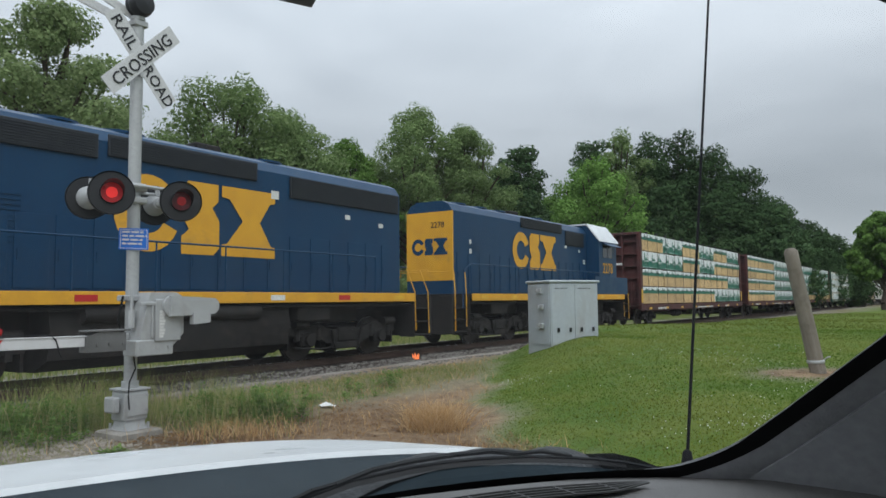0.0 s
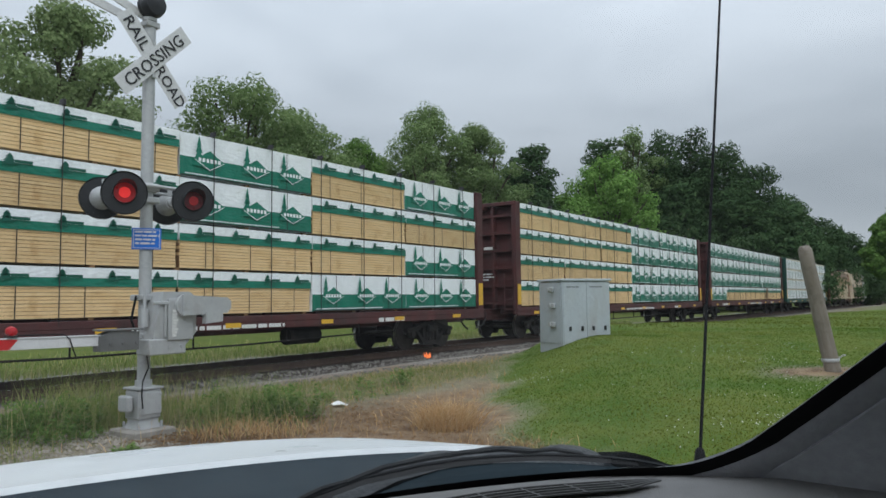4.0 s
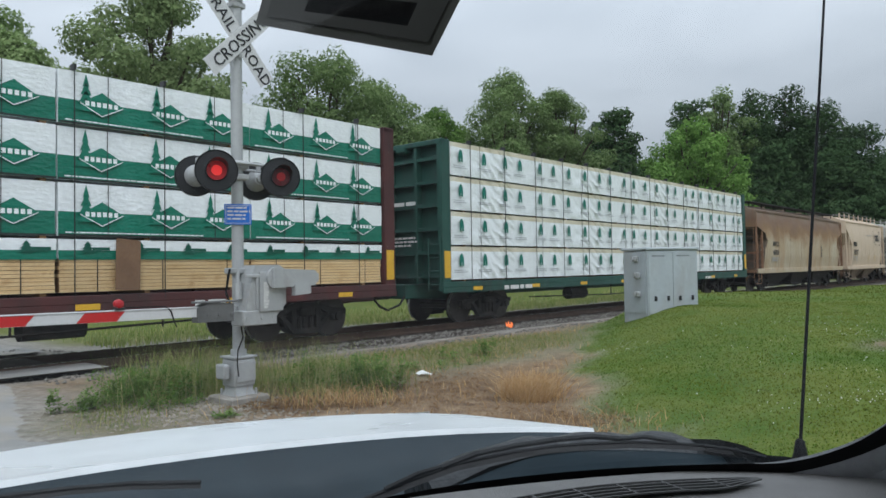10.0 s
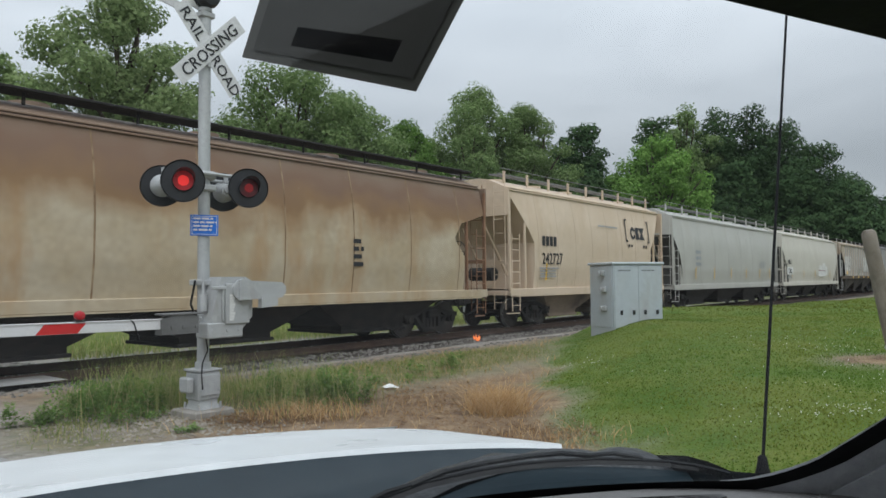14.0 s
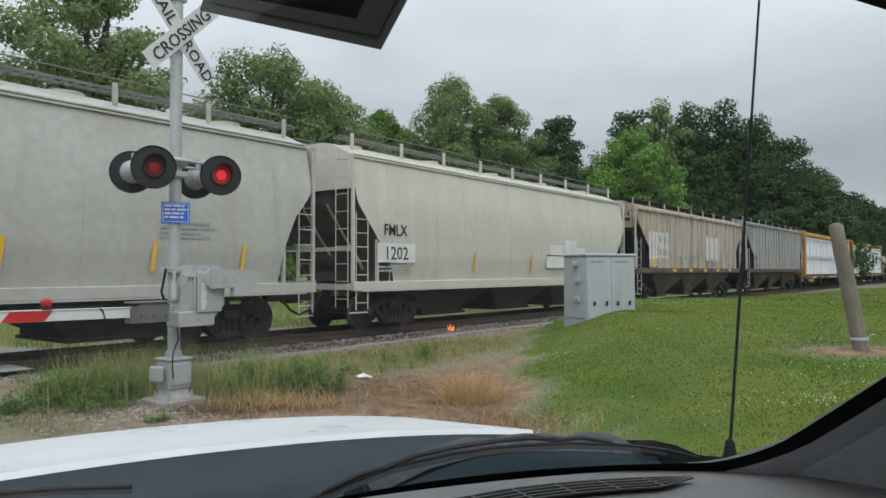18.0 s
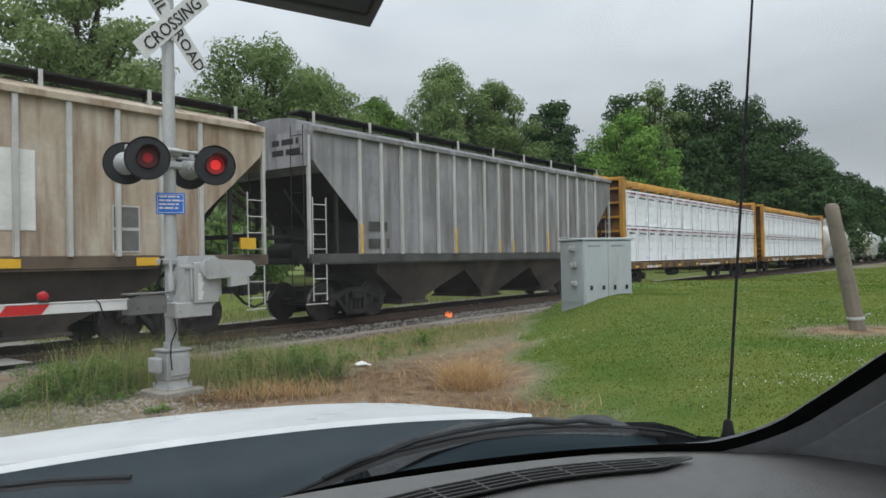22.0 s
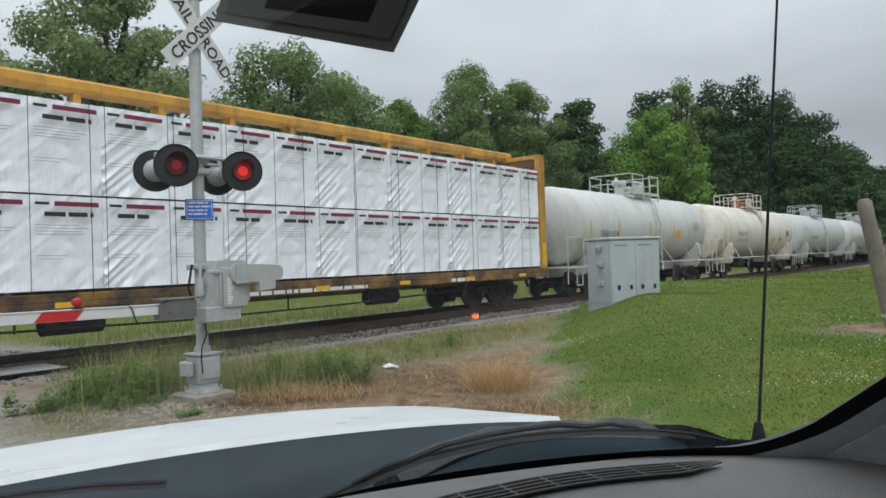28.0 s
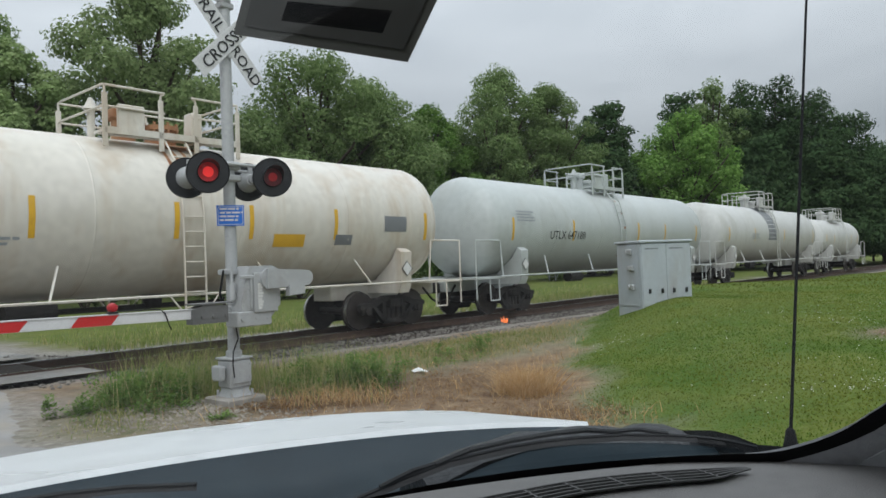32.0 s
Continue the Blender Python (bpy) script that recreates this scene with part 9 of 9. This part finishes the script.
VX = [0.36 + 0.583 * i / 24 for i in range(25)]
mb.loft([[(x, vent_y(x), 1.2225), (x, vent_y(x) - vent_w(x), 1.2225)] for x in VX], caps=False, closed=False)
vent = part("defrost_vent", mb, CAR_BLACK, dash, "slotted black defroster vent")
for r in range(5):
    mb = MB()
    k = r / 4
    rings = []
    for x in VX:
        y = vent_y(x) - vent_w(x) * k
        rings.append([(x, y + 0.0016, 1.2232), (x, y + 0.0016, 1.2255), (x, y - 0.0016, 1.2255), (x, y - 0.0016, 1.2232)])
    mb.loft(rings)
    part("slat", mb, VENT_GREY, vent)
for i in range(0, 24, 3):
    mb = MB()
    x = VX[i]
    mb.box(x - 0.0022, x + 0.0022, vent_y(x) - vent_w(x), vent_y(x), 1.2228, 1.2250)
    part("cross_bar", mb, VENT_GREY, vent)


# wipers
def wiper(pts, r=0.006):
    mb_ = MB()
    mb_.tube(pts, r, 6)
    ob = part("wiper", mb_, WIPER, car, "black wiper arm and blade")
    mb_ = MB()
    for a, b in zip(pts, pts[1:]):
        a, b = Vector(a), Vector(b)
        mb_.add([a + Vector((0, 0, 0.003)), b + Vector((0, 0, 0.003)), b + Vector((0, -0.008, -0.012)), a + Vector((0, -0.008, -0.012))], [(0, 1, 2, 3)])
    part("blade_rubber", mb_, RUBBER, ob)
    return ob


long_wiper = wiper([tuck(p) for p in ((0.42, 1.37, 1.105), (0.55, 1.36, 1.140), (0.653, 1.35, 1.164), (0.788, 1.35, 1.172), (0.88, 1.35, 1.172), (0.968, 1.35, 1.168), (1.10, 1.35, 1.157), (1.231, 1.35, 1.139), (1.33, 1.35, 1.122), (1.422, 1.35, 1.102), (1.50, 1.35, 1.08), (1.545, 1.35, 1.066))], 0.0045)
# the blade's bridge and its claws
for pts, r in ((((0.62, 1.352, 1.160), (0.70, 1.352, 1.178), (0.80, 1.352, 1.184), (0.90, 1.352, 1.185), (1.00, 1.352, 1.181), (1.08, 1.352, 1.166)), 0.0065),
               (((0.50, 1.358, 1.132), (0.57, 1.356, 1.154), (0.64, 1.354, 1.163)), 0.0055), (((1.06, 1.352, 1.168), (1.15, 1.352, 1.163), (1.24, 1.352, 1.141)), 0.0055)):
    mb = MB()
    mb.tube([tuck(p) for p in pts], r, 6)
    part("bridge", mb, WIPER, long_wiper)
wiper([(-0.55, 1.86, 1.085), (-0.075, 1.79, 1.10), (0.05, 1.765, 1.10), (0.19, 1.70, 1.10)], 0.006)
# aerial on the fender
mb = MB()
mb.lathe([(0.020, -0.10), (0.020, -0.02), (0.014, 0.0), (0.010, 0.025), (0.005, 0.03)], (1.42, 1.15, 1.14), (0, 0, 1), 12)
part("aerial_base", mb, CAR_BLACK, car)
mb = MB()
mb.cyl((1.42, 1.15, 1.15), (1.624, 1.15, 2.83), 0.0042, 6, 0.0024)
part("aerial", mb, CAR_BLACK, car, "thin black whip aerial")
# tag hanging from the mirror
mb = MB()
q4 = [(0.098, 0.398, 1.775), (0.081, 0.415, 1.708), (0.172, 0.372, 1.688), (0.211, 0.345, 1.775)]
_p = [Vector(p) for p in q4]
_n = (_p[0] - _p[1]).cross(_p[2] - _p[1]).normalized()
q4[3] = tuple(_p[3] - _n * (_p[3] - _p[0]).dot(_n))
off = _n * 0.0012 * (1 if _n.dot(_p[1] - Vector((0, 0, 1.57))) > 0 else -1)
mb.add([Vector(p) - off for p in q4] + [Vector(p) + off for p in q4], [(0, 1, 2, 3), (7, 6, 5, 4), (0, 4, 5, 1), (1, 5, 6, 2), (2, 6, 7, 3), (3, 7, 4, 0)])
tag = tagged(part("hang_tag", mb, TAG_EDGE), "dark plastic permit tag hanging inside the windscreen", "tag")
tag.matrix_basis = CARM


def tag_rect(a0, a1, b0, b1, m, name):
    P_ = [Vector(p) for p in q4]

    def at_(a, b):
        return P_[1].lerp(P_[2], a).lerp(P_[0].lerp(P_[3], a), b) - off * 1.7
    mb_ = MB()
    mb_.add([at_(a0, b0), at_(a1, b0), at_(a1, b1), at_(a0, b1)], [(0, 1, 2, 3)])
    part(name, mb_, m, tag, smooth=0)


tag_rect(0.05, 0.95, 0.07, 1.0, TAG_GREY, "tag_field")
tag_rect(0.24, 0.80, 0.15, 0.30, CAR_BLACK, "tag_bar")

motions()
